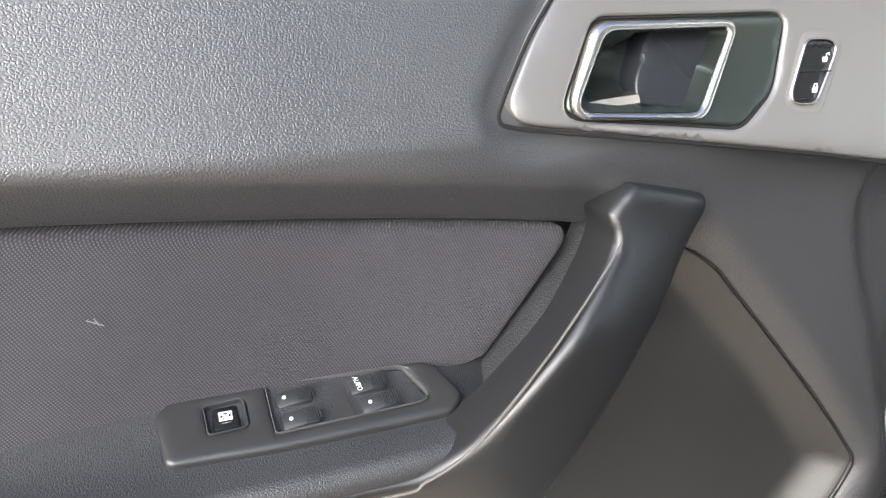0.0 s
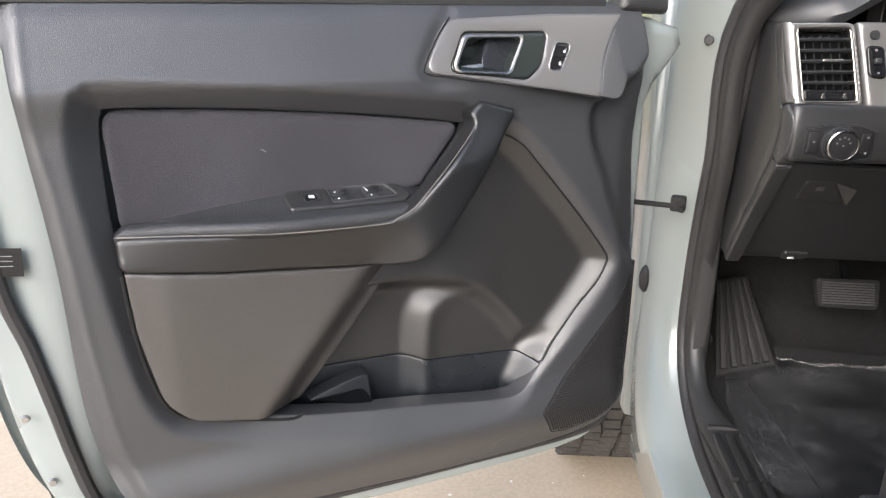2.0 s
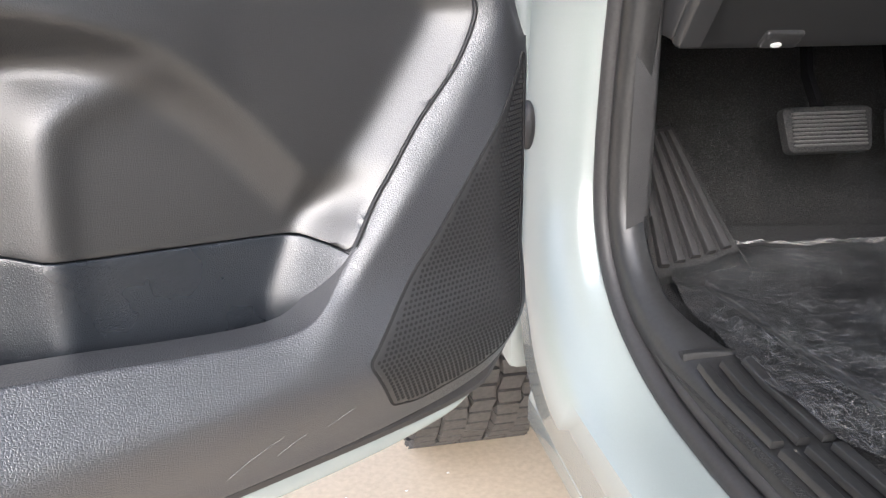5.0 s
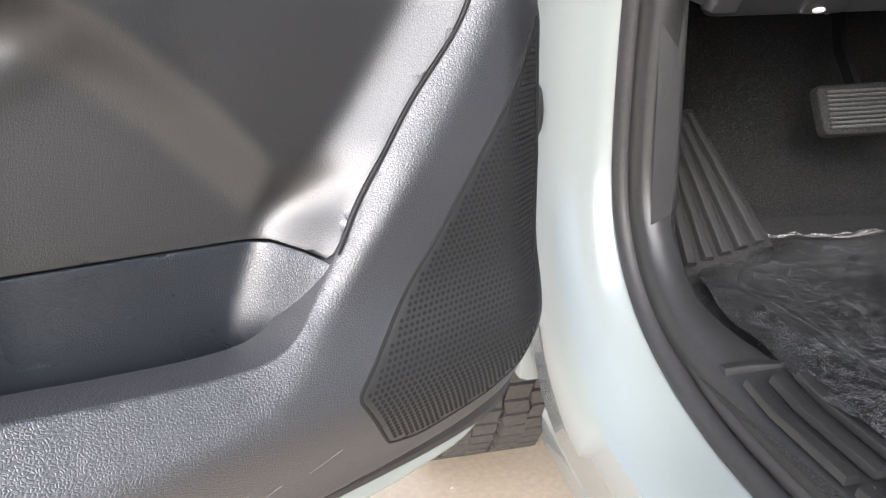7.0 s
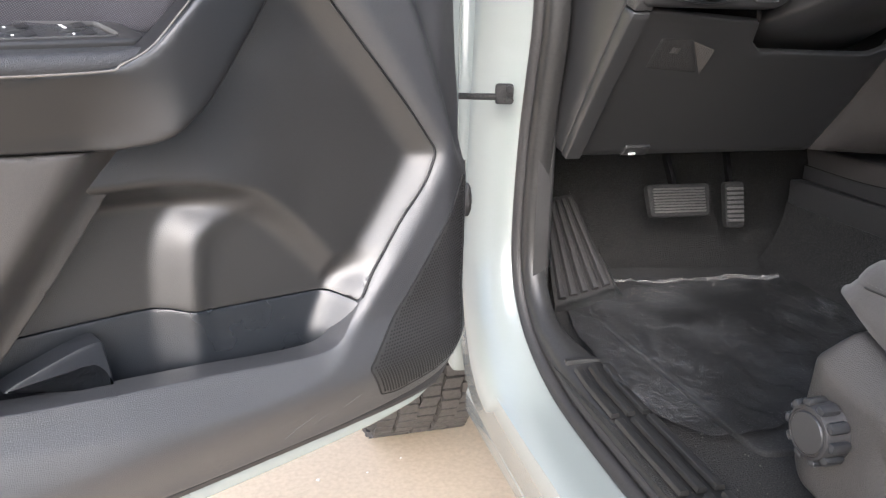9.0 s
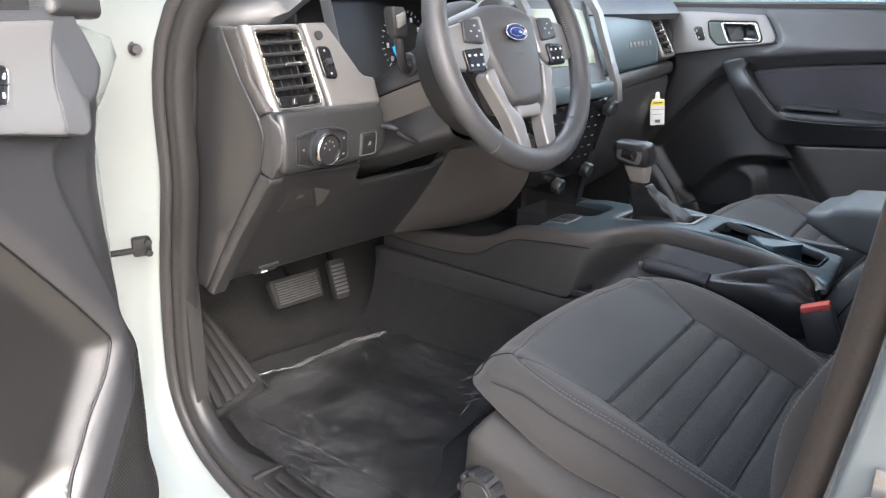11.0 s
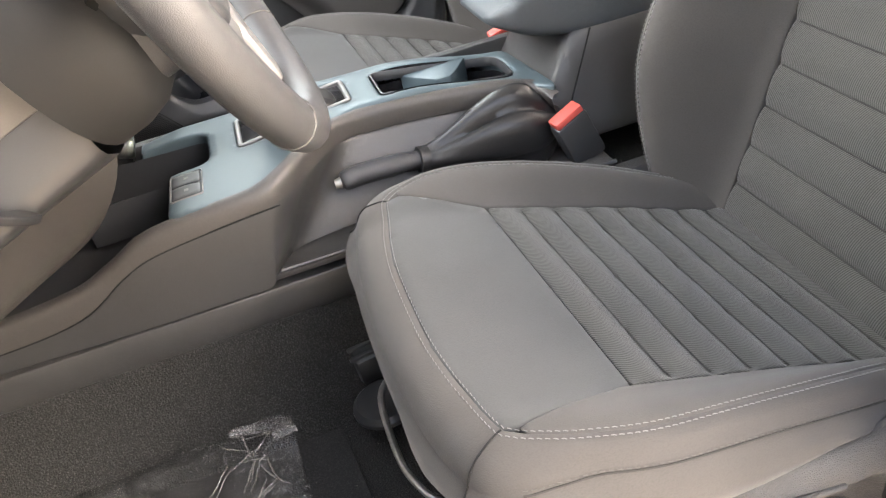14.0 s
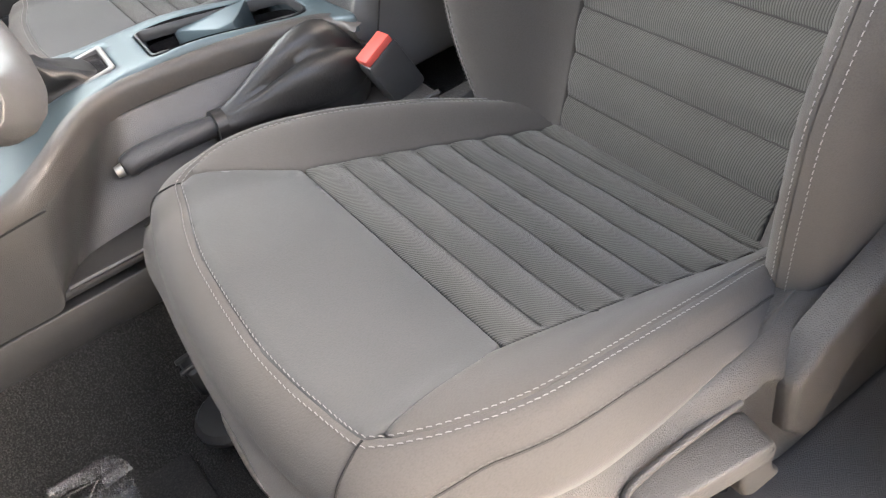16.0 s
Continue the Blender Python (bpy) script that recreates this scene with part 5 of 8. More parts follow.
# ---- dashboard ----
def patch(bl, br, tr, tl, swell=0.0, swell_up=0.0):
    """A face between four corners: its width, its height and f(u, v, h) in metres over it."""
    bl, br, tr, tl = (Vector(p) for p in (bl, br, tr, tl))
    W = ((br - bl).length + (tr - tl).length) / 2
    H = ((tl - bl).length + (tr - br).length) / 2
    n = ((br - bl) + (tr - tl)).cross((tl - bl) + (tr - br)).normalized()

    def f(u, v, h):
        a, b = u / W, v / H
        p = (bl * (1 - a) + br * a) * (1 - b) + (tl * (1 - a) + tr * a) * b
        return p + n * (h + swell * (1 - (2 * a - 1) ** 2) + swell_up * (1 - (2 * b - 1) ** 2))
    return W, H, f


def spot(f, u, v, h=0.0):
    """A frame on a patch: x along u, y along v, z out of the face."""
    o = f(u, v, h)
    x = (f(u + 0.001, v, h) - o).normalized()
    y = (f(u, v + 0.001, h) - o)
    z = x.cross(y).normalized()
    y = z.cross(x)
    m = Matrix((x, y, z)).transposed().to_4x4()
    m.translation = o
    return m


def rect(W, H, r, inset=0.0):
    return arc([(inset, inset), (W - inset, inset), (W - inset, H - inset), (inset, H - inset)], r)


dash = thing("dashboard", "charcoal pickup dashboard with satin silver vent trims", "dashboard")

# end panel beside the pillar
END = arc([(1.045, 1.275), (1.014, 1.215), (0.978, 1.163), (0.9695, 1.142), (0.971, 1.126), (0.982, 1.092), (1.054, 0.997), (1.135, 0.885), (1.20, 0.90), (1.20, 1.275)], [0.01, 0.05, 0.03, 0.03, 0.03, 0.03, 0.1, 0.01, 0.01, 0.01])
part("end_panel", sheet(END, lambda u, v, h: Vector((0.635 - h, u, v)), 0.02, 0.004, 0.02), "plastic", dash, smooth=60)
CORNER = arc([(0.9765, 1.1625), (0.956, 1.171), (0.941, 1.157), (0.9375, 1.139), (0.940, 1.108), (0.9575, 1.0845), (0.980, 1.0915), (0.969, 1.126), (0.9675, 1.142)], [0.001, 0.004, 0.02, 0.03, 0.03, 0.003, 0.001, 0.03, 0.03])
part("corner_piece", sheet(CORNER, lambda u, v, h: Vector((0.634 - h + 0.006 * smooth01(0.955, 0.938, u), u, v)), 0.005, 0.0025, 0.02), "vinyl", dash, "rounded corner piece of the dashboard end", smooth=60)
LOWER = arc([(0.9805, 1.0900), (0.9580, 1.0828), (1.030, 0.996), (1.118, 0.880), (1.1345, 0.885), (1.0535, 0.9965)], 0.002)
part("end_strip", sheet(LOWER, lambda u, v, h: Vector((0.634 - h, u, v)), 0.01, 0.0025, 0.02), "plastic", dash, "lower strip of the dashboard end", smooth=60)
UPPER = arc([(0.976, 1.1645), (0.9565, 1.1725), (0.990, 1.2135), (1.012, 1.275), (1.043, 1.275), (1.0125, 1.215)], [0.001, 0.004, 0.05, 0.004, 0.004, 0.05])
part("upper_strip", sheet(UPPER, lambda u, v, h: Vector((0.6345 - h, u, v)), 0.01, 0.0025, 0.02), "shield", dash, "grey strip of the dashboard end", smooth=60)
# knee panel
W, H, knee = patch((0.648, 1.165, 0.875), (1.07, 1.152, 0.872), (1.06, 1.00, 1.055), (0.645, 0.965, 1.085), 0.0, 0.004)
KNEE = arc([(0, 0), (W, 0), (W, 0.250), (0.385, 0.226), (0.205, 0.218), (0.186, 0.232), (0.178, H), (0.0, H)], [0.02, 0.004, 0.004, 0.02, 0.012, 0.012, 0.004, 0.01])
part("knee_panel", sheet(KNEE, knee, 0.016, 0.003, 0.005), "plastic", dash, smooth=60)
# shelf inside in near-black colours: the shade of the slot is painted, not cast
part("shelf_floor", sheet(arc([(0.80, 1.040), (1.064, 1.040), (1.064, 1.13), (0.80, 1.13)], 0.004), lambda u, v, h: Vector((u, v, 1.016 - 0.10 * (v - 1.01) + h)), 0.03, 0.002, 0.006), "mat", dash)
part("shelf_back", sheet(arc([(0.79, 0.99), (1.075, 0.99), (1.075, 1.16), (0.79, 1.16)], 0.004), lambda u, v, h: Vector((u, 1.125 - h, v)), 0.05, 0.002, 0.006), "hole", dash, "near-black back of the open shelf, its shade put into the colour")
part("shelf_cheek", sheet(arc([(1.022, 1.028), (1.12, 1.028), (1.12, 1.10), (0.985, 1.10), (0.985, 1.075)], 0.003), lambda u, v, h: Vector((0.826 + h, u, v)), 0.03, 0.002, 0.006), "mat", dash)
# flat dark sheet over the panel paints the shade of the pull's hollow
part("pull_recess", sheet(arc([(0.050, 0.182), (0.129, 0.178), (0.095, 0.230), (0.050, 0.229)], 0.003), lambda u, v, h: knee(u, v, h + 0.0004), 0.01, 0.0003, 0.002), "mat", dash, "flat dark patch painted as the shade of the finger pull's hollow")
# wedge in paler plastic, tilted: the lit edge put into colour and shape
pull = part("finger_pull", loft([[knee(*q) for q in row] for row in (((0.097, 0.229, 0.0006), (0.112, 0.2265, 0.003), (0.129, 0.223, 0.0065)), ((0.115, 0.203, 0.0006), (0.122, 0.202, 0.003), (0.130, 0.200, 0.0060)), ((0.1325, 0.177, 0.0006), (0.1330, 0.1765, 0.0008), (0.1335, 0.176, 0.001)))], False), "shield", dash, "bevelled finger pull of the fuse lid, its lit edge in paler colour", smooth=30)
part("pull_mark", prism([(-0.006, -0.005), (0.006, -0.005), (0.006, 0.005), (-0.006, 0.005)], spot(knee, 0.078, 0.213, 0.0005), 0.0004, 0.0001), "shield", pull)
hood = part("bonnet_release", sheet(rect(0.042, 0.022, 0.004), lambda u, v, h: knee(0.092 + u, 0.004 + v, h + 0.005), 0.006, 0.003, 0.010), "plastic", dash, "bonnet release lever")
part("release_mark", lathe([(0, 0.001), (0.0045, 0.001), (0.0045, 0)], 12, spot(knee, 0.108, 0.011, 0.0055) @ Matrix.Diagonal((1.4, 0.7, 1, 1))), "white", hood)

# switch panel under the vent
W, H, swp = patch((0.640, 0.940, 1.090), (0.835, 0.945, 1.088), (0.835, 0.945, 1.168), (0.640, 0.942, 1.172), 0.0, 0.006)
part("switch_panel", sheet(arc([(0, 0), (W, 0.0), (W, H), (0, H)], [0.012, 0.03, 0.02, 0.004]), swp, 0.012, 0.008, 0.05), "plastic", dash, smooth=60)
FACE = arc([(0.019, 0.014), (0.045, 0.007), (0.085, 0.005), (0.113, 0.011), (0.1145, 0.048), (0.090, 0.055), (0.055, 0.056), (0.019, 0.050)], [0.003, 0.05, 0.05, 0.003, 0.003, 0.05, 0.05, 0.003])
KNOB = (0.0655, 0.0305)
head = part("headlamp_switch", sheet(FACE, lambda u, v, h: swp(u, v, h + 0.0015), 0.008, 0.002, 0.004), "switchface", dash, "headlamp switch with a ringed turning knob")
part("switch_rim", ring_band(offset(FACE, -0.0016), offset(FACE, 0.0010), lambda u, v, h: swp(u, v, h + 0.003), 0.0014), "smooth", head)
part("knob", lathe([(0.0, 0.0150), (0.0165, 0.0150), (0.0185, 0.0145)], 36, spot(swp, *KNOB)), "switchface", head, "dark knob face")
part("knob_ring", lathe([(0.0185, 0.0142), (0.0190, 0.0166), (0.0205, 0.0172), (0.0222, 0.0160), (0.0228, 0.0125)], 36, spot(swp, *KNOB)), "knobchrome", head, "satin chrome knob ring")
part("knob_skirt", lathe([(0.0227, 0.0125), (0.0222, 0.0110), (0.0226, 0.004), (0.0250, 0.0035), (0.0255, 0.001)], 36, spot(swp, *KNOB)), "smooth", head)
bm = bmesh.new()
for a, r in ((25, 0.0095), (60, 0.011), (90, 0.0115), (125, 0.011), (-90, 0.0), (160, 0.0095)):
    rbox((0.0024, 0.0024, 0.0004), 0, (r * math.cos(radians(a)), r * math.sin(radians(a)), 0.0153), bm=bm)
for x, y in ((-0.036, 0.002), (0.037, 0.010), (0.037, -0.012)):
    rbox((0.0035, 0.003, 0.0004), 0, (x, y, 0.0047), bm=bm)
for v in bm.verts:
    v.co = spot(swp, *KNOB) @ v.co
part("symbols", bm, "print", head)
for u0, u1 in ((0.0225, 0.0385), (0.0945, 0.1105)):
    part("push_button", sheet(arc([(u0, 0.016), (u1, 0.014), (u1, 0.048), (u0, 0.046)], 0.002), lambda u, v, h: swp(u, v, h + 0.0030), 0.006, 0.0012, 0.002), "switchface", head)
fuel = part("fuel_flap_switch", sheet(rect(0.028, 0.030, 0.003), lambda u, v, h: swp(0.1415 + u, 0.0105 + v, h + 0.003), 0.006, 0.002, 0.005), "switchface", dash, "small square switch")
part("symbol", prism([(-0.003, -0.003), (0.003, -0.003), (0.003, 0.002), (0.0, 0.003)], spot(swp, 0.1555, 0.0265, 0.0034), 0.0004, 0.0001), "print", fuel)
part("switch_edge", ring_band(*(lambda o: (o, offset(o, 0.0018)))(rect(0.0325, 0.0345, 0.004)), lambda u, v, h: swp(0.1392 + u, 0.0082 + v, h + 0.002), 0.0014), "cap", fuel)

# air vents: silver surround, slats, rib, thumb wheel
def air_vent(parent, f, W, H, slats=5):
    out = rect(W, H, [0.006, 0.012, 0.012, 0.006])
    win = arc([(0.009, 0.008), (W - 0.007, 0.008), (W - 0.007, H - 0.007), (0.009, H - 0.007)], 0.007)
    v = part("vent_surround", sheet(out, f, 0.008, 0.005, 0.02, holes=[win]), "silver", parent, "satin silver vent surround", smooth=60)
    part("vent_rim", ring_band(offset(win, -0.0006), offset(win, 0.0024), lambda a, b, h: f(a, b, h - 0.0030), 0.0022), "chrome", v)
    part("vent_duct", sheet(win, lambda a, b, h: f(a, b, h - 0.035), 0.02, 0.0, 0.002), "hole", v)
    bm = bmesh.new()
    n = 10
    loop = resample(win, 0.01)
    for k in range(len(loop)):
        p, q = loop[k], loop[(k + 1) % len(loop)]
        bm.faces.new([bm.verts.new(f(*a)) for a in ((p[0], p[1], 0), (q[0], q[1], 0), (q[0], q[1], -0.036), (p[0], p[1], -0.036))])
    part("vent_throat", bm, "smooth", v)
    y0, y1 = 0.028, H - 0.016
    for k in range(slats):
        y = y0 + (y1 - y0) * (k + 0.5) / slats
        part("slat", sweep([f(0.010, y, -0.008), f(W / 2, y, -0.007), f(W - 0.008, y, -0.008)], [(-0.0012, -0.009), (0.0012, -0.009), (0.0022, 0.006), (0, 0.008), (-0.0022, 0.006)], up=lambda i: f(0, y, 1) - f(0, y, 0)), "smooth", v)
    for k in range(5):
        x = 0.024 + (W - 0.045) * k / 4
        part("vane", sweep([f(x, y0, -0.022), f(x, y1, -0.022)], [(-0.0008, -0.01), (0.0008, -0.01), (0.0008, 0.01), (-0.0008, 0.01)], up=lambda i: f(x, y0, 1) - f(x, y0, 0)), "smooth", v)
    y = y0 + (y1 - y0) * 0.5
    part("vent_tab", rbox((0.03, 0.005, 0.012), 0.002, (0, 0, 0)), "chrome", v).matrix_local = spot(f, W * 0.58, y, -0.002)
    w = part("thumb_wheel", sheet(arc([(0.012, 0.011), (W - 0.010, 0.011), (W - 0.010, 0.025), (0.012, 0.026)], 0.003), lambda a, b, h: f(a, b, h - 0.001), 0.005, 0.002, 0.004), "gloss", v, "gloss black vent control")
    bm = bmesh.new()
    for x in (W * 0.4, W * 0.72):
        prism([(x - 0.003, 0.013), (x + 0.003, 0.013), (x + 0.002, 0.022), (x - 0.001, 0.019)], Matrix(), 0.001, 0.0003, bm)
    for q in bm.verts:
        q.co = f(q.co.x, q.co.y, q.co.z)
    part("vent_mark", bm, "chrome", w)
    return v


VW, VH, vf = patch((0.649, 0.955, 1.165), (0.744, 0.962, 1.166), (0.726, 0.992, 1.280), (0.634, 0.986, 1.279))
air_vent(dash, vf, VW, VH)
rows = []
for i in range(7):
    q = vf(0.002, VH * i / 6, -0.001)
    rows.append([q, q + Vector((-0.004, 0.001, 0)), q + Vector((-0.007, 0.005, 0)), q + Vector((-0.008, 0.011, 0)), q + Vector((-0.002, 0.016, 0))])
part("vent_flange", loft(rows, False), "silver", dash, "satin silver flange of the vent", smooth=60)
W, H, sf = patch((0.746, 0.958, 1.165), (0.838, 0.950, 1.166), (0.838, 0.992, 1.283), (0.728, 0.993, 1.281))
STRIP = arc([(0.0, 0.0), (W, 0.0), (W, 0.040), (W - 0.022, 0.044), (0.066, 0.070), (0.040, H), (0, H)], [0.001, 0.008, 0.006, 0.02, 0.05, 0.004, 0.002])
strip = part("silver_trim", sheet(STRIP, sf, 0.008, 0.006, 0.03), "silver", dash, "satin silver trim beside the vent", smooth=60)
mk = part("mirror_switch", sheet(arc([(0.006, 0.044), (0.031, 0.041), (0.031, 0.088), (0.007, 0.090)], 0.009), lambda u, v, h: sf(u, v, h + 0.003), 0.006, 0.003, 0.004), "gloss", strip, "black mirror adjusting pad")
part("mirror_knob", rbox((0.010, 0.008, 0.006), 0.002), "smooth", mk).matrix_local = spot(sf, 0.019, 0.066, 0.006)
for v in (0.050, 0.082):
    part("symbol", rbox((0.003, 0.003, 0.0005), 0), "print", mk).matrix_local = spot(sf, 0.019, v, 0.0032)
part("dimmer", lathe([(0, 0.003), (0.006, 0.003), (0.007, 0)], 14, spot(sf, 0.020, 0.104, 0.0)), "smooth", strip)

# dash top and the hood over the instruments
top = []
for i in range(45):
    x = 0.632 + 1.428 * i / 44
    hump = smooth01(0.70, 0.82, x) * (1 - smooth01(1.08, 1.2, x))
    edge = 1.035 - 0.02 * hump + 0.07 * smooth01(0.70, 0.632, x)
    top.append([(x, edge, 1.270 + 0.062 * hump), (x, edge - 0.012, 1.285 + 0.06 * hump), (x, edge + 0.01, 1.310 + 0.075 * hump), (x, edge + 0.06, 1.330 + 0.075 * hump), (x, edge + 0.15, 1.335 + 0.05 * hump), (x, 1.35, 1.33), (x, 1.62, 1.28)])
part("dash_top", loft(top, False), "leather", dash, "grained dash top pad", smooth=70)
dv = part("demister_vent", rbox((0.09, 0.028, 0.006), 0.002, (0.70, 1.14, 1.342), (4, 0, 12)), "smooth", dash)
for i in range(9):
    part("vent_bar", rbox((0.004, 0.024, 0.004), 0, (0.665 + i * 0.009, 1.133 + i * 0.0018, 1.347), (4, 0, 12)), "rubber", dv)
W, H, cf = patch((0.82, 1.085, 1.155), (1.13, 1.085, 1.155), (1.13, 1.11, 1.335), (0.82, 1.11, 1.335))
cl = part("gauge_panel", sheet(rect(W, H, 0.03), cf, 0.03, 0.004, 0.01), "gloss", dash, "dark instrument cluster with lit gauges")
bm = bmesh.new()
g = spot(cf, 0.228, 0.085, 0.0015)
for k in range(25):
    a = radians(220 - k * 10.5)
    rbox((0.007 if k % 3 == 0 else 0.004, 0.0014, 0.0004), 0, (0.055 * math.cos(a), 0.055 * math.sin(a), 0), (0, 0, math.degrees(a)), bm=bm)
for k in range(9):
    a = radians(215 - k * 31)
    rbox((0.006, 0.008, 0.0004), 0, (0.044 * math.cos(a), 0.044 * math.sin(a), 0), bm=bm)
for v in bm.verts:
    v.co = g @ v.co
part("gauge_marks", bm, "paleglow", cl)
part("gauge_arc", loft([[g @ Vector((r * math.cos(radians(a)), r * math.sin(radians(a)), 0.0)) for r in (0.010, 0.034)] for a in range(190, 262, 8)], False), "blueglow", cl, "lit blue gauge segment")
bm = bmesh.new()
for k in range(3):
    for j in range(2):
        rbox((0.010, 0.004, 0.0004), 0, (0.04 + 0.016 * j, 0.125 - 0.012 * k, 0.0015), bm=bm)
for k in range(6):
    rbox((0.006, 0.005, 0.0004), 0, (0.04 + 0.012 * k, 0.045, 0.0015), bm=bm)
for v in bm.verts:
    v.co = cf(v.co.x, v.co.y, v.co.z)
part("display_bars", bm, "paleglow", cl)
part("warning_lamp", rbox((0.004, 0.006, 0.0005), 0), "redglow", cl).matrix_local = spot(cf, 0.065, 0.145, 0.0015)
part("cluster_cheek", sheet(arc([(0.972, 1.165), (1.11, 1.165), (1.11, 1.35), (1.04, 1.35), (1.012, 1.25), (0.985, 1.205)], 0.008), lambda u, v, h: Vector((0.818 + h, u, v)), 0.02, 0.004, 0.02), "smooth", dash)
part("cluster_floor", rbox((0.33, 0.13, 0.02), 0.006, (0.975, 1.05, 1.150), (-6, 0, 0)), "smooth", dash)

# column, knee bolster and stalks
wheel_n = Vector((0, -0.936, 0.352))
EDGE_L = spline([(1.0605, 0.9975, 1.0605), (1.063, 1.033, 1.016), (1.066, 1.072, 0.970), (1.069, 1.112, 0.921), (1.0715, 1.150, 0.874)], 4, False)
EDGE_R = spline([(1.188, 0.905, 1.075), (1.190, 0.914, 1.020), (1.192, 0.937, 0.968), (1.194, 0.990, 0.916), (1.197, 1.090, 0.872)], 4, False)
rows = []
for l, r in zip(EDGE_L, EDGE_R):
    l, r = Vector(l), Vector(r)
    row = [l + Vector((0, 0.02, 0.004)), l + Vector((0, 0.002, 0.0005))]
    row += [Vector((l.x + (r.x - l.x) * k / 9, l.y + (r.y - l.y) * (k / 9) ** 0.85, l.z + (r.z - l.z) * (k / 9) ** 0.85)) for k in range(10)]
    rows.append(row + [r + Vector((0.007, 0.003, 0.001)), r + Vector((0.011, 0.011, 0.004)), r + Vector((0.012, 0.14, 0.03))])
rows = [[q + Vector((0, 0.10, 0.02)) for q in rows[0]]] + rows + [[q + Vector((0, 0.10, 0.015)) for q in rows[-1]]]
# same plastic as the knee panel, coloured paler where light falls on it
part("knee_bolster", loft(rows, False), "litconsoleskin", dash, "rounded knee bolster under the column", smooth=50)
col = thing("steering_column", "dark plastic steering column cowl with stalks", "steering column")
C = Vector((0.938, 0.774, 1.249))


def cowl_band(pts, y0, y1, flare=0.012, base=None):
    """One band of the cowl: a section (x from the middle, height) carried down along the column, its front leaning with the wheel."""
    secs = []
    for t in (0.0, 0.03, 0.35, 0.7, 1.0):
        ring = []
        for x, z in pts:
            z0 = z
            front = y0 + (z - 1.117) * 0.25
            y = front + (y1 - front) * t
            if base:
                z = base + (z - base) * (1 - 0.85 * min(1, t * 1.6))
            ring.append(Vector((COLX + x * (1 - 0.04 * (t == 0)) + math.copysign((flare(z0) if callable(flare) else flare) * t, x), y, z - 0.376 * (y - front))))
        secs.append(ring)
    return loft(secs, False)


COLX = 0.942
UP = [(-0.086, 1.2095), (-0.088, 1.240), (-0.082, 1.258), (-0.06, 1.268), (0.06, 1.268), (0.082, 1.258), (0.088, 1.240), (0.086, 1.2095)]
part("upper_cowl", cowl_band(UP, 0.852, 1.10, 0.012, 1.2095), "plastic", col, smooth=35)
for sg in (-1, 1):
    part("side_band", cowl_band([(sg * 0.0845, 1.2085), (sg * 0.0855, 1.207), (sg * 0.069, 1.1735), (sg * 0.067, 1.1725)], 0.850, 1.09), "band", col, "lighter grey band on the cowl", smooth=35)
LOW = [(-0.0675, 1.1715), (-0.0665, 1.160), (-0.0640, 1.142), (-0.0610, 1.131), (-0.0560, 1.125), (-0.034, 1.115), (-0.012, 1.112)]
LOW = LOW + [(-x, z) for x, z in reversed(LOW)]
part("lower_cowl", cowl_band(LOW, 0.853, 1.09, lambda z: 0.012 + 0.050 * smooth01(1.1715, 1.131, z) * smooth01(1.110, 1.124, z)), "plastic", col, smooth=50)
part("column_core", cowl_band([(-0.062, 1.25), (-0.06, 1.16), (0.06, 1.16), (0.062, 1.25)], 0.862, 1.09, 0.0, 1.2), "hole", col)
AX = Matrix((Vector((1, 0, 0)), Vector((0, 0.352, 0.936)), wheel_n)).transposed().to_4x4()
AX.translation = C
part("column_collar", lathe([(0.0, -0.050), (0.066, -0.052), (0.084, -0.060), (0.094, -0.074), (0.0985, -0.092), (0.0985, -0.113), (0.09, -0.116)], 40, AX), "collarskin", col, "dark rounded collar behind the wheel", smooth=60)
for x, y in ((-0.060, -0.032), (-0.072, -0.012)):
    part("collar_screw", lathe([(0, 0.002), (0.004, 0.002), (0.005, 0)], 10, AX @ Matrix.Translation((x, y, -0.056)) @ Euler((radians(20), radians(-50), 0)).to_matrix().to_4x4()), "hole", col)
part("stalk_boot", lathe([(0.008, 0.004), (0.012, 0.006), (0.016, 0.004), (0.019, -0.004)], 18, pose(0.856, 0.914, 1.222, 0, -85, 0) @ Matrix.Diagonal((1.0, 1.25, 1, 1))), "smooth", col, "rubber stalk boot")
part("stalk", sweep(spline([(0.866, 0.918, 1.218), (0.846, 0.908, 1.216), (0.822, 0.894, 1.226), (0.806, 0.884, 1.246), (0.796, 0.879, 1.266)], 5, False), circle(0.0065, 8)), "smooth", col)
shd = part("stalk_head", loft([[(a * s + x, b * s + y, z) for a, b in arc([(-0.013, -0.010), (0.013, -0.010), (0.013, 0.010), (-0.013, 0.010)], 0.005)] for s, x, y, z in ((0.6, 0.797, 0.879, 1.262), (0.9, 0.795, 0.878, 1.267), (1.0, 0.789, 0.875, 1.282), (1.0, 0.783, 0.872, 1.296), (0.8, 0.781, 0.871, 1.302))]), "smooth", col, "indicator stalk head", smooth=50)
part("stalk_tip", rbox((0.016, 0.004, 0.018), 0.002, (0.785, 0.863, 1.286), (12, -22, 0)), "pale", shd)
tl = part("tilt_lever", sweep(spline([(0.822, 0.952, 1.136), (0.833, 0.927, 1.134), (0.842, 0.920, 1.129)], 5, False), circle(0.0048, 10)), "switchface", col, "column adjusting lever", smooth=60)
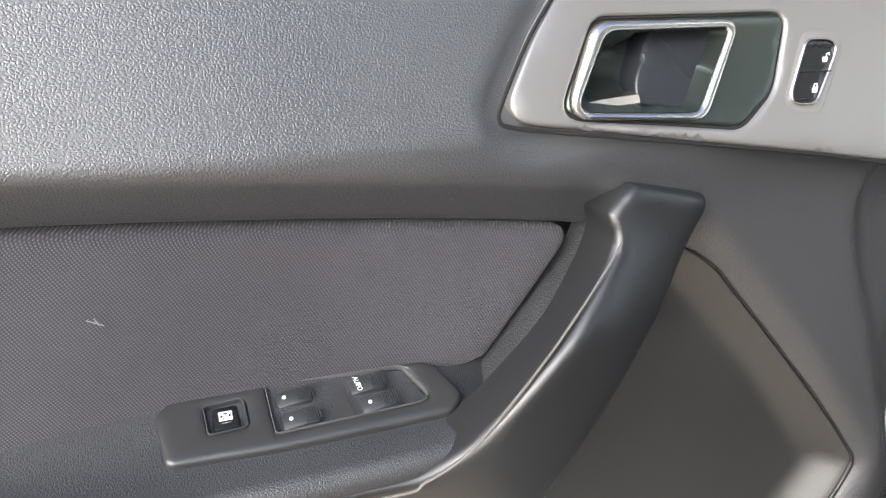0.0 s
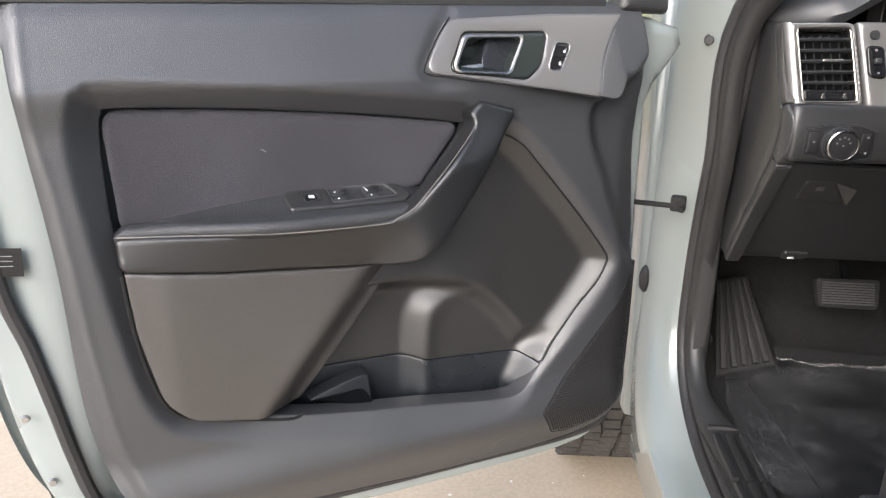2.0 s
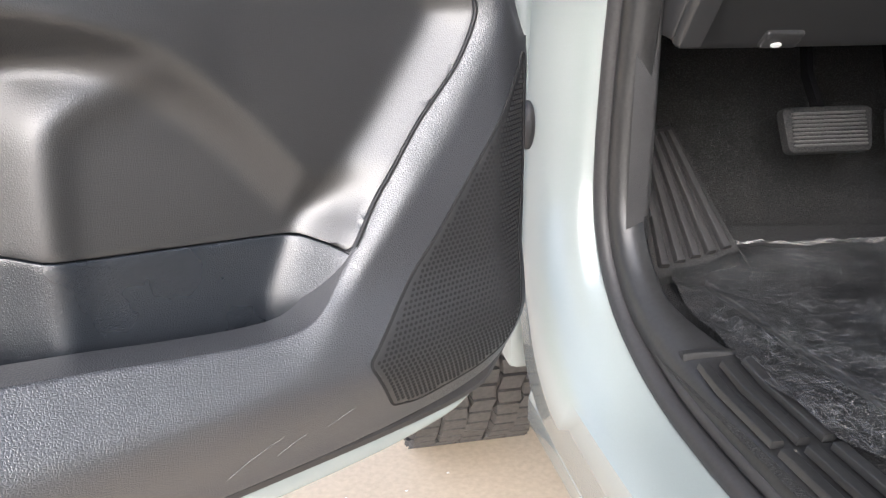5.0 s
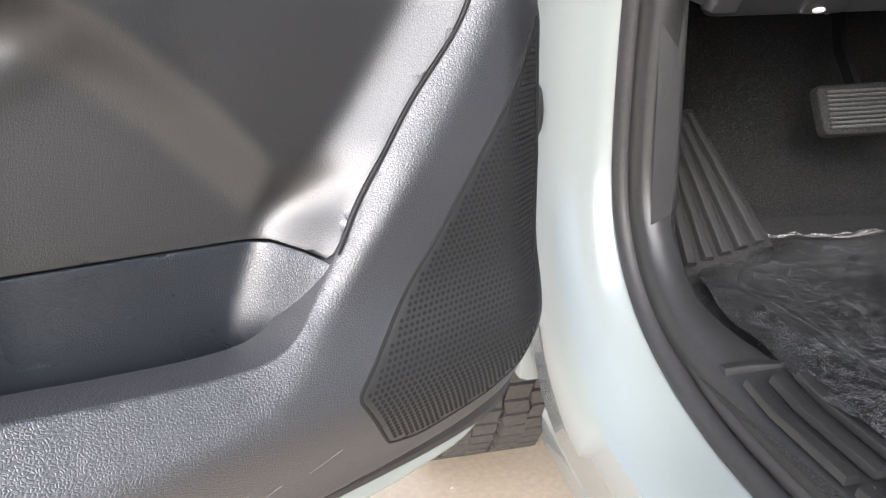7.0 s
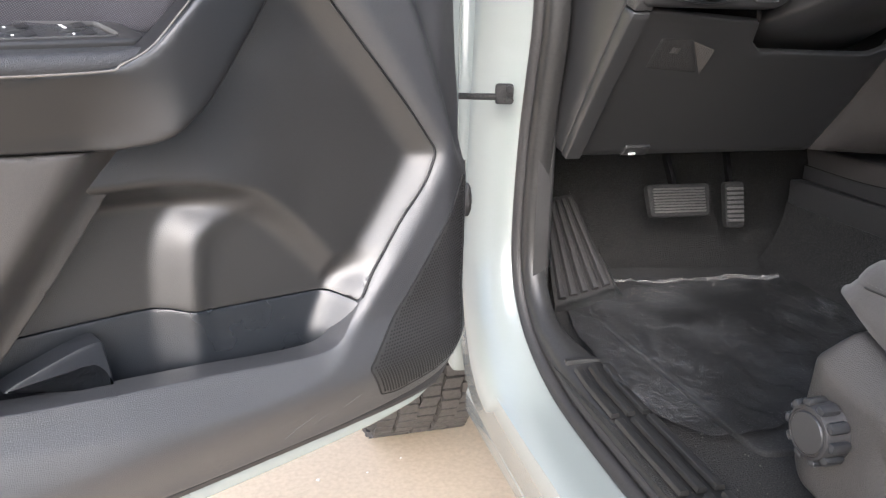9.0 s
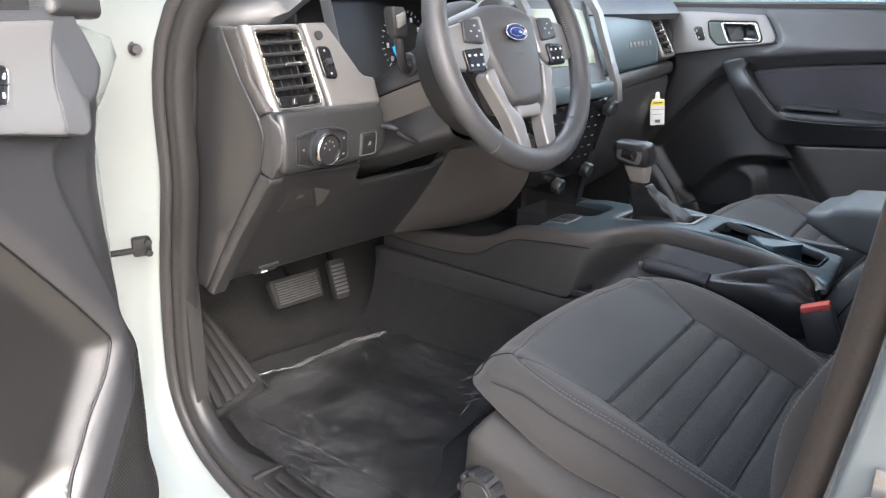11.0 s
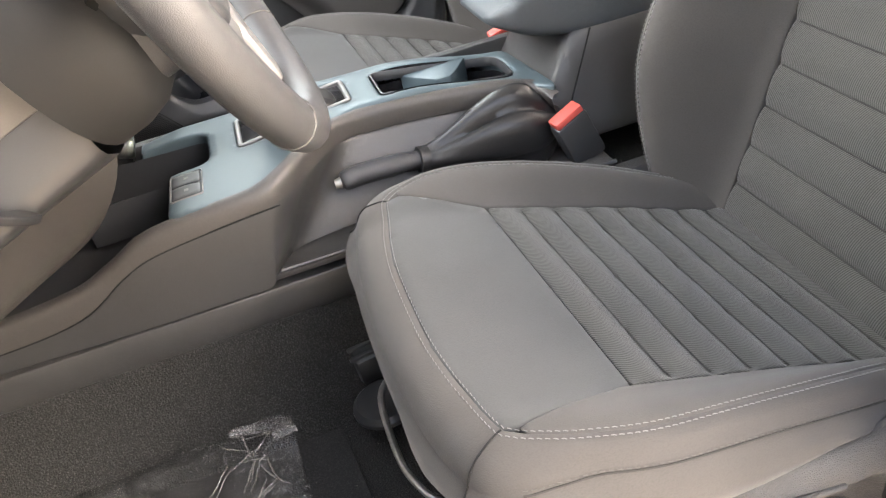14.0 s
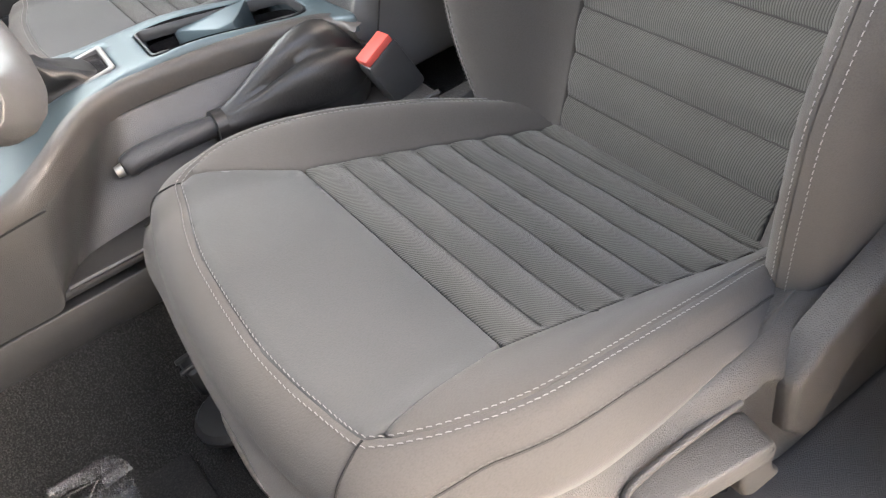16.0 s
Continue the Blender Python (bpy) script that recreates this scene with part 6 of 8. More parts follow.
part("paddle", sweep(spline([(0.837, 0.921, 1.130), (0.848, 0.914, 1.121), (0.858, 0.910, 1.114), (0.866, 0.908, 1.110)], 5, False), arc([(-0.0075, -0.003), (0.0075, -0.003), (0.0075, 0.003), (-0.0075, 0.003)], 0.0015, 3), up=(0.35, -0.55, 0.75)), "switchface", tl, smooth=50)

# steering wheel
wheel = thing("steering_wheel", "dark leather steering wheel with silver spokes", "steering wheel")
wx, wy = Vector((1, 0, 0)), Vector((0, 0.352, 0.936))
WM = Matrix((wx, wy, wheel_n)).transposed().to_4x4()
WM.translation = C + Vector((-0.005, 0.012, 0.0))
wheel.matrix_world = WM
R, RZ = 0.1630, 0.003
path = [(R * math.cos(2 * math.pi * i / 72), R * 0.985 * math.sin(2 * math.pi * i / 72), RZ) for i in range(72)]
rim = part("rim", sweep(path, circle(0.0165, 14, 0.0155), up=(0, 0, 1), closed=True), "wheelskin", wheel, "smooth dark leather rim", smooth=80)
for a in (-130, -50, 130, 50):
    ca = radians(a)
    ring = [(R * math.cos(ca) + 0.0168 * math.cos(k * 0.4488) * math.cos(ca), R * 0.985 * math.sin(ca) + 0.0168 * math.cos(k * 0.4488) * math.sin(ca), RZ + 0.0158 * math.sin(k * 0.4488)) for k in range(14)]
    part("rim_seam", sweep(ring, circle(0.0006, 5), up=(math.cos(ca), math.sin(ca), 0), closed=True), "darkthread", rim)
lace = bmesh.new()
for i in range(-26, 27):
    a = radians(i * 1.55)
    for s in (-1, 1):
        p = Vector(((R - 0.0155) * math.cos(a), (R - 0.0155) * math.sin(a), RZ + s * 0.003))
        q = Vector(((R - 0.0165) * math.cos(a + 0.012), (R - 0.0165) * math.sin(a + 0.012), RZ))
        sweep([p, q], circle(0.0007, 4), bm=lace)
part("rim_lacing", lace, "thread", rim, "pale hand-laced stitching")
HUB = spline([(-0.062, 0.058), (0.0, 0.068), (0.062, 0.058), (0.070, 0.02), (0.052, -0.045), (0.034, -0.078), (0.0, -0.084), (-0.034, -0.078), (-0.052, -0.045), (-0.070, 0.02)], 5)
hub = part("airbag_cover", sheet(HUB, lambda u, v, h: Vector((u, v, -0.002 + 0.010 * (1 - (u / 0.08) ** 2) - 0.012 * smooth01(0.03, 0.07, v) + h * 1.5)), 0.008, 0.012, 0.03), "wheelskin", wheel, "dark grained airbag cover", smooth=60)
hm = pose(0.0, 0.018, 0.0105, -6, 0, 0)
part("badge", lathe([(0, 0.002), (0.022, 0.0018), (0.0245, 0.0)], 28, hm @ Matrix.Diagonal((1.0, 0.48, 1, 1))), "badge", hub, "oval blue badge with a bright rim")
part("badge_rim", sweep([hm @ Vector((0.024 * math.cos(a * 0.2244), 0.0118 * math.sin(a * 0.2244), 0.0012)) for a in range(28)], circle(0.0012, 6), up=tuple(hm.to_3x3() @ Vector((0, 0, 1))), closed=True), "chrome", hub)
part("badge_mark", sweep([hm @ Vector((0.016 * math.cos(a * 0.2618), 0.0062 * math.sin(a * 0.2618), 0.0021)) for a in range(24)], circle(0.0006, 5), up=tuple(hm.to_3x3() @ Vector((0, 0, 1))), closed=True), "silver", hub)
part("airbag_mark", rbox((0.014, 0.0025, 0.0004), 0, (0.0, -0.012, 0.0088)), "smooth", hub)
back = part("hub_base", lathe([(0.0, -0.06), (0.058, -0.06), (0.075, -0.03), (0.075, -0.012), (0.05, 0.0)], 28), "smooth", wheel)
for s in (-1, 1):
    A = arc([(s * 0.060, 0.046), (s * 0.142, 0.030), (s * 0.147, -0.022), (s * 0.085, -0.030), (s * 0.060, -0.010)], [0.004, 0.006, 0.006, 0.02, 0.004])
    sp = part("spoke", sheet(A, lambda u, v, h: Vector((u, v, 0.002 + h)), 0.010, 0.004, 0.004), "silver", wheel, "satin silver spoke", smooth=60)
    part("button_pad", sheet(arc([(s * 0.070, 0.006), (s * 0.112, 0.010), (s * 0.106, 0.040), (s * 0.072, 0.040)], 0.005), lambda u, v, h: Vector((u, v, 0.006 + h)), 0.006, 0.002, 0.005), "smooth", sp, "dark cruise buttons")
    pad = part("button_pad", sheet(arc([(s * 0.080, -0.030), (s * 0.118, -0.030), (s * 0.120, 0.000), (s * 0.078, 0.002)], 0.005), lambda u, v, h: Vector((u, v, 0.006 + h)), 0.006, 0.002, 0.005), "gloss", sp, "black button block")
    for kx in range(3):
        for ky in range(2):
            part("button_mark", rbox((0.005, 0.003, 0.0004), 0, (s * (0.086 + kx * 0.0125), -0.008 - ky * 0.013, 0.0062)), "paleglow", pad)
    for kx, ky in ((0.088, 0.03), (0.088, 0.016), (0.098, 0.023), (0.08, 0.023)):
        part("button_mark", rbox((0.004, 0.0025, 0.0004), 0, (s * kx, ky, 0.0083)), "paleglow", sp)
    LEG = arc([(s * 0.060, -0.025), (s * 0.085, -0.032), (s * 0.054, -0.098), (s * 0.044, -0.143), (s * 0.020, -0.147), (s * 0.022, -0.10), (s * 0.045, -0.075)], [0.004, 0.012, 0.1, 0.01, 0.006, 0.02, 0.03])
    part("lower_spoke", sheet(LEG, lambda u, v, h: Vector((u, v, 0.003 + h)), 0.008, 0.004, 0.016), "silver", wheel, "satin silver lower spoke", smooth=60)
part("spoke_bridge", sheet(arc([(-0.03, -0.080), (0.03, -0.080), (0.026, -0.098), (-0.026, -0.098)], 0.006), lambda u, v, h: Vector((u, v, 0.001 + h)), 0.008, 0.003, 0.01), "silver", wheel)

# centre stack
stack = thing("centre_stack", "dark centre stack with screen, radio buttons and knobs", "centre stack")
W, H, cs = patch((1.20, 0.945, 0.965), (1.468, 0.945, 0.965), (1.468, 0.898, 1.125), (1.20, 0.898, 1.125))
part("radio_panel", sheet(rect(W, H, 0.012), cs, 0.02, 0.005, 0.08), "gloss", stack, "gloss black radio panel", smooth=60)
bm = bmesh.new()
for r in range(5):
    for k in range(8):
        rbox((0.009, 0.0022, 0.0006), 0, (0.03 + k * 0.028, 0.045 + r * 0.022, 0.0006), bm=bm)
for v in bm.verts:
    v.co = cs(v.co.x, v.co.y, v.co.z)
part("button_marks", bm, "print", stack)
for u, v, r in ((0.245, 0.150, 0.017), (0.235, 0.012, 0.016), (0.130, -0.005, 0.015)):
    k = part("control_knob", lathe([(0, 0.018), (r * 0.85, 0.018), (r, 0.015), (r, 0.0)], 20, spot(cs, u, v, 0.002)), "smooth", stack, "ribbed control knob")
    part("knob_ring", lathe([(r * 0.9, 0.0185), (r * 1.05, 0.015), (r * 1.05, 0.011)], 20, spot(cs, u, v, 0.002)), "darkchrome", k)
W, H, sc = patch((1.20, 0.895, 1.135), (1.450, 0.895, 1.135), (1.450, 0.968, 1.315), (1.20, 0.968, 1.315))
scr = part("screen_housing", sheet(rect(W, H, 0.01), sc, 0.02, 0.005, 0.08), "smooth", stack, smooth=60)
part("screen", sheet(rect(0.19, 0.11, 0.004), lambda u, v, h: sc(0.03 + u, 0.065 + v, h + 0.003), 0.02, 0.001, 0.003), "screen", scr, "lit map screen")
part("screen_ledge", rbox((0.24, 0.018, 0.030), 0.006, (1.325, 0.894, 1.146), (-12, 0, 0)), "satin", stack, "grey satin ledge below the screen")
for s, x in ((1, 1.462), (-1, 1.205)):
    part("silver_rail", sweep([(x, 0.886, 1.118), (x, 0.890, 1.15), (x, 0.945, 1.29), (x, 0.985, 1.345)], [(-0.012, -0.006), (0.012, -0.006), (0.010, 0.006), (-0.010, 0.006)], up=(0, -1, 0.4)), "silver", stack, "satin silver rail beside the screen")

# passenger side of the dashboard
W, H, pd = patch((1.485, 0.985, 1.150), (1.925, 1.010, 1.165), (1.925, 1.055, 1.290), (1.485, 1.030, 1.290), 0.006, 0.008)
pp = part("passenger_panel", sheet(rect(W, H, 0.008), pd, 0.02, 0.008, 0.03), "satin", dash, "grey satin panel with raised letters", smooth=70)
for k in range(6):
    part("raised_bar", rbox((0.014, 0.012, 0.002), 0.0006), "silver", pp).matrix_local = spot(pd, 0.255 + k * 0.025, 0.055, 0.001)
W, H, ld = patch((1.485, 0.965, 1.110), (2.03, 1.02, 1.130), (2.03, 1.02, 1.165), (1.485, 0.975, 1.150), 0.0, 0.006)
part("passenger_ledge", sheet(rect(W, H, 0.01), ld, 0.02, 0.008, 0.04), "vinyl", dash, smooth=70)
W, H, gb = patch((1.485, 1.06, 0.86), (2.02, 1.10, 0.88), (2.02, 1.02, 1.128), (1.485, 0.975, 1.110), 0.0, 0.02)
part("glovebox", sheet(rect(W, H, 0.01), gb, 0.03, 0.008, 0.05), "plastic", dash, "dark glovebox lid", smooth=70)
PW, PH, pv = patch((1.930, 1.000, 1.178), (2.005, 1.000, 1.180), (2.005, 1.065, 1.292), (1.930, 1.060, 1.292))
air_vent(dash, pv, PW, PH, 4)
part("near_cheek", sheet(arc([(0.90, 1.13), (1.10, 1.13), (1.10, 0.80), (0.98, 0.80), (0.945, 0.96)], 0.01), lambda u, v, h: Vector((1.470 + h, u, v)), 0.03, 0.003, 0.02), "plastic", stack)
bulk = thing("firewall", "dark firewall behind the dashboard", "firewall", kind="structure")
part("bulkhead", rbox((1.55, 0.05, 0.75), 0.01, (1.333, 1.60, 0.98)), "vinyl", bulk)
tag = thing("hang_tag", "white and yellow card tag hanging below the glovebox", "tag", Matrix.Translation((1.93, 1.005, 1.045)) @ Euler((radians(82), 0, radians(-30))).to_matrix().to_4x4())
part("card", prism(arc([(-0.022, -0.04), (0.022, -0.04), (0.022, 0.025), (0.008, 0.028), (0.005, 0.045), (-0.005, 0.045), (-0.008, 0.028), (-0.022, 0.025)], 0.002), Matrix(), 0.0008, 0.0002), "paper", tag)
part("stripe", rbox((0.043, 0.013, 0.0006), 0, (0, 0.017, 0.001)), "yellow", tag)
part("print_line", rbox((0.03, 0.002, 0.0003), 0, (0, 0.017, 0.0014)), "gloss", tag)
for k in range(2):
    part("print_line", rbox((0.034, 0.0008, 0.0003), 0, (0, 0.0 - 0.012 * k, 0.001)), "gloss", tag)
part("print_block", rbox((0.016, 0.008, 0.0003), 0, (0.0, -0.03, 0.001)), "pale", tag)

# pedals
def pedal(name, label, at, w, h, tilt, turn, grooves):
    t = thing(name, label, "pedal", pose(*at, 90 - tilt, 0, turn))
    part("pad", prism(arc([(-w * 0.455, -h / 2), (w * 0.455, -h / 2), (w / 2, h / 2), (-w / 2, h / 2)], 0.010), Matrix.Translation((0, 0, -0.007)), 0.014, 0.003), "mat", t)
    for k in range(grooves):
        part("ridge", rbox((w * 0.80, h * 0.46 / grooves, 0.004), 0.001, (0, -h * 0.39 + h * 0.78 * (k + 0.5) / grooves, 0.008)), "pedalrib", t)
    return t


b = pedal("brake_pedal", "wide worn black brake pedal with ridges", (0.932, 1.285, 0.762), 0.122, 0.058, 22, -4, 9)
part("arm", sweep([(0, 0.02, -0.01), (0.0, 0.08, -0.03), (0.01, 0.26, -0.03)], [(-0.008, -0.004), (0.008, -0.004), (0.008, 0.004), (-0.008, 0.004)], up=(1, 0, 0)), "gloss", b)
a = pedal("accelerator_pedal", "narrow black accelerator pedal with ridges", (1.062, 1.305, 0.742), 0.040, 0.085, 18, -6, 8)
part("arm", sweep([(0, 0.03, -0.01), (0.0, 0.10, -0.02), (0.0, 0.20, -0.03)], [(-0.006, -0.004), (0.006, -0.004), (0.006, 0.004), (-0.006, 0.004)], up=(1, 0, 0)), "gloss", a)
u = thing("under_dash_wiring", "steel column joint and wiring under the dashboard", "wiring")
part("joint", lathe([(0, 0.03), (0.012, 0.03), (0.015, 0.0), (0.01, -0.03)], 12, pose(0.88, 1.28, 0.895, 40, 20, 0)), "steel", u)
part("cable", sweep(spline([(0.98, 1.22, 0.875), (1.03, 1.26, 0.885), (1.08, 1.30, 0.88), (1.12, 1.34, 0.86)], 5, False), circle(0.005, 6)), "steel", u)
part("box", rbox((0.09, 0.06, 0.06), 0.01, (0.80, 1.30, 0.90)), "gloss", u)

# ---- centre console ----
con = thing("centre_console", "dark moulded centre console with satin top", "console")
GROOVE = [(1.30, 0.812), (1.146, 0.811), (1.039, 0.824), (0.974, 0.860), (0.933, 0.876), (0.86, 0.885), (0.78, 0.891)]
TOPLINE = [(1.188 + 0.012 * smooth01(0.9, 1.3, y), y, z) for y, z in GROOVE[:-1]] + [(1.191, 0.805, 0.889), (1.198, 0.780, 0.891), (1.216, 0.751, 0.896), (1.253, 0.718, 0.900), (1.283, 0.690, 0.898), (1.297, 0.649, 0.895), (1.295, 0.54, 0.887), (1.280, 0.44, 0.873), (1.250, 0.40, 0.862)]
LOWLINE = [(1.188 + 0.012 * smooth01(0.9, 1.3, y), max(y, 0.84), 0.7865) for y, z in GROOVE[:-1]] + [(1.188, 0.825, 0.787), (1.190, 0.813, 0.7975), (1.204, 0.803, 0.802), (1.221, 0.790, 0.803), (1.234, 0.768, 0.803), (1.243, 0.71, 0.803), (1.256, 0.58, 0.803), (1.268, 0.46, 0.803), (1.275, 0.39, 0.803)]
hi, lo = spline(TOPLINE, 8, False), spline(LOWLINE, 8, False)
rows = []
for p, q in zip(hi, lo):
    p, q = Vector(p), Vector(q)
    rows.append([p + Vector((0.008, 0, 0.001)), p + Vector((0.001, 0, 0))] + [p.lerp(q, t) for t in (0.04, 0.2, 0.4, 0.6, 0.8, 1.0)] + [q + Vector((0.012, 0, -0.002))])
part("side_panel", loft(rows, False), "vinyl", con, "dark moulded console side", smooth=60)
RIM = spline([(1.207, 1.30, 0.846), (1.202, 1.156, 0.848), (1.20, 1.039, 0.859), (1.20, 0.986, 0.878), (1.20, 0.934, 0.903), (1.20, 0.856, 0.911), (1.203, 0.80, 0.915), (1.222, 0.757, 0.926), (1.258, 0.725, 0.930), (1.290, 0.695, 0.928), (1.305, 0.65, 0.925), (1.303, 0.54, 0.917), (1.288, 0.435, 0.903), (1.250, 0.408, 0.890)], 6, False)
rows = []
for i, q in enumerate(RIM):
    a, b = Vector(RIM[max(i - 1, 0)]), Vector(RIM[min(i + 1, len(RIM) - 1)])
    n = Vector((a.y - b.y, b.x - a.x, 0)).normalized()
    n = n if n.x < 0 else -n
    k = min(range(len(hi)), key=lambda k: abs(hi[k][1] - q[1]))
    k = max(1, min(len(hi) - 2, k if hi[k][1] >= q[1] else k - 1))
    t = max(0.0, min(1.0, (hi[k][1] - q[1]) / max(1e-6, hi[k][1] - hi[k + 1][1])))
    low = Vector(hi[k]).lerp(Vector(hi[k + 1]), t) + n * 0.0006 + Vector((0, 0, 0.0006))
    q = Vector(q)
    rows.append([q - n * 0.006, q + n * 0.004, q + n * 0.0085 + Vector((0, 0, -0.004)), q.lerp(low, 0.35) + n * 0.0065, q.lerp(low, 0.7) + n * 0.0035, low, low - n * 0.008])
part("rim_band", loft(rows, False), "litconsoleskin", con, "grained rim of the console", smooth=70)
part("lower_strip", sheet(arc([(1.32, 0.735), (1.32, 0.783), (0.30, 0.783), (0.30, 0.735)], 0.003), lambda u, v, h: Vector((1.189 - h, u, v)), 0.03, 0.003, 0.02), "vinyl", con)
part("tunnel_carpet", loft([[(1.21, y, 0.752), (1.192, y, 0.748), (1.186, y, 0.70), (1.172, y, 0.66), (1.150, y, 0.628), (1.12, y, 0.610), (1.07, y, 0.600)] for y in (0.2, 0.5, 0.8, 1.1, 1.32)], False), "carpet", con, smooth=80)
part("tunnel_body", rbox((0.26, 1.2, 0.14), 0.02, (1.345, 0.70, 0.67)), "carpet", con)
part("tunnel_far", rbox((0.02, 1.0, 0.28), 0.006, (1.475, 0.80, 0.76)), "vinyl", con)
TOP = arc([(1.198, 0.905), (1.316, 0.903), (1.318, 0.851), (1.416, 0.851), (1.424, 0.945), (1.46, 0.945), (1.462, 0.75), (1.435, 0.68), (1.420, 0.415), (1.245, 0.400), (1.290, 0.440), (1.306, 0.54), (1.307, 0.655), (1.288, 0.70), (1.258, 0.729), (1.222, 0.760), (1.200, 0.805)], [0.02, 0.006, 0.022, 0.022, 0.004, 0.004, 0.05, 0.05, 0.02, 0.01, 0.03, 0.04, 0.04, 0.03, 0.03, 0.03, 0.04])


def top_z(u, v):
    return 0.911 + 0.017 * smooth01(0.80, 0.70, v) - 0.028 * smooth01(0.60, 0.41, v) - 0.008 * smooth01(0.88, 0.95, v)


CUPS = arc([(1.317, 0.434), (1.319, 0.618), (1.402, 0.618), (1.402, 0.434)], [0.022, 0.010, 0.010, 0.022])
GATE = arc([(1.335, 0.655), (1.335, 0.812), (1.425, 0.812), (1.412, 0.655)], 0.008)
TRAY = arc([(1.310, 1.02), (1.318, 0.851), (1.416, 0.851), (1.426, 1.02)], [0.002, 0.022, 0.022, 0.002])
tp = lambda u, v, h: Vector((u, v, top_z(u, v) + h))
part("top_panel", sheet(TOP, tp, 0.010, 0.005, 0.015, holes=[CUPS, GATE]), "satin", con, "grey satin console top", smooth=60)
cup = part("cup_holder", ring_band(CUPS, offset(CUPS, 0.003), tp, 0.001), "smooth", con, "double cup holder")


def walls(loop, f, depth, mat, name, parent):
    lp = resample(loop, 0.008)
    bm = loft([[f(p[0], p[1], -h) for p in lp] for h in (0.0, depth * 0.5, depth)], True, False)
    part(name, bm, mat, parent)
    part(name + "_floor", sheet(loop, lambda u, v, h: f(u, v, h - depth), 0.02, 0.0, 0.001), mat, parent)


walls(CUPS, tp, 0.06, "gloss", "well", cup)
part("cup_divider", prism(arc([(1.403, 0.478), (1.366, 0.503), (1.352, 0.515), (1.352, 0.535), (1.366, 0.547), (1.403, 0.576)], [0.002, 0.012, 0.008, 0.008, 0.012, 0.002]), pose(0, 0, 0.880), 0.033, 0.003), "satin", cup, "satin tongue between the cups")
part("cup_spring", rbox((0.010, 0.012, 0.02), 0.003, (1.34, 0.56, 0.90)), "pale", cup)
walls(TRAY, lambda u, v, h: Vector((u, v, 0.897 + h)), 0.05, "smooth", "tray", con)
part("front_wall", rbox((0.118, 0.006, 0.065), 0.002, (1.257, 0.897, 0.866)), "smooth", con)
gate = part("shift_gate", ring_band(GATE, offset(GATE, 0.006), tp, 0.0015), "silver", con, "satin silver shift surround")
part("gate_floor", sheet(offset(GATE, 0.006), lambda u, v, h: tp(u, v, h - 0.004), 0.02, 0.001, 0.004), "gloss", gate)
sw2 = thing("console_switches", "pair of dark square console switches", "switch")
for k in range(2):
    part("button", sheet(rect(0.030, 0.036, 0.003), lambda u, v, h, k=k: tp(1.2395 + u, 0.8625 + v, 0.002 + h) + Vector((0.0315 * k, 0, 0)), 0.006, 0.002, 0.004), "smooth", sw2)
    part("symbol", rbox((0.006, 0.005, 0.0004), 0, (1.2545 + 0.0315 * k, 0.880, top_z(1.255, 0.88) + 0.0024)), "pale", sw2)
part("button_rim", ring_band(*(lambda o: (o, offset(o, 0.002)))(arc([(1.237, 0.860), (1.237, 0.901), (1.304, 0.901), (1.304, 0.860)], 0.004)), tp, 0.0015), "pale", sw2)
soc = thing("power_socket", "small socket cover with pale mark", "socket")
part("cover", rbox((0.03, 0.012, 0.022), 0.003, (1.205, 0.965, 0.862), (20, 0, -10)), "smooth", soc)
part("mark", rbox((0.016, 0.001, 0.008), 0, (1.203, 0.9575, 0.862), (20, 0, -10)), "white", soc)

part("groove", sweep([(1.1876 + 0.012 * smooth01(0.9, 1.3, y), y, z + 0.001) for y, z in spline(GROOVE, 6, False)], circle(0.0012, 6), up=(1, 0, 0)), "hole", con)

# inner wall behind the handbrake
part("well_floor", rbox((0.10, 0.46, 0.01), 0.003, (1.24, 0.59, 0.797)), "vinyl", con)
part("well_lip", sweep([(1.190, 0.36, 0.803), (1.190, 0.70, 0.804), (1.190, 0.805, 0.805)], circle(0.003, 6)), "vinyl", con)
part("front_tray", rbox((0.24, 0.32, 0.01), 0.003, (1.33, 1.10, 0.835)), "smooth", con)

# shift lever
sh = thing("gear_lever", "black gear lever with a chrome neck and leather boot", "gear lever", pose(1.372, 0.735, 0.925))
secs = []
for i, (s, x, y, z) in enumerate(((1.0, 0, -0.004, -0.012), (0.96, 0, -0.004, 0.000), (0.90, -0.002, 0.000, 0.007), (0.84, -0.006, 0.004, 0.012), (0.74, -0.012, 0.012, 0.022), (0.66, -0.016, 0.018, 0.030), (0.62, -0.018, 0.021, 0.036), (0.50, -0.024, 0.026, 0.046), (0.44, -0.027, 0.029, 0.053), (0.40, -0.029, 0.031, 0.060))):
    ring = arc([(-0.034, -0.058), (0.034, -0.058), (0.034, 0.05), (-0.034, 0.05)], 0.02)
    secs.append([(a * s * (1 + 0.05 * math.sin(7 * k + i * 2.3)) + x, b * s * (1 + 0.05 * math.sin(5 * k + i * 1.7)) + y, z + 0.002 * math.sin(3 * k + i)) for k, (a, b) in enumerate(ring)])
part("boot", loft(secs), "boot", sh, "folded leather boot", smooth=80)
LV2 = lambda z: Vector((-0.029 - (z - 0.06) * 0.22, 0.031 + (z - 0.06) * 0.12, z))
part("neck", loft([[LV2(z) + Vector((a * s, b * s, 0)) for a, b in arc([(-0.013, -0.017), (0.013, -0.017), (0.013, 0.017), (-0.013, 0.017)], 0.006)] for s, z in ((1.0, 0.055), (1.0, 0.064), (0.86, 0.066), (0.9, 0.07))]), "gloss", sh, smooth=50)
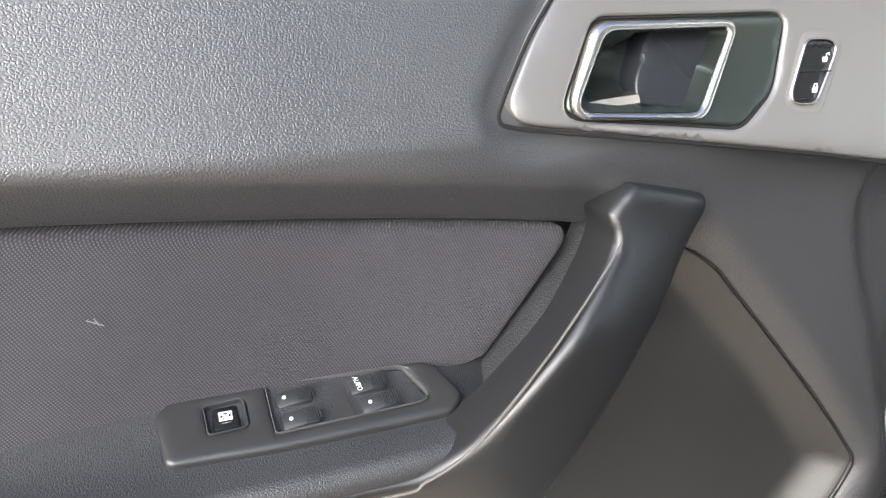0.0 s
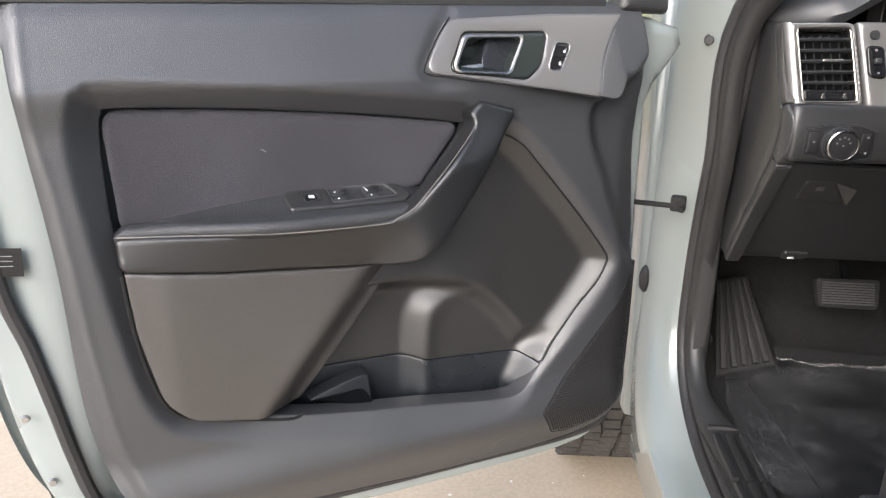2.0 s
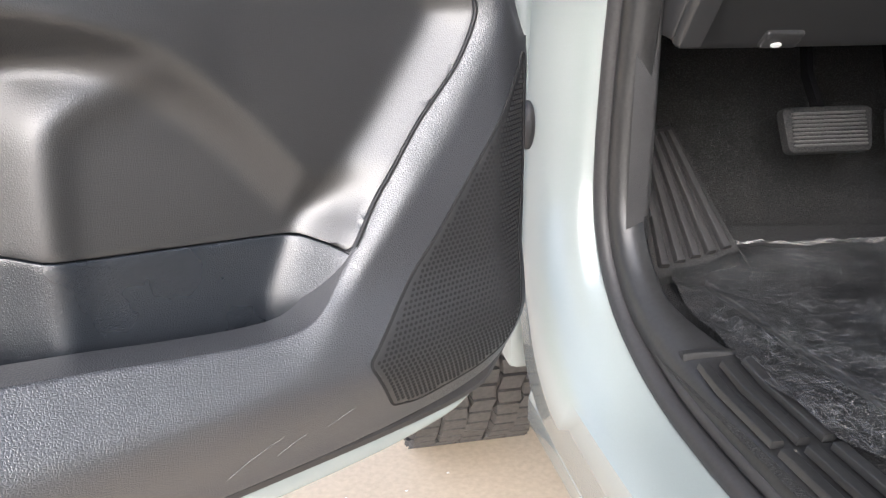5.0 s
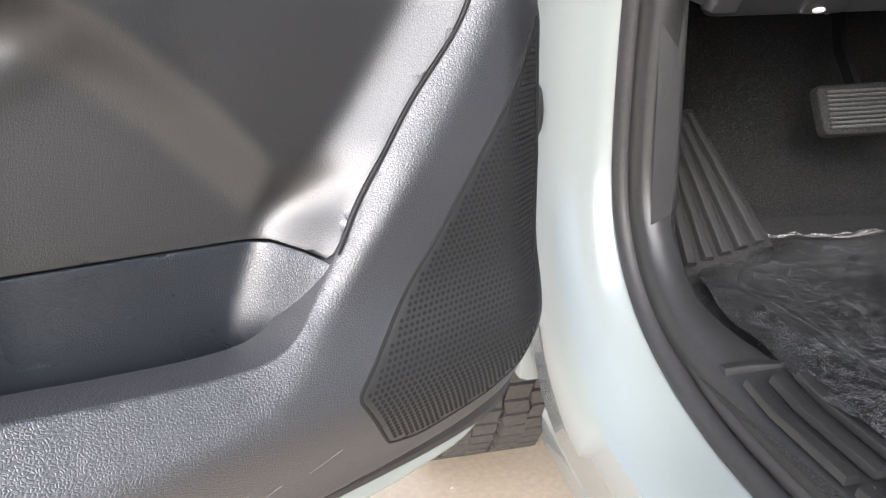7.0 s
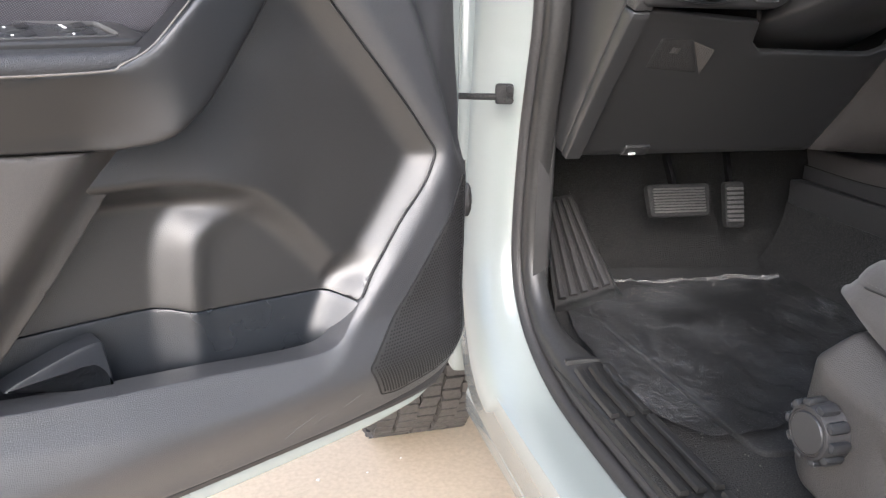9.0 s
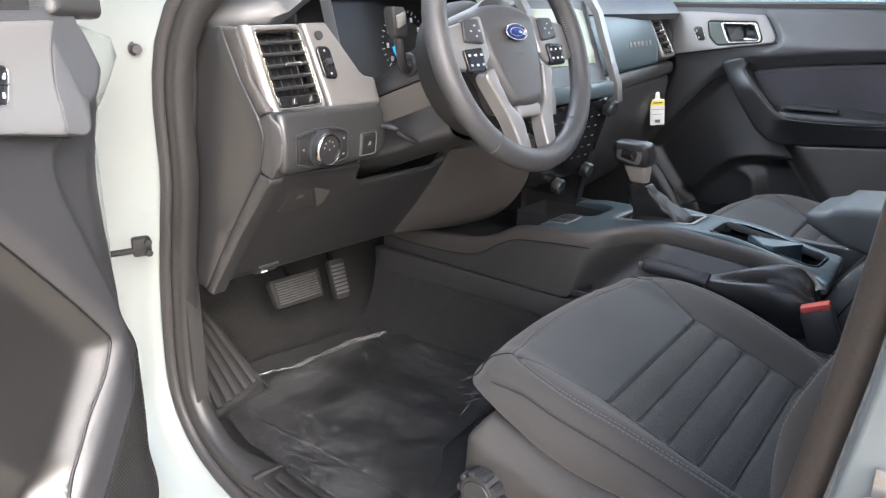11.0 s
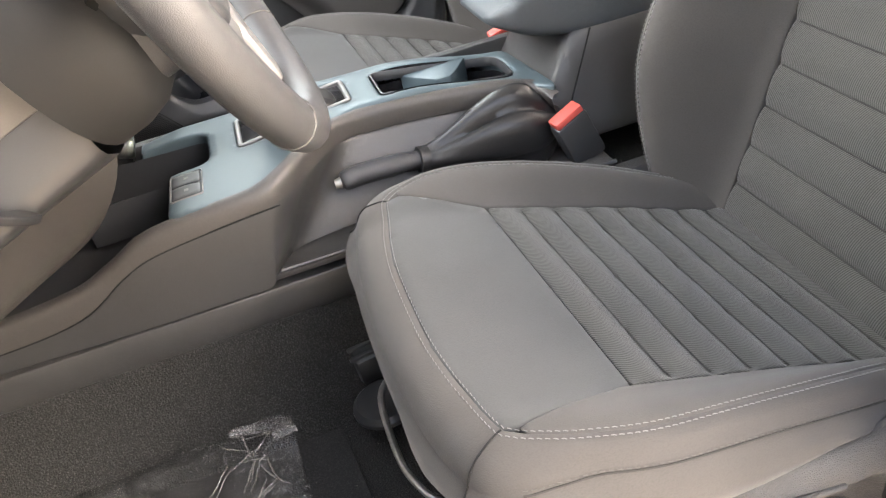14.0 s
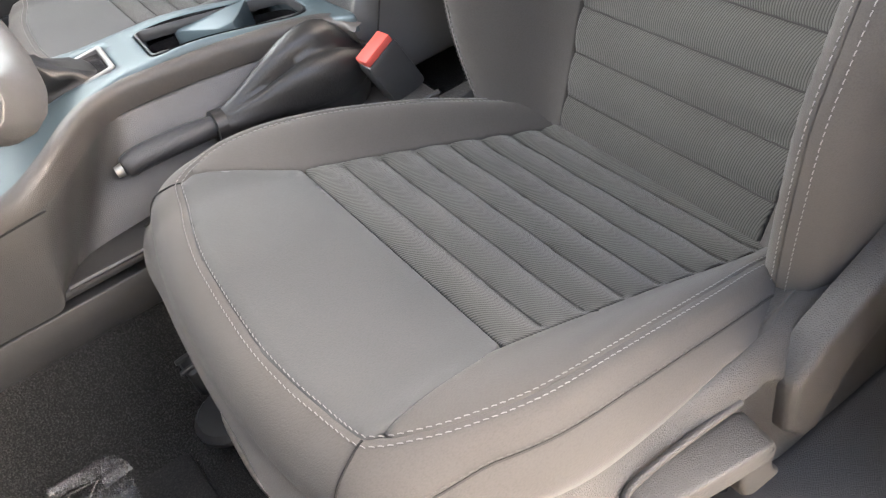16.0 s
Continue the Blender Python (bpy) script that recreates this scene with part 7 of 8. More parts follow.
part("neck_plate", loft([[LV2(z) + Vector((a * s, b * s, 0)) for a, b in arc([(-0.014, -0.019), (0.014, -0.019), (0.014, 0.019), (-0.014, 0.019)], 0.007)] for s, z in ((0.85, 0.066), (0.95, 0.075), (1.15, 0.092), (1.35, 0.105))]), "neckpaint", sh, "warm satin metal neck", smooth=50)
part("grip", loft([[LV2(z) + Vector((a * s, b * t + q, 0)) for a, b in arc([(-0.022, -0.034), (0.022, -0.034), (0.022, 0.034), (-0.022, 0.034)], 0.012)] for s, t, q, z in ((0.85, 0.75, 0, 0.098), (0.98, 0.93, 0.001, 0.103), (1.04, 1.0, 0.002, 0.112), (1.04, 1.03, 0.003, 0.132), (0.98, 0.98, 0.003, 0.139), (0.75, 0.8, 0.003, 0.1425))]), "gripskin", sh, "rounded square dark grip", smooth=60)
part("grip_cap", prism(arc([(-0.024, -0.014), (0.024, -0.014), (0.024, 0.014), (-0.024, 0.014)], 0.007), pose(*(LV2(0.120) + Vector((-0.0215, 0.003, 0))), 90, 12, -90), 0.003, 0.001), "cap", sh, "grey side cap with a button")
part("button", prism(arc([(-0.015, -0.009), (0.015, -0.009), (0.015, 0.009), (-0.015, 0.009)], 0.004), pose(*(LV2(0.120) + Vector((-0.0238, 0.003, 0))), 90, 12, -90), 0.002, 0.0008), "gloss", sh)

# handbrake
hb = thing("handbrake", "handbrake lever with wrinkled black leather boot", "handbrake")
part("lever", sweep(spline([(1.250, 0.702, 0.862), (1.252, 0.68, 0.864), (1.256, 0.63, 0.860), (1.262, 0.585, 0.852), (1.270, 0.52, 0.842)], 6, False), circle(0.0135, 12, 0.0125), scale=lambda t: along([(0, 0.75), (0.08, 0.98), (0.5, 1.05), (0.7, 0.9), (1, 0.8)], t)), "softvinyl", hb, "grained grip", smooth=70)
part("button", lathe([(0, 0.008), (0.006, 0.008), (0.0075, 0.0)], 12, pose(1.250, 0.703, 0.862, -90, 0, 0)), "steel", hb)
folds = []
for i in range(21):
    t = i / 20
    y = 0.602 - 0.192 * t
    hgt = along([(0, 0.014), (0.3, 0.036), (0.62, 0.062), (0.85, 0.060), (1, 0.030)], t)
    wid = along([(0, 0.014), (0.4, 0.026), (0.8, 0.031), (1, 0.016)], t)
    zc = along([(0, 0.850), (0.5, 0.842), (1, 0.838)], t)
    deep = 0.34 * min(1, t * 3)
    ring = []
    for k in range(64):
        a = 2 * math.pi * k / 64
        w = 1 + deep * (abs(math.sin(2.5 * a + 0.5 + 0.35 * math.sin(3.0 * t))) ** 0.7 - 0.62) + 0.03 * math.sin(9 * a - i * 0.3)
        ring.append((1.262 + 0.006 * t + wid * w * math.cos(a), y + 0.003 * math.sin(2 * a + i * 0.6), zc + hgt * w * math.sin(a)))
    folds.append(ring)
part("boot", loft(folds), "boot", hb, "wrinkled black leather boot", smooth=80)
part("collar", sweep([(1.258, 0.600, 0.855), (1.259, 0.588, 0.853)], circle(0.0175, 14)), "boot", hb)

# armrest box
box = con
secs = []
for y, zt, zb, x0, x1 in ((0.466, 0.986, 0.980, 1.322, 1.42), (0.458, 0.992, 0.974, 1.306, 1.45), (0.432, 0.999, 0.960, 1.300, 1.462), (0.420, 1.010, 0.954, 1.300, 1.466), (0.39, 1.013, 0.944, 1.299, 1.468), (0.35, 1.015, 0.936, 1.299, 1.470), (0.30, 1.017, 0.930, 1.298, 1.472), (0.15, 1.018, 0.928, 1.298, 1.472), (0.0, 1.018, 0.930, 1.30, 1.47)):
    secs.append([(x, y, z) for x, z in arc([(x0, zb), (x1, zb), (x1, zt), (x0, zt)], min(0.016, (zt - zb) * 0.45), 5)])
part("armrest_lid", loft(secs), "satinpad", box, "padded armrest lid", smooth=70)
W, H, bf = patch((1.268, 0.455, 0.80), (1.268, -0.02, 0.80), (1.298, -0.02, 0.945), (1.298, 0.362, 0.945))
part("box_side", sheet(rect(W, H, 0.006), bf, 0.03, 0.006, 0.02), "vinyl", box, smooth=60)
W, H, ff = patch((1.268, 0.455, 0.80), (1.47, 0.455, 0.80), (1.468, 0.362, 0.945), (1.298, 0.362, 0.945))
part("box_front", sheet(rect(W, H, 0.006), lambda u, v, h: ff(u, v, -h), 0.03, 0.006, 0.02), "vinyl", box, smooth=60)
part("box_seam", sweep([(1.2665, 0.405, 0.80), (1.292, 0.335, 0.945)], circle(0.0012, 5)), "hole", box)
part("box_body", rbox((0.16, 0.36, 0.14), 0.01, (1.385, 0.18, 0.87)), "vinyl", box)

# belt buckles
def buckle(at, turn, lean):
    t = thing("belt_buckle", "black seat belt buckle with red release button", "belt buckle", pose(*at, lean, 0, turn), group="belt buckles")
    part("body", rbox((0.026, 0.048, 0.075), 0.006, (0, 0, -0.04)), "smooth", t)
    part("release", rbox((0.021, 0.042, 0.010), 0.002, (0, 0, 0.0005)), "red", t, "red release button")
    part("stem", rbox((0.012, 0.03, 0.09), 0.004, (0, 0.0, -0.11)), "smooth", t)
    return t


buckle((1.226, 0.408, 0.868), 8, -22)
buckle((1.492, 0.39, 0.900), 0, -15)

# ---- seats ----
def zc(y):
    """Height of the cushion along its middle."""
    return along([(0.10, 0.700), (0.26, 0.730), (0.40, 0.782), (0.546, 0.834), (0.64, 0.862), (0.70, 0.868), (0.74, 0.862)], y)


def rise(y):
    """How far the side bolsters stand over the middle."""
    return along([(0.10, 0.022), (0.25, 0.026), (0.34, 0.031), (0.42, 0.032), (0.50, 0.029), (0.60, 0.018), (0.65, 0.008), (0.69, 0.0)], y)


def half(y):
    """Half the width between the piped edges."""
    return along([(0.10, 0.185), (0.28, 0.188), (0.40, 0.209), (0.52, 0.224), (0.58, 0.2245), (0.62, 0.214), (0.645, 0.202), (0.667, 0.187), (0.692, 0.165)], y)


def seat(name, label, x0, dy=0.0, group=""):
    """A cloth front seat; x runs across it from its middle."""
    s = thing(name, label, "car seat", pose(x0, dy, 0), group=group)

    def cz(x, y):
        return zc(y) + rise(y) * smooth01(0.150, half(y) - 0.006, abs(x))

    grooves = [0.5495] + [0.510 - 0.0404 * k for k in range(9)]

    def ribs(x, y):
        d = min(abs(y - g - 0.045 * x) for g in grooves)
        k = min(d, 0.0202) / 0.0202
        return 0.010 * (math.sin(k * math.pi / 2) ** 0.55) - 0.0085

    FRONT = arc([(-0.186, 0.6665), (-0.15, 0.6735), (-0.07, 0.6875), (0.07, 0.6875), (0.15, 0.6735), (0.186, 0.6665), (0.190, 0.650), (0.158, 0.558), (-0.158, 0.5435), (-0.190, 0.650)], [0.006, 0.06, 0.06, 0.06, 0.06, 0.006, 0.012, 0.006, 0.006, 0.012])
    part("front_panel", sheet(FRONT, lambda u, v, h: Vector((u, v, cz(u, v) + h)), 0.010, 0.0022, 0.01), "panelcloth", s, "plain grey cloth front panel", smooth=80)
    INS = arc([(-0.158, 0.5415), (0.158, 0.556), (0.150, 0.15), (-0.150, 0.15)], 0.004)
    part("seat_insert", sheet(INS, lambda u, v, h: Vector((u, v, cz(u, v) + ribs(u, v) * smooth01(0.160, 0.145, abs(u)) + h)), 0.0046, 0.002, 0.01), "ribcloth", s, "ribbed grey cloth insert", smooth=80)
    for sg in (-1, 1):
        BOL = [(sg * 0.1585, 0.556), (sg * 0.1745, 0.605), (sg * 0.1905, 0.651)] + [(sg * half(y), y) for y in (0.648, 0.62, 0.58, 0.52, 0.45, 0.38, 0.30, 0.22, 0.15)] + [(sg * 0.1505, 0.15), (sg * 0.1545, 0.35)]
        part("bolster", sheet(BOL, lambda u, v, h: Vector((u, v, cz(u, v) + h)), 0.008, 0.003, 0.01), "cloth", s, "grey cloth side bolster", smooth=80)
    # outer band from the piped edge down, round the front
    line = [(half(y), y) for y in (0.14, 0.20, 0.26, 0.32, 0.38, 0.44, 0.50, 0.56, 0.61)] + [(0.2045, 0.641), (0.194, 0.658), (0.183, 0.6665), (0.15, 0.6735), (0.11, 0.682), (0.05, 0.6885)]
    line = line + [(-x, y) for x, y in reversed(line)]
    line = spline(line, 5, False)
    k = len(line)
    upper, lower, crest, seam = [], [], [], []
    for i, (x, y) in enumerate(line):
        a, b = Vector(line[max(i - 1, 0)]), Vector(line[min(i + 1, k - 1)])
        t = (b - a).normalized()
        n = Vector((t.y, -t.x)) * -1
        if n.dot(Vector((x, y - 0.4))) < 0:
            n = -n
        front = smooth01(0.60, 0.667, y)
        z = cz(x, min(y, 0.692))
        wide = front * math.exp(-((abs(x) - 0.155) / 0.05) ** 2)
        out = 0.036 + 0.010 * front + 0.013 * wide
        so = 0.0215 + 0.016 * front + 0.004 * wide
        tuck = 0.92 + 0.08 * front
        bottom = along([(0.10, 0.750), (0.40, 0.764), (0.53, 0.779), (0.607, 0.800), (0.66, 0.814)], y)
        zs = z - 0.019 - 0.006 * front

        def P(o, zz):
            return Vector((x + n.x * o, y + n.y * o, zz))
        crest.append(P(0.0, z + 0.0005))
        seam.append(P(so, zs))
        upper.append([P(-0.006, z - 0.006), P(-0.001, z - 0.0005), P(0.008, z - 0.0005), P(so * 0.64, z - 0.006), P(so * 0.88, z - 0.015), P(so, zs + 0.001), P(so * tuck, zs - 0.002)])
        lower.append([P(so * tuck, zs), P(so * (1.06 - 0.05 * front), zs - 0.0015), P(so * 0.4 + out * 0.6, zs - 0.012), P(out * (1 - 0.03 * front), zs * 0.62 + bottom * 0.38 - 0.006 + 0.004 * front), P(out * (0.9 - 0.12 * front), bottom + 0.009), P(out * 0.5, bottom - 0.004), P(0.0, bottom)])
    part("upper_band", loft(upper, False), "cloth", s, smooth=80)
    part("lower_band", loft(lower, False), "cloth", s, smooth=80)
    for sg in (-1, 1):
        part("band_seam", sweep([q + Vector((sg * 0.0004, 0.0002, 0)) for q in seam if q.x * sg > 0.19 and q.y < 0.668], circle(0.0011, 5)), "seam", s)
    up = lambda p: (0, 0, 1)
    inner = [Vector((p.x * 0.984, p.y - 0.0035 * smooth01(0.64, 0.69, p.y), 0)) for p in crest]
    stitches([(p.x, p.y, cz(p.x, p.y) + 0.0006) for p in inner], s, 0.0038, 0.0022, 0.00042, up)
    outer = [q[1].lerp(q[2], 0.55) + Vector((0, 0, 0.0009)) for q in upper]
    stitches(outer, s, 0.0038, 0.0022, 0.00042, up)
    for sg in (-1, 1):
        stitches([q[5].lerp(q[4], 0.35) + Vector((sg * 0.0008, 0.0006, 0.0006)) for q in upper if q[5].x * sg > 0.19 and q[5].y < 0.668], s, 0.0034, 0.003, 0.00032, lambda p: (0.6 if p.x > 0 else -0.6, 0.4, 0.6), "dark tone stitching", "darkthread")
    for sg in (-1, 1):
        q0 = min(range(k), key=lambda i: abs(line[i][0] - sg * 0.187) + abs(line[i][1] - 0.665))
        tail = [upper[q0][1], upper[q0][2], upper[q0][3], upper[q0][4], upper[q0][5], lower[q0][1], lower[q0][2], lower[q0][3], lower[q0][4]]
        c0 = Vector((0, 0.4, 0.75))
        tail = spline([tuple(q + (q - c0).normalized() * 0.0006) for q in tail], 4, False)
        part("corner_seam", sweep(tail, circle(0.0009, 5), up=(sg, 1, 0)), "hole", s)
    for g in grooves[1:]:
        part("rib_seam", sweep([(x, g + 0.045 * x, cz(x, g + 0.045 * x) + ribs(x, g + 0.045 * x) * smooth01(0.160, 0.145, abs(x)) + 0.0046) for x in [-0.15 + 0.02 * i for i in range(16)]], circle(0.0008, 5)), "seam", s)
    part("cushion_base", rbox((0.38, 0.14, 0.07), 0.02, (0, 0.60, 0.735)), "mat", s)

    # backrest
    o = Vector((0, 0.238, 0.735))
    t, n = Vector((0, -0.375, 0.927)), Vector((0, 0.927, 0.375))

    def bol(b):
        return along([(-0.06, 0.04), (0.06, 0.104), (0.14, 0.134), (0.20, 0.138), (0.25, 0.133), (0.32, 0.116), (0.42, 0.082), (0.50, 0.052), (0.60, 0.02)], b)

    def wide(b):
        return along([(-0.05, 0.215), (0.12, 0.235), (0.30, 0.232), (0.45, 0.205), (0.60, 0.16)], b)

    def back(a, b, h):
        w = wide(b)
        return o + Vector((a, 0, 0)) + t * b + n * (h + 0.012 + bol(b) * smooth01(0.148, w - 0.016, abs(a)) - 0.02 * smooth01(0.5, 0.64, b))

    lines = [-0.022 + 0.0505 * k for k in range(9)]

    def bribs(b):
        d = min(abs(b - g) for g in lines)
        return 0.0064 * math.sin(min(d, 0.025) / 0.025 * math.pi / 2) ** 0.6 - 0.0050

    INS = arc([(-0.142, -0.05), (0.142, -0.05), (0.152, 0.20), (0.158, 0.385), (-0.158, 0.385), (-0.152, 0.20)], [0.006, 0.006, 0.2, 0.004, 0.004, 0.2])
    part("back_insert", sheet(INS, lambda u, v, h: back(u, v, h + bribs(v)), 0.0050, 0.003, 0.01), "ribcloth", s, "ribbed grey cloth back insert", smooth=80)
    for g in lines[1:-1]:
        part("back_seam", sweep([back(-0.144 + 0.018 * i, g, bribs(g) + 0.0034) for i in range(17)], circle(0.0010, 5)), "seam", s)
    HEAD = arc([(-0.1590, 0.387), (0.1590, 0.387), (0.185, 0.42), (0.14, 0.60), (-0.14, 0.60), (-0.185, 0.42)], [0.004, 0.004, 0.02, 0.06, 0.06, 0.02])
    part("shoulder_panel", sheet(HEAD, back, 0.012, 0.004, 0.02), "cloth", s, smooth=80)
    for sg in (-1, 1):
        SB = [(sg * 0.1432, -0.06), (sg * 0.1530, 0.20), (sg * 0.1590, 0.386), (sg * 0.186, 0.421), (sg * 0.152, 0.56)]
        SB = SB + [(sg * (wide(b) - 0.010), b) for b in (0.50, 0.44, 0.36, 0.28, 0.2, 0.12, 0.05, -0.02, -0.06)]
        part("back_bolster", sheet(SB, back, 0.010, 0.003, 0.01), "cloth", s, "grey cloth back bolster", smooth=80)
    edge = [(wide(b) - 0.010, b) for b in (-0.08, -0.03, 0.03, 0.10, 0.17, 0.24, 0.31, 0.38, 0.44, 0.50, 0.55)] + [(0.13, 0.60), (0.06, 0.615)]
    edge = edge + [(-a, b) for a, b in reversed(edge)]
    edge = spline(edge, 5, False)
    band, mid = [], Vector((0, 0.25))
    for i, (a, b) in enumerate(edge):
        q0, q1 = Vector(edge[max(i - 1, 0)]), Vector(edge[min(i + 1, len(edge) - 1)])
        d = (q1 - q0).normalized()
        w = Vector((d.y, -d.x))
        if w.dot(Vector((a, b)) - mid) < 0:
            w = -w
        p0 = back(a, b, 0)
        flat_n = o + Vector((a, 0, 0)) + t * b

        def Q(e, f):
            return p0 + (Vector((1, 0, 0)) * w.x + t * w.y) * e + n * f
        depth = (p0 - flat_n).dot(n)
        band.append([Q(-0.001, -0.006), Q(0, 0), Q(0.008, -0.003), Q(0.020, -0.018), Q(0.026, -0.045), Q(0.022, -depth - 0.05), Q(0.004, -depth - 0.10)])
    part("back_band", loft(band, False), "cloth", s, smooth=80)
    for e in (1, 2):
        stitches([q[e] + n * 0.0012 + (Vector((-0.004 if q[e].x > 0 else 0.004, 0, 0)) if e == 1 else Vector()) for q in band], s, 0.0038, 0.0022, 0.00042, tuple(n))
    part("back_shell", rbox((0.40, 0.05, 0.60), 0.02, tuple(o + t * 0.28 - n * 0.075), (22, 0, 0)), "vinyl", s)

    # side shield with controls, on the door side
    sx = -0.240
    SH = arc([(0.702, 0.640), (0.690, 0.770), (0.665, 0.806), (0.60, 0.797), (0.527, 0.786), (0.447, 0.772), (0.30, 0.765), (0.18, 0.80), (0.05, 0.82), (0.05, 0.62), (0.35, 0.605)], [0.03, 0.03, 0.012, 0.05, 0.1, 0.1, 0.08, 0.06, 0.02, 0.03, 0.1])

    def face(u, v):
        """How far the shield stands out: a sloping shoulder above, a hollow behind the lever below."""
        crest = along([(0.05, 0.76), (0.30, 0.735), (0.42, 0.748), (0.52, 0.742), (0.60, 0.760), (0.70, 0.778)], u)
        k = max(0.0, min(1.0, (v - crest + 0.004) / 0.046))
        out = 0.022 - 0.034 * (0.8 * k + 0.2 * k * k)
        out -= 0.012 * smooth01(0.66, 0.705, u)
        hollow = smooth01(0.560, 0.535, u) * smooth01(0.36, 0.39, u) * smooth01(crest, crest - 0.014, v)
        dent = math.exp(-((u - 0.565) / 0.02) ** 2) * smooth01(0.735, 0.715, v) * smooth01(0.60, 0.66, v)
        return out - 0.018 * hollow - 0.012 * dent

    shield = part("side_shield", sheet(SH, lambda u, v, h: Vector((sx - h - face(u, v), u, v)), 0.008, 0.008, 0.03), "shield", s, "grey-brown moulded side shield", smooth=70)
    part("shield_lip", sweep(spline([(sx - 0.019, 0.552, 0.640), (sx - 0.021, 0.545, 0.680), (sx - 0.022, 0.534, 0.725), (sx - 0.020, 0.522, 0.748), (sx - 0.020, 0.47, 0.752), (sx - 0.019, 0.41, 0.744)], 6, False), circle(0.0035, 8)), "shield", shield, smooth=70)
    kn = part("adjuster_knob", lathe([(0.0, 0.0285), (0.0225, 0.0285), (0.023, 0.030), (0.0255, 0.029), (0.0275, 0.025), (0.029, 0.006), (0.034, 0.0)], 36, pose(sx - 0.016, 0.648, 0.714, 0, -90, 0)), "rubber", shield, "fluted dark adjuster knob")
    for i in range(10):
        a = 2 * math.pi * i / 10
        part("knob_flute", rbox((0.022, 0.0115, 0.009), 0.004, (sx - 0.034, 0.648 + 0.0285 * math.cos(a), 0.714 + 0.0285 * math.sin(a)), (math.degrees(a) - 90, 0, 0)), "smooth", kn)
    part("knob_face", lathe([(0.0, 0.0305), (0.0195, 0.0305), (0.0205, 0.0295), (0.0208, 0.028)], 28, pose(sx - 0.016, 0.648, 0.714, 0, -90, 0)), "smooth", kn)
    secs = []
    for u, zt, dp, e in ((0.533, 0.742, 0.038, 0.75), (0.527, 0.745, 0.042, 1.0), (0.48, 0.742, 0.048, 1.0), (0.43, 0.734, 0.052, 1.0), (0.408, 0.728, 0.052, 0.95), (0.400, 0.722, 0.048, 0.7)):
        ring = arc([(0.012, zt - 0.004), (dp - 0.004, zt - 0.010), (dp, zt - 0.026 * e), (dp - 0.010, zt - 0.032 * e), (0.012, zt - 0.030 * e)], 0.005)
        secs.append([(sx - a, u, z) for a, z in ring])
    part("height_lever", loft(secs), "shield", shield, "grained height lever", smooth=50)
    part("lever_tail", loft([[(sx - a, u + q, z) for a, u in arc([(0.012, 0.402), (0.050, 0.404), (0.050, 0.440), (0.012, 0.442)], 0.006)] for q, z in ((0.0, 0.712), (0.0, 0.690), (-0.004, 0.676), (-0.010, 0.670))]), "shield", shield, smooth=50)
    RL = arc([(0.368, 0.675), (0.368, 0.735), (0.33, 0.765), (0.12, 0.86), (0.09, 0.84), (0.29, 0.70), (0.325, 0.640), (0.345, 0.645)], [0.012, 0.02, 0.03, 0.015, 0.015, 0.03, 0.01, 0.01])
    part("recline_lever", sheet(RL, lambda u, v, h: Vector((sx - 0.034 - h, u, v)), 0.008, 0.008, 0.02), "shield", shield, "recline lever", smooth=70)
    return s


XS = 0.970
driver = seat("driver_seat", "grey cloth front seat with ribbed insert and pale stitching", XS, 0.0, "front seats")
copy_thing(driver, Matrix.Translation((2 * 1.345 - 0.0 - XS, 0.03, 0.0)))["label"] = "grey cloth passenger seat beyond the console"

rails = thing("seat_rails", "black steel seat rails with a bright adjusting bar", "seat rails")
for x in (0.80, 1.135):
    part("rail", rbox((0.035, 0.46, 0.05), 0.005, (x, 0.44, 0.63)), "smooth", rails)
    part("runner", rbox((0.025, 0.40, 0.05), 0.005, (x, 0.44, 0.675)), "rubber", rails)
part("adjust_bar", sweep(spline([(1.105, 0.60, 0.675), (1.102, 0.69, 0.672), (1.078, 0.738, 0.670), (1.00, 0.745, 0.668), (0.935, 0.737, 0.668), (0.889, 0.706, 0.668), (0.872, 0.62, 0.668)], 6, False), circle(0.0042, 8)), "steel", rails, "bright steel adjusting bar")
part("crossbar", rbox((0.36, 0.03, 0.03), 0.008, (0.965, 0.64, 0.645)), "smooth", rails)
part("rail_cover", rbox((0.060, 0.055, 0.040), 0.006, (1.175, 0.735, 0.645), (0, 0, 8)), "smooth", rails, "black plastic rail end cover")
for k in range(3):
    part("cover_rib", rbox((0.006, 0.058, 0.006), 0.002, (1.155 + k * 0.02, 0.736, 0.666), (0, 0, 8)), "smooth", rails)
part("rail_foot", lathe([(0, 0.012), (0.034, 0.012), (0.040, 0.006), (0.040, 0.0)], 24, pose(1.09, 0.740, 0.632)), "smooth", rails)
part("harness", sweep(spline([(0.86, 0.72, 0.615), (0.80, 0.735, 0.622), (0.755, 0.70, 0.620), (0.75, 0.62, 0.615)], 6, False), circle(0.010, 10)), "rubber", rails, "black cable sleeve")

# ---- floor mat under clear film ----
mat = thing("floor_mat", "black carpet floor mat with a round fixing peg", "floor mat")
MATL = arc([(0.735, 1.20), (0.80, 1.29), (1.11, 1.27), (1.12, 0.80), (0.74, 0.76)], 0.03)
part("mat", sheet(MATL, lambda u, v, h: Vector((u, v, 0.607 + 0.05 * smooth01(1.22, 1.32, v) + h)), 0.02, 0.004, 0.004), "mat", mat)
part("peg", lathe([(0, 0.012), (0.006, 0.012), (0.007, 0.006), (0.016, 0.006), (0.021, 0.004), (0.022, 0.0)], 24, pose(0.970, 0.837, 0.610)), "rubber", mat)
film = thing("protective_film", "crinkled clear plastic film over the floor mat", "plastic film")
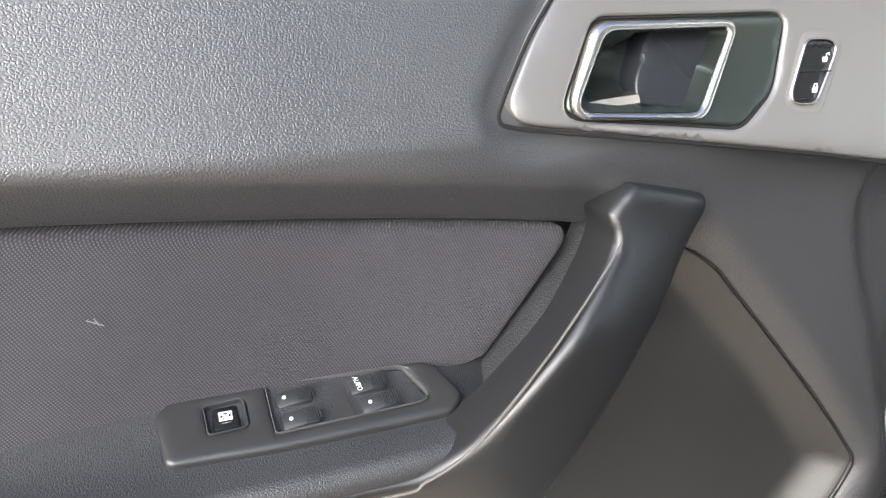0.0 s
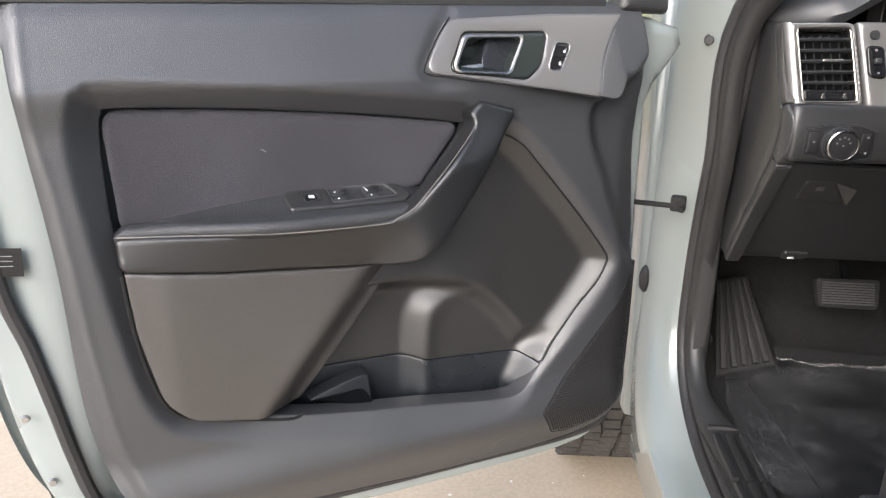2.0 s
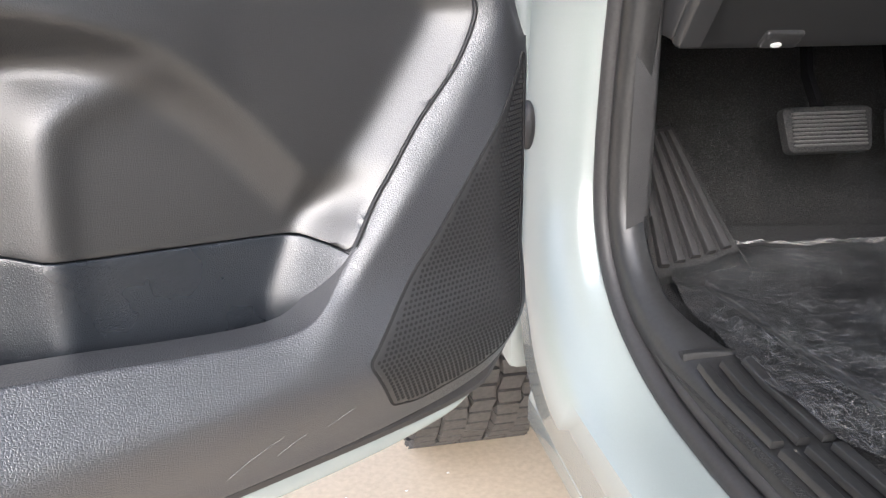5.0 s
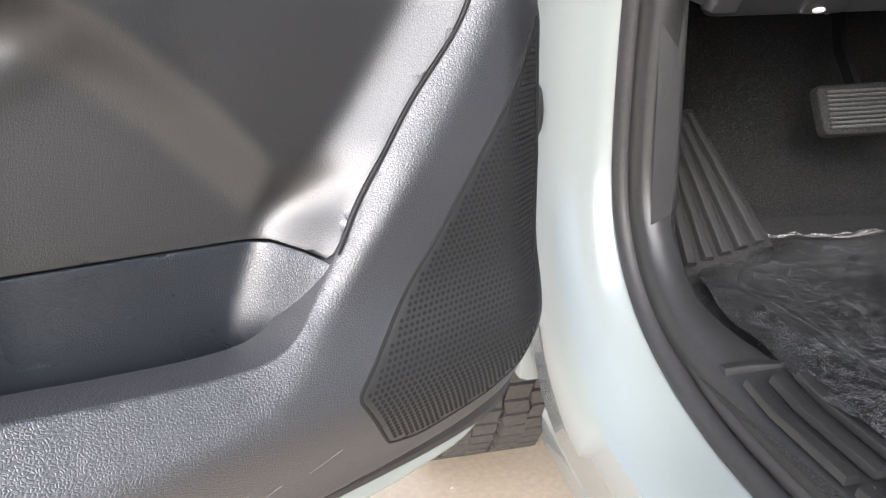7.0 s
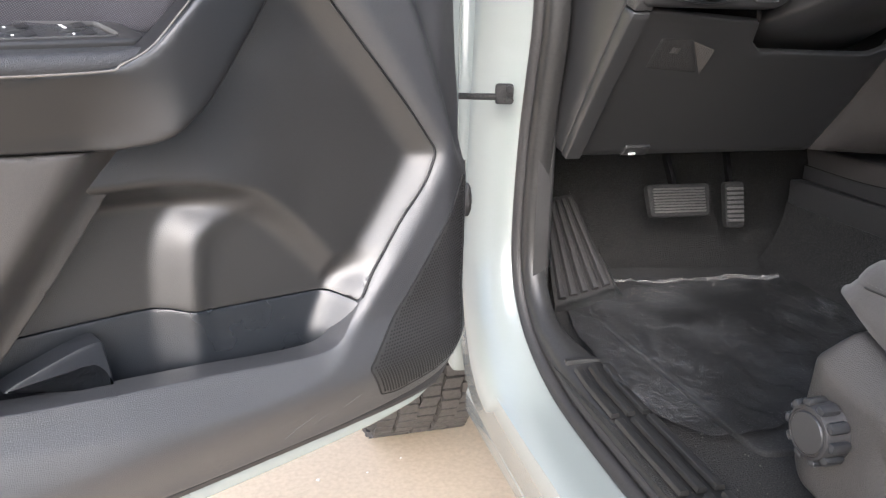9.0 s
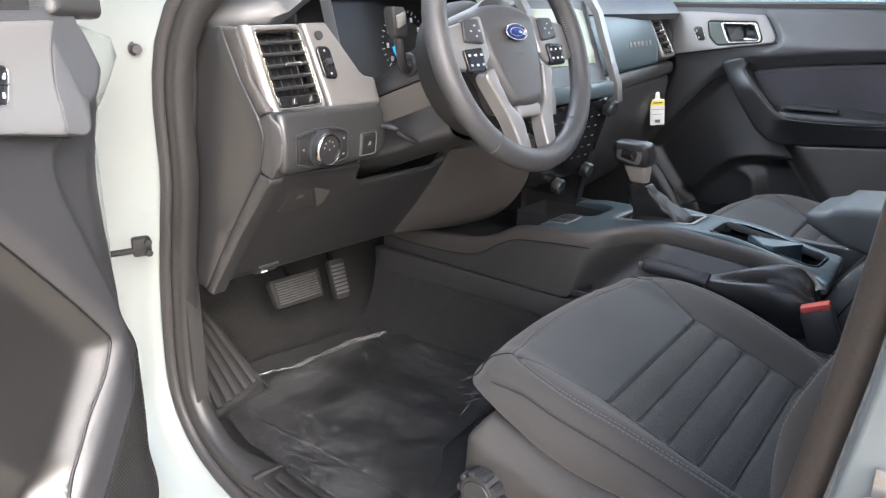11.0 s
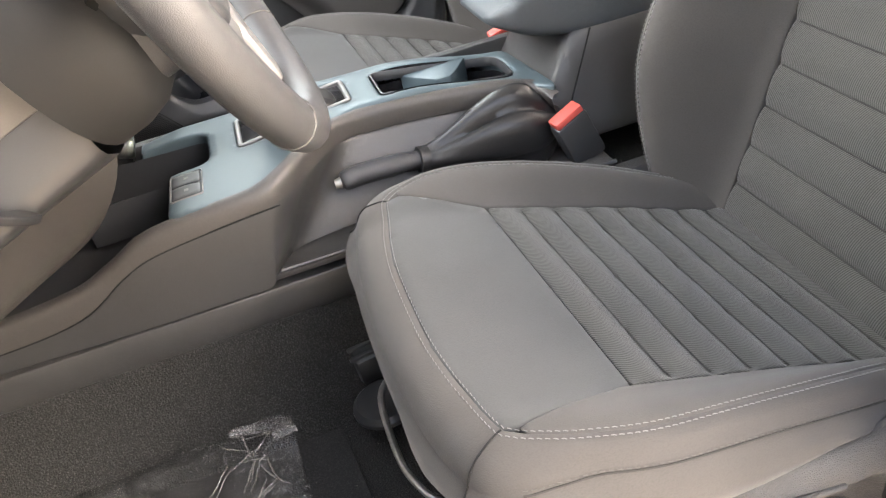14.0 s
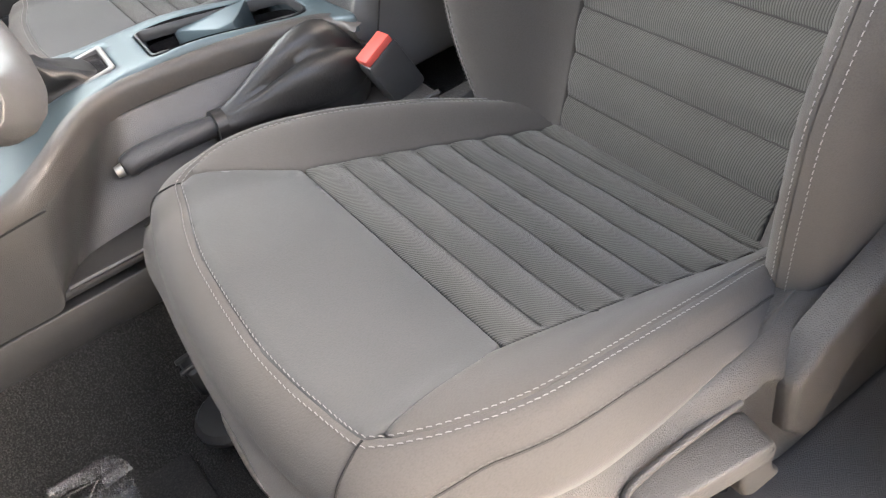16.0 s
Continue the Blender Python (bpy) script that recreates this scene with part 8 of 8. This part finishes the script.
FILM = [(0.690, 1.195), (0.715, 1.235), (0.764, 1.262), (0.815, 1.252), (0.855, 1.222), (0.92, 1.226), (0.99, 1.234), (1.05, 1.226), (1.105, 1.208), (1.135, 1.165), (1.133, 1.05), (1.131, 0.95), (1.130, 0.858), (1.06, 0.854), (0.95, 0.849), (0.86, 0.845), (0.80, 0.80), (0.725, 0.785), (0.69, 0.79), (0.655, 0.86), (0.650, 0.98), (0.66, 1.09)]


def film_z(u, v):
    r = noise.noise(Vector((u * 9, v * 9, 0))) * 0.010 + noise.noise(Vector((u * 26, v * 17, 3))) * 0.006 + noise.noise(Vector((u * 60, v * 45, 7))) * 0.0025
    ridge = 0.016 * math.exp(-((v - 1.235 - 0.02 * math.sin(u * 20)) / 0.03) ** 2) + 0.012 * math.exp(-((u - 1.12) / 0.03) ** 2)
    # fine drapery running out from the rear corner
    du, dv = 1.13 - u, v - 0.858
    near = math.exp(-(math.hypot(du, dv) / 0.11) ** 2)
    swirl = noise.noise(Vector((u * 14, v * 14, 11))) * 6 + noise.noise(Vector((u * 40, v * 40, 5))) * 1.6
    r += near * 0.0016 * math.sin((du * 0.45 - dv) * 620 + swirl * 2.2)
    fan = smooth01(0.05, 0.12, du) * smooth01(0.30, 0.16, du) * smooth01(0.16, 0.05, dv)
    r += fan * 0.0013 * math.sin(du * 700 + swirl * 2.6)
    return 0.620 + r * 0.7 + ridge * 0.8


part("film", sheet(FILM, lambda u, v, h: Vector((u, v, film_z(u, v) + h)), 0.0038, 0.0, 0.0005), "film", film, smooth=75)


def crumple(path, width, seed, high=0.012):
    """A narrow ribbon of folded film following an edge."""
    secs = []
    for i, (x, y) in enumerate(path):
        a, b = Vector(path[max(i - 1, 0)]), Vector(path[min(i + 1, len(path) - 1)])
        t = (b - a).normalized()
        n = Vector((-t.y, t.x))
        row = []
        for k in range(7):
            q = Vector((x, y)) + n * width * (k / 6 - 0.5) * (1 + 0.5 * noise.noise(Vector((x * 40, y * 40, seed))))
            row.append((q.x, q.y, film_z(q.x, q.y) + 0.003 + high * abs(noise.noise(Vector((q.x * 70, q.y * 70, seed + k * 0.5))))))
        secs.append(row)
    return loft(secs, False)


front = spline([(0.765, 1.252), (0.790, 1.252), (0.815, 1.246), (0.858, 1.219), (0.92, 1.222), (0.99, 1.230), (1.05, 1.222), (1.10, 1.204)], 6, False)
part("folded_edge", crumple(front, 0.009, 1.0, 0.010), "filmfold", film, "crumpled front edge, its highlights painted pale", smooth=30)
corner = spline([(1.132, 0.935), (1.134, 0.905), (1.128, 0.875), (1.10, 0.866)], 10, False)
part("folded_corner", crumple(corner, 0.026, 5.0, 0.010), "filmfold", film, "crumpled corner, its highlights painted pale", smooth=30)

# thin pale ribbons painting the wavy highlights near the rear corner
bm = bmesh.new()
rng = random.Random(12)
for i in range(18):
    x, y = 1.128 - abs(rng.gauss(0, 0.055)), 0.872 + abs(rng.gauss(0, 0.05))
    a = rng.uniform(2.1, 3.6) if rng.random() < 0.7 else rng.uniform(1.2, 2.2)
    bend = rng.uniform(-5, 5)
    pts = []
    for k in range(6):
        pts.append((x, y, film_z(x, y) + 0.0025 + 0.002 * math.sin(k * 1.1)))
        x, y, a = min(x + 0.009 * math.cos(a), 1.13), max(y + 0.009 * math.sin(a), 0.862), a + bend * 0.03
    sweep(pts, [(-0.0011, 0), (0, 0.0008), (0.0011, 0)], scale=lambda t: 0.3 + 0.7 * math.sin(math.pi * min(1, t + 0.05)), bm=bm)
tagged(part("creases", bm, "crease", film, "pale ribbons painted as highlights on the film creases"), kind="stuff")

# ---- passenger door, closed: the driver's trim in mirror image ----
pdoor = thing("passenger_door", "closed passenger door with charcoal trim", "car door")
pdoor.matrix_world = Matrix(((0, 1, 0, 2.046), (1, 0, 0, 1.115), (0, 0, 1, 0.003), (0, 0, 0, 1)))
skip = ("shell", "outer_skin", "door_seal", "label", "screw", "plug", "snag", "sail_cover", "window_channel", "pocket_divider")
for ob in list(door.children):
    if ob.name.split(".")[0] in skip:
        continue
    pairs = [(ob, pdoor)]
    while pairs:
        src, par = pairs.pop()
        c = src.copy()
        scene.collection.objects.link(c)
        c.parent = par
        c.matrix_parent_inverse = src.matrix_parent_inverse
        pairs += [(q, c) for q in src.children]
part("shell", rbox((0.95, 0.03, 0.75), 0.01, (-0.42, 0.11, 0.95)), "paint", pdoor)
PSW = arc([(-0.52, 0.0), (-0.52, 0.02), (-0.40, 0.022), (-0.385, 0.01), (-0.40, -0.012)], 0.008)
part("switch_bezel", sheet(PSW, lambda u, v, h: Vector((u, 0.0 - v * 0.9, 1.0685 + h)), 0.01, 0.003, 0.004), "smooth", pdoor)

# ---- rest of the cab ----
cab = thing("cab_shell", "truck cab shell with grey headliner", "cab", kind="structure")
part("roof", rbox((1.36, 1.75, 0.04), 0.02, (1.345, -0.05, 1.82)), "headliner", cab)
part("rear_wall", rbox((1.5, 0.06, 0.75), 0.02, (1.345, -0.98, 0.95)), "vinyl", cab)
part("rear_header", rbox((1.4, 0.08, 0.14), 0.02, (1.345, -0.92, 1.75)), "headliner", cab)
for x in (0.70, 2.0):
    part("rear_pillar", rbox((0.10, 0.14, 0.55), 0.02, (x, -0.90, 1.55), (0, 0, 0)), "headliner", cab)
    part("windscreen_pillar", sweep([(x - 0.04 if x < 1 else x + 0.04, 1.42, 1.28), (x, 0.80, 1.80)], [(-0.03, -0.03), (0.03, -0.03), (0.03, 0.03), (-0.03, 0.03)]), "headliner", cab)
part("centre_pillar", rbox((0.06, 0.30, 1.25), 0.02, (2.085, 0.17, 1.20)), "vinyl", cab)
part("near_pillar", rbox((0.05, 0.20, 1.20), 0.02, (0.655, 0.13, 1.18)), "vinyl", cab)
part("rear_door_skin", rbox((0.03, 0.98, 0.80), 0.02, (0.548, -0.54, 0.93)), "paint", cab)
part("far_door_skin", rbox((0.03, 0.98, 0.80), 0.02, (2.16, -0.54, 0.93)), "paint", cab)
part("far_side", rbox((0.04, 1.1, 0.70), 0.01, (2.13, -0.45, 0.95)), "vinyl", cab)
part("near_side", rbox((0.04, 1.0, 0.75), 0.01, (0.62, -0.50, 0.92)), "vinyl", cab)
part("far_kick_panel", rbox((0.03, 0.55, 0.72), 0.01, (2.075, 1.36, 0.95)), "vinyl", cab)
part("far_sill", rbox((0.1, 1.4, 0.10), 0.01, (2.07, 0.6, 0.58)), "scuff", cab)
ws = part("windscreen", loft([[(0.68, 1.50, 1.28), (0.72, 0.85, 1.80)], [(1.345, 1.58, 1.28), (1.345, 0.92, 1.82)], [(2.01, 1.50, 1.28), (1.97, 0.85, 1.80)]], False), "glass", cab)
ws.visible_shadow = False
rear = thing("rear_seat", "dark cloth rear bench seat", "rear seat")
part("bench", rbox((1.25, 0.46, 0.16), 0.06, (1.345, -0.55, 0.83), (6, 0, 0), 4), "cloth", rear)
part("bench_back", rbox((1.25, 0.14, 0.62), 0.06, (1.345, -0.83, 1.16), (-12, 0, 0), 4), "cloth", rear)
bonnet = thing("bonnet", "pale grey-green painted bonnet beyond the windscreen", "bonnet", kind="structure")
part("panel", loft([[(x, y, 1.24 + 0.05 * (1 - ((x - 1.345) / 0.8) ** 2) - 0.06 * ((y - 1.55) / 1.3) ** 2) for x in (0.56, 0.8, 1.1, 1.345, 1.6, 1.9, 2.13)] for y in (1.56, 2.0, 2.5, 2.85)], False), "paint", bonnet)
part("inner_wing", rbox((0.03, 1.4, 0.30), 0.01, (0.57, 2.2, 1.08)), "paint", bonnet)

for ob in scene.objects:
    if ob.name.split(".")[0] in ("symbols", "display_bars", "vent_mark", "gauge_marks", "button_marks", "padlock_marks", "symbol", "rim_lacing", "stitching"):
        ob["kind"] = "stuff"
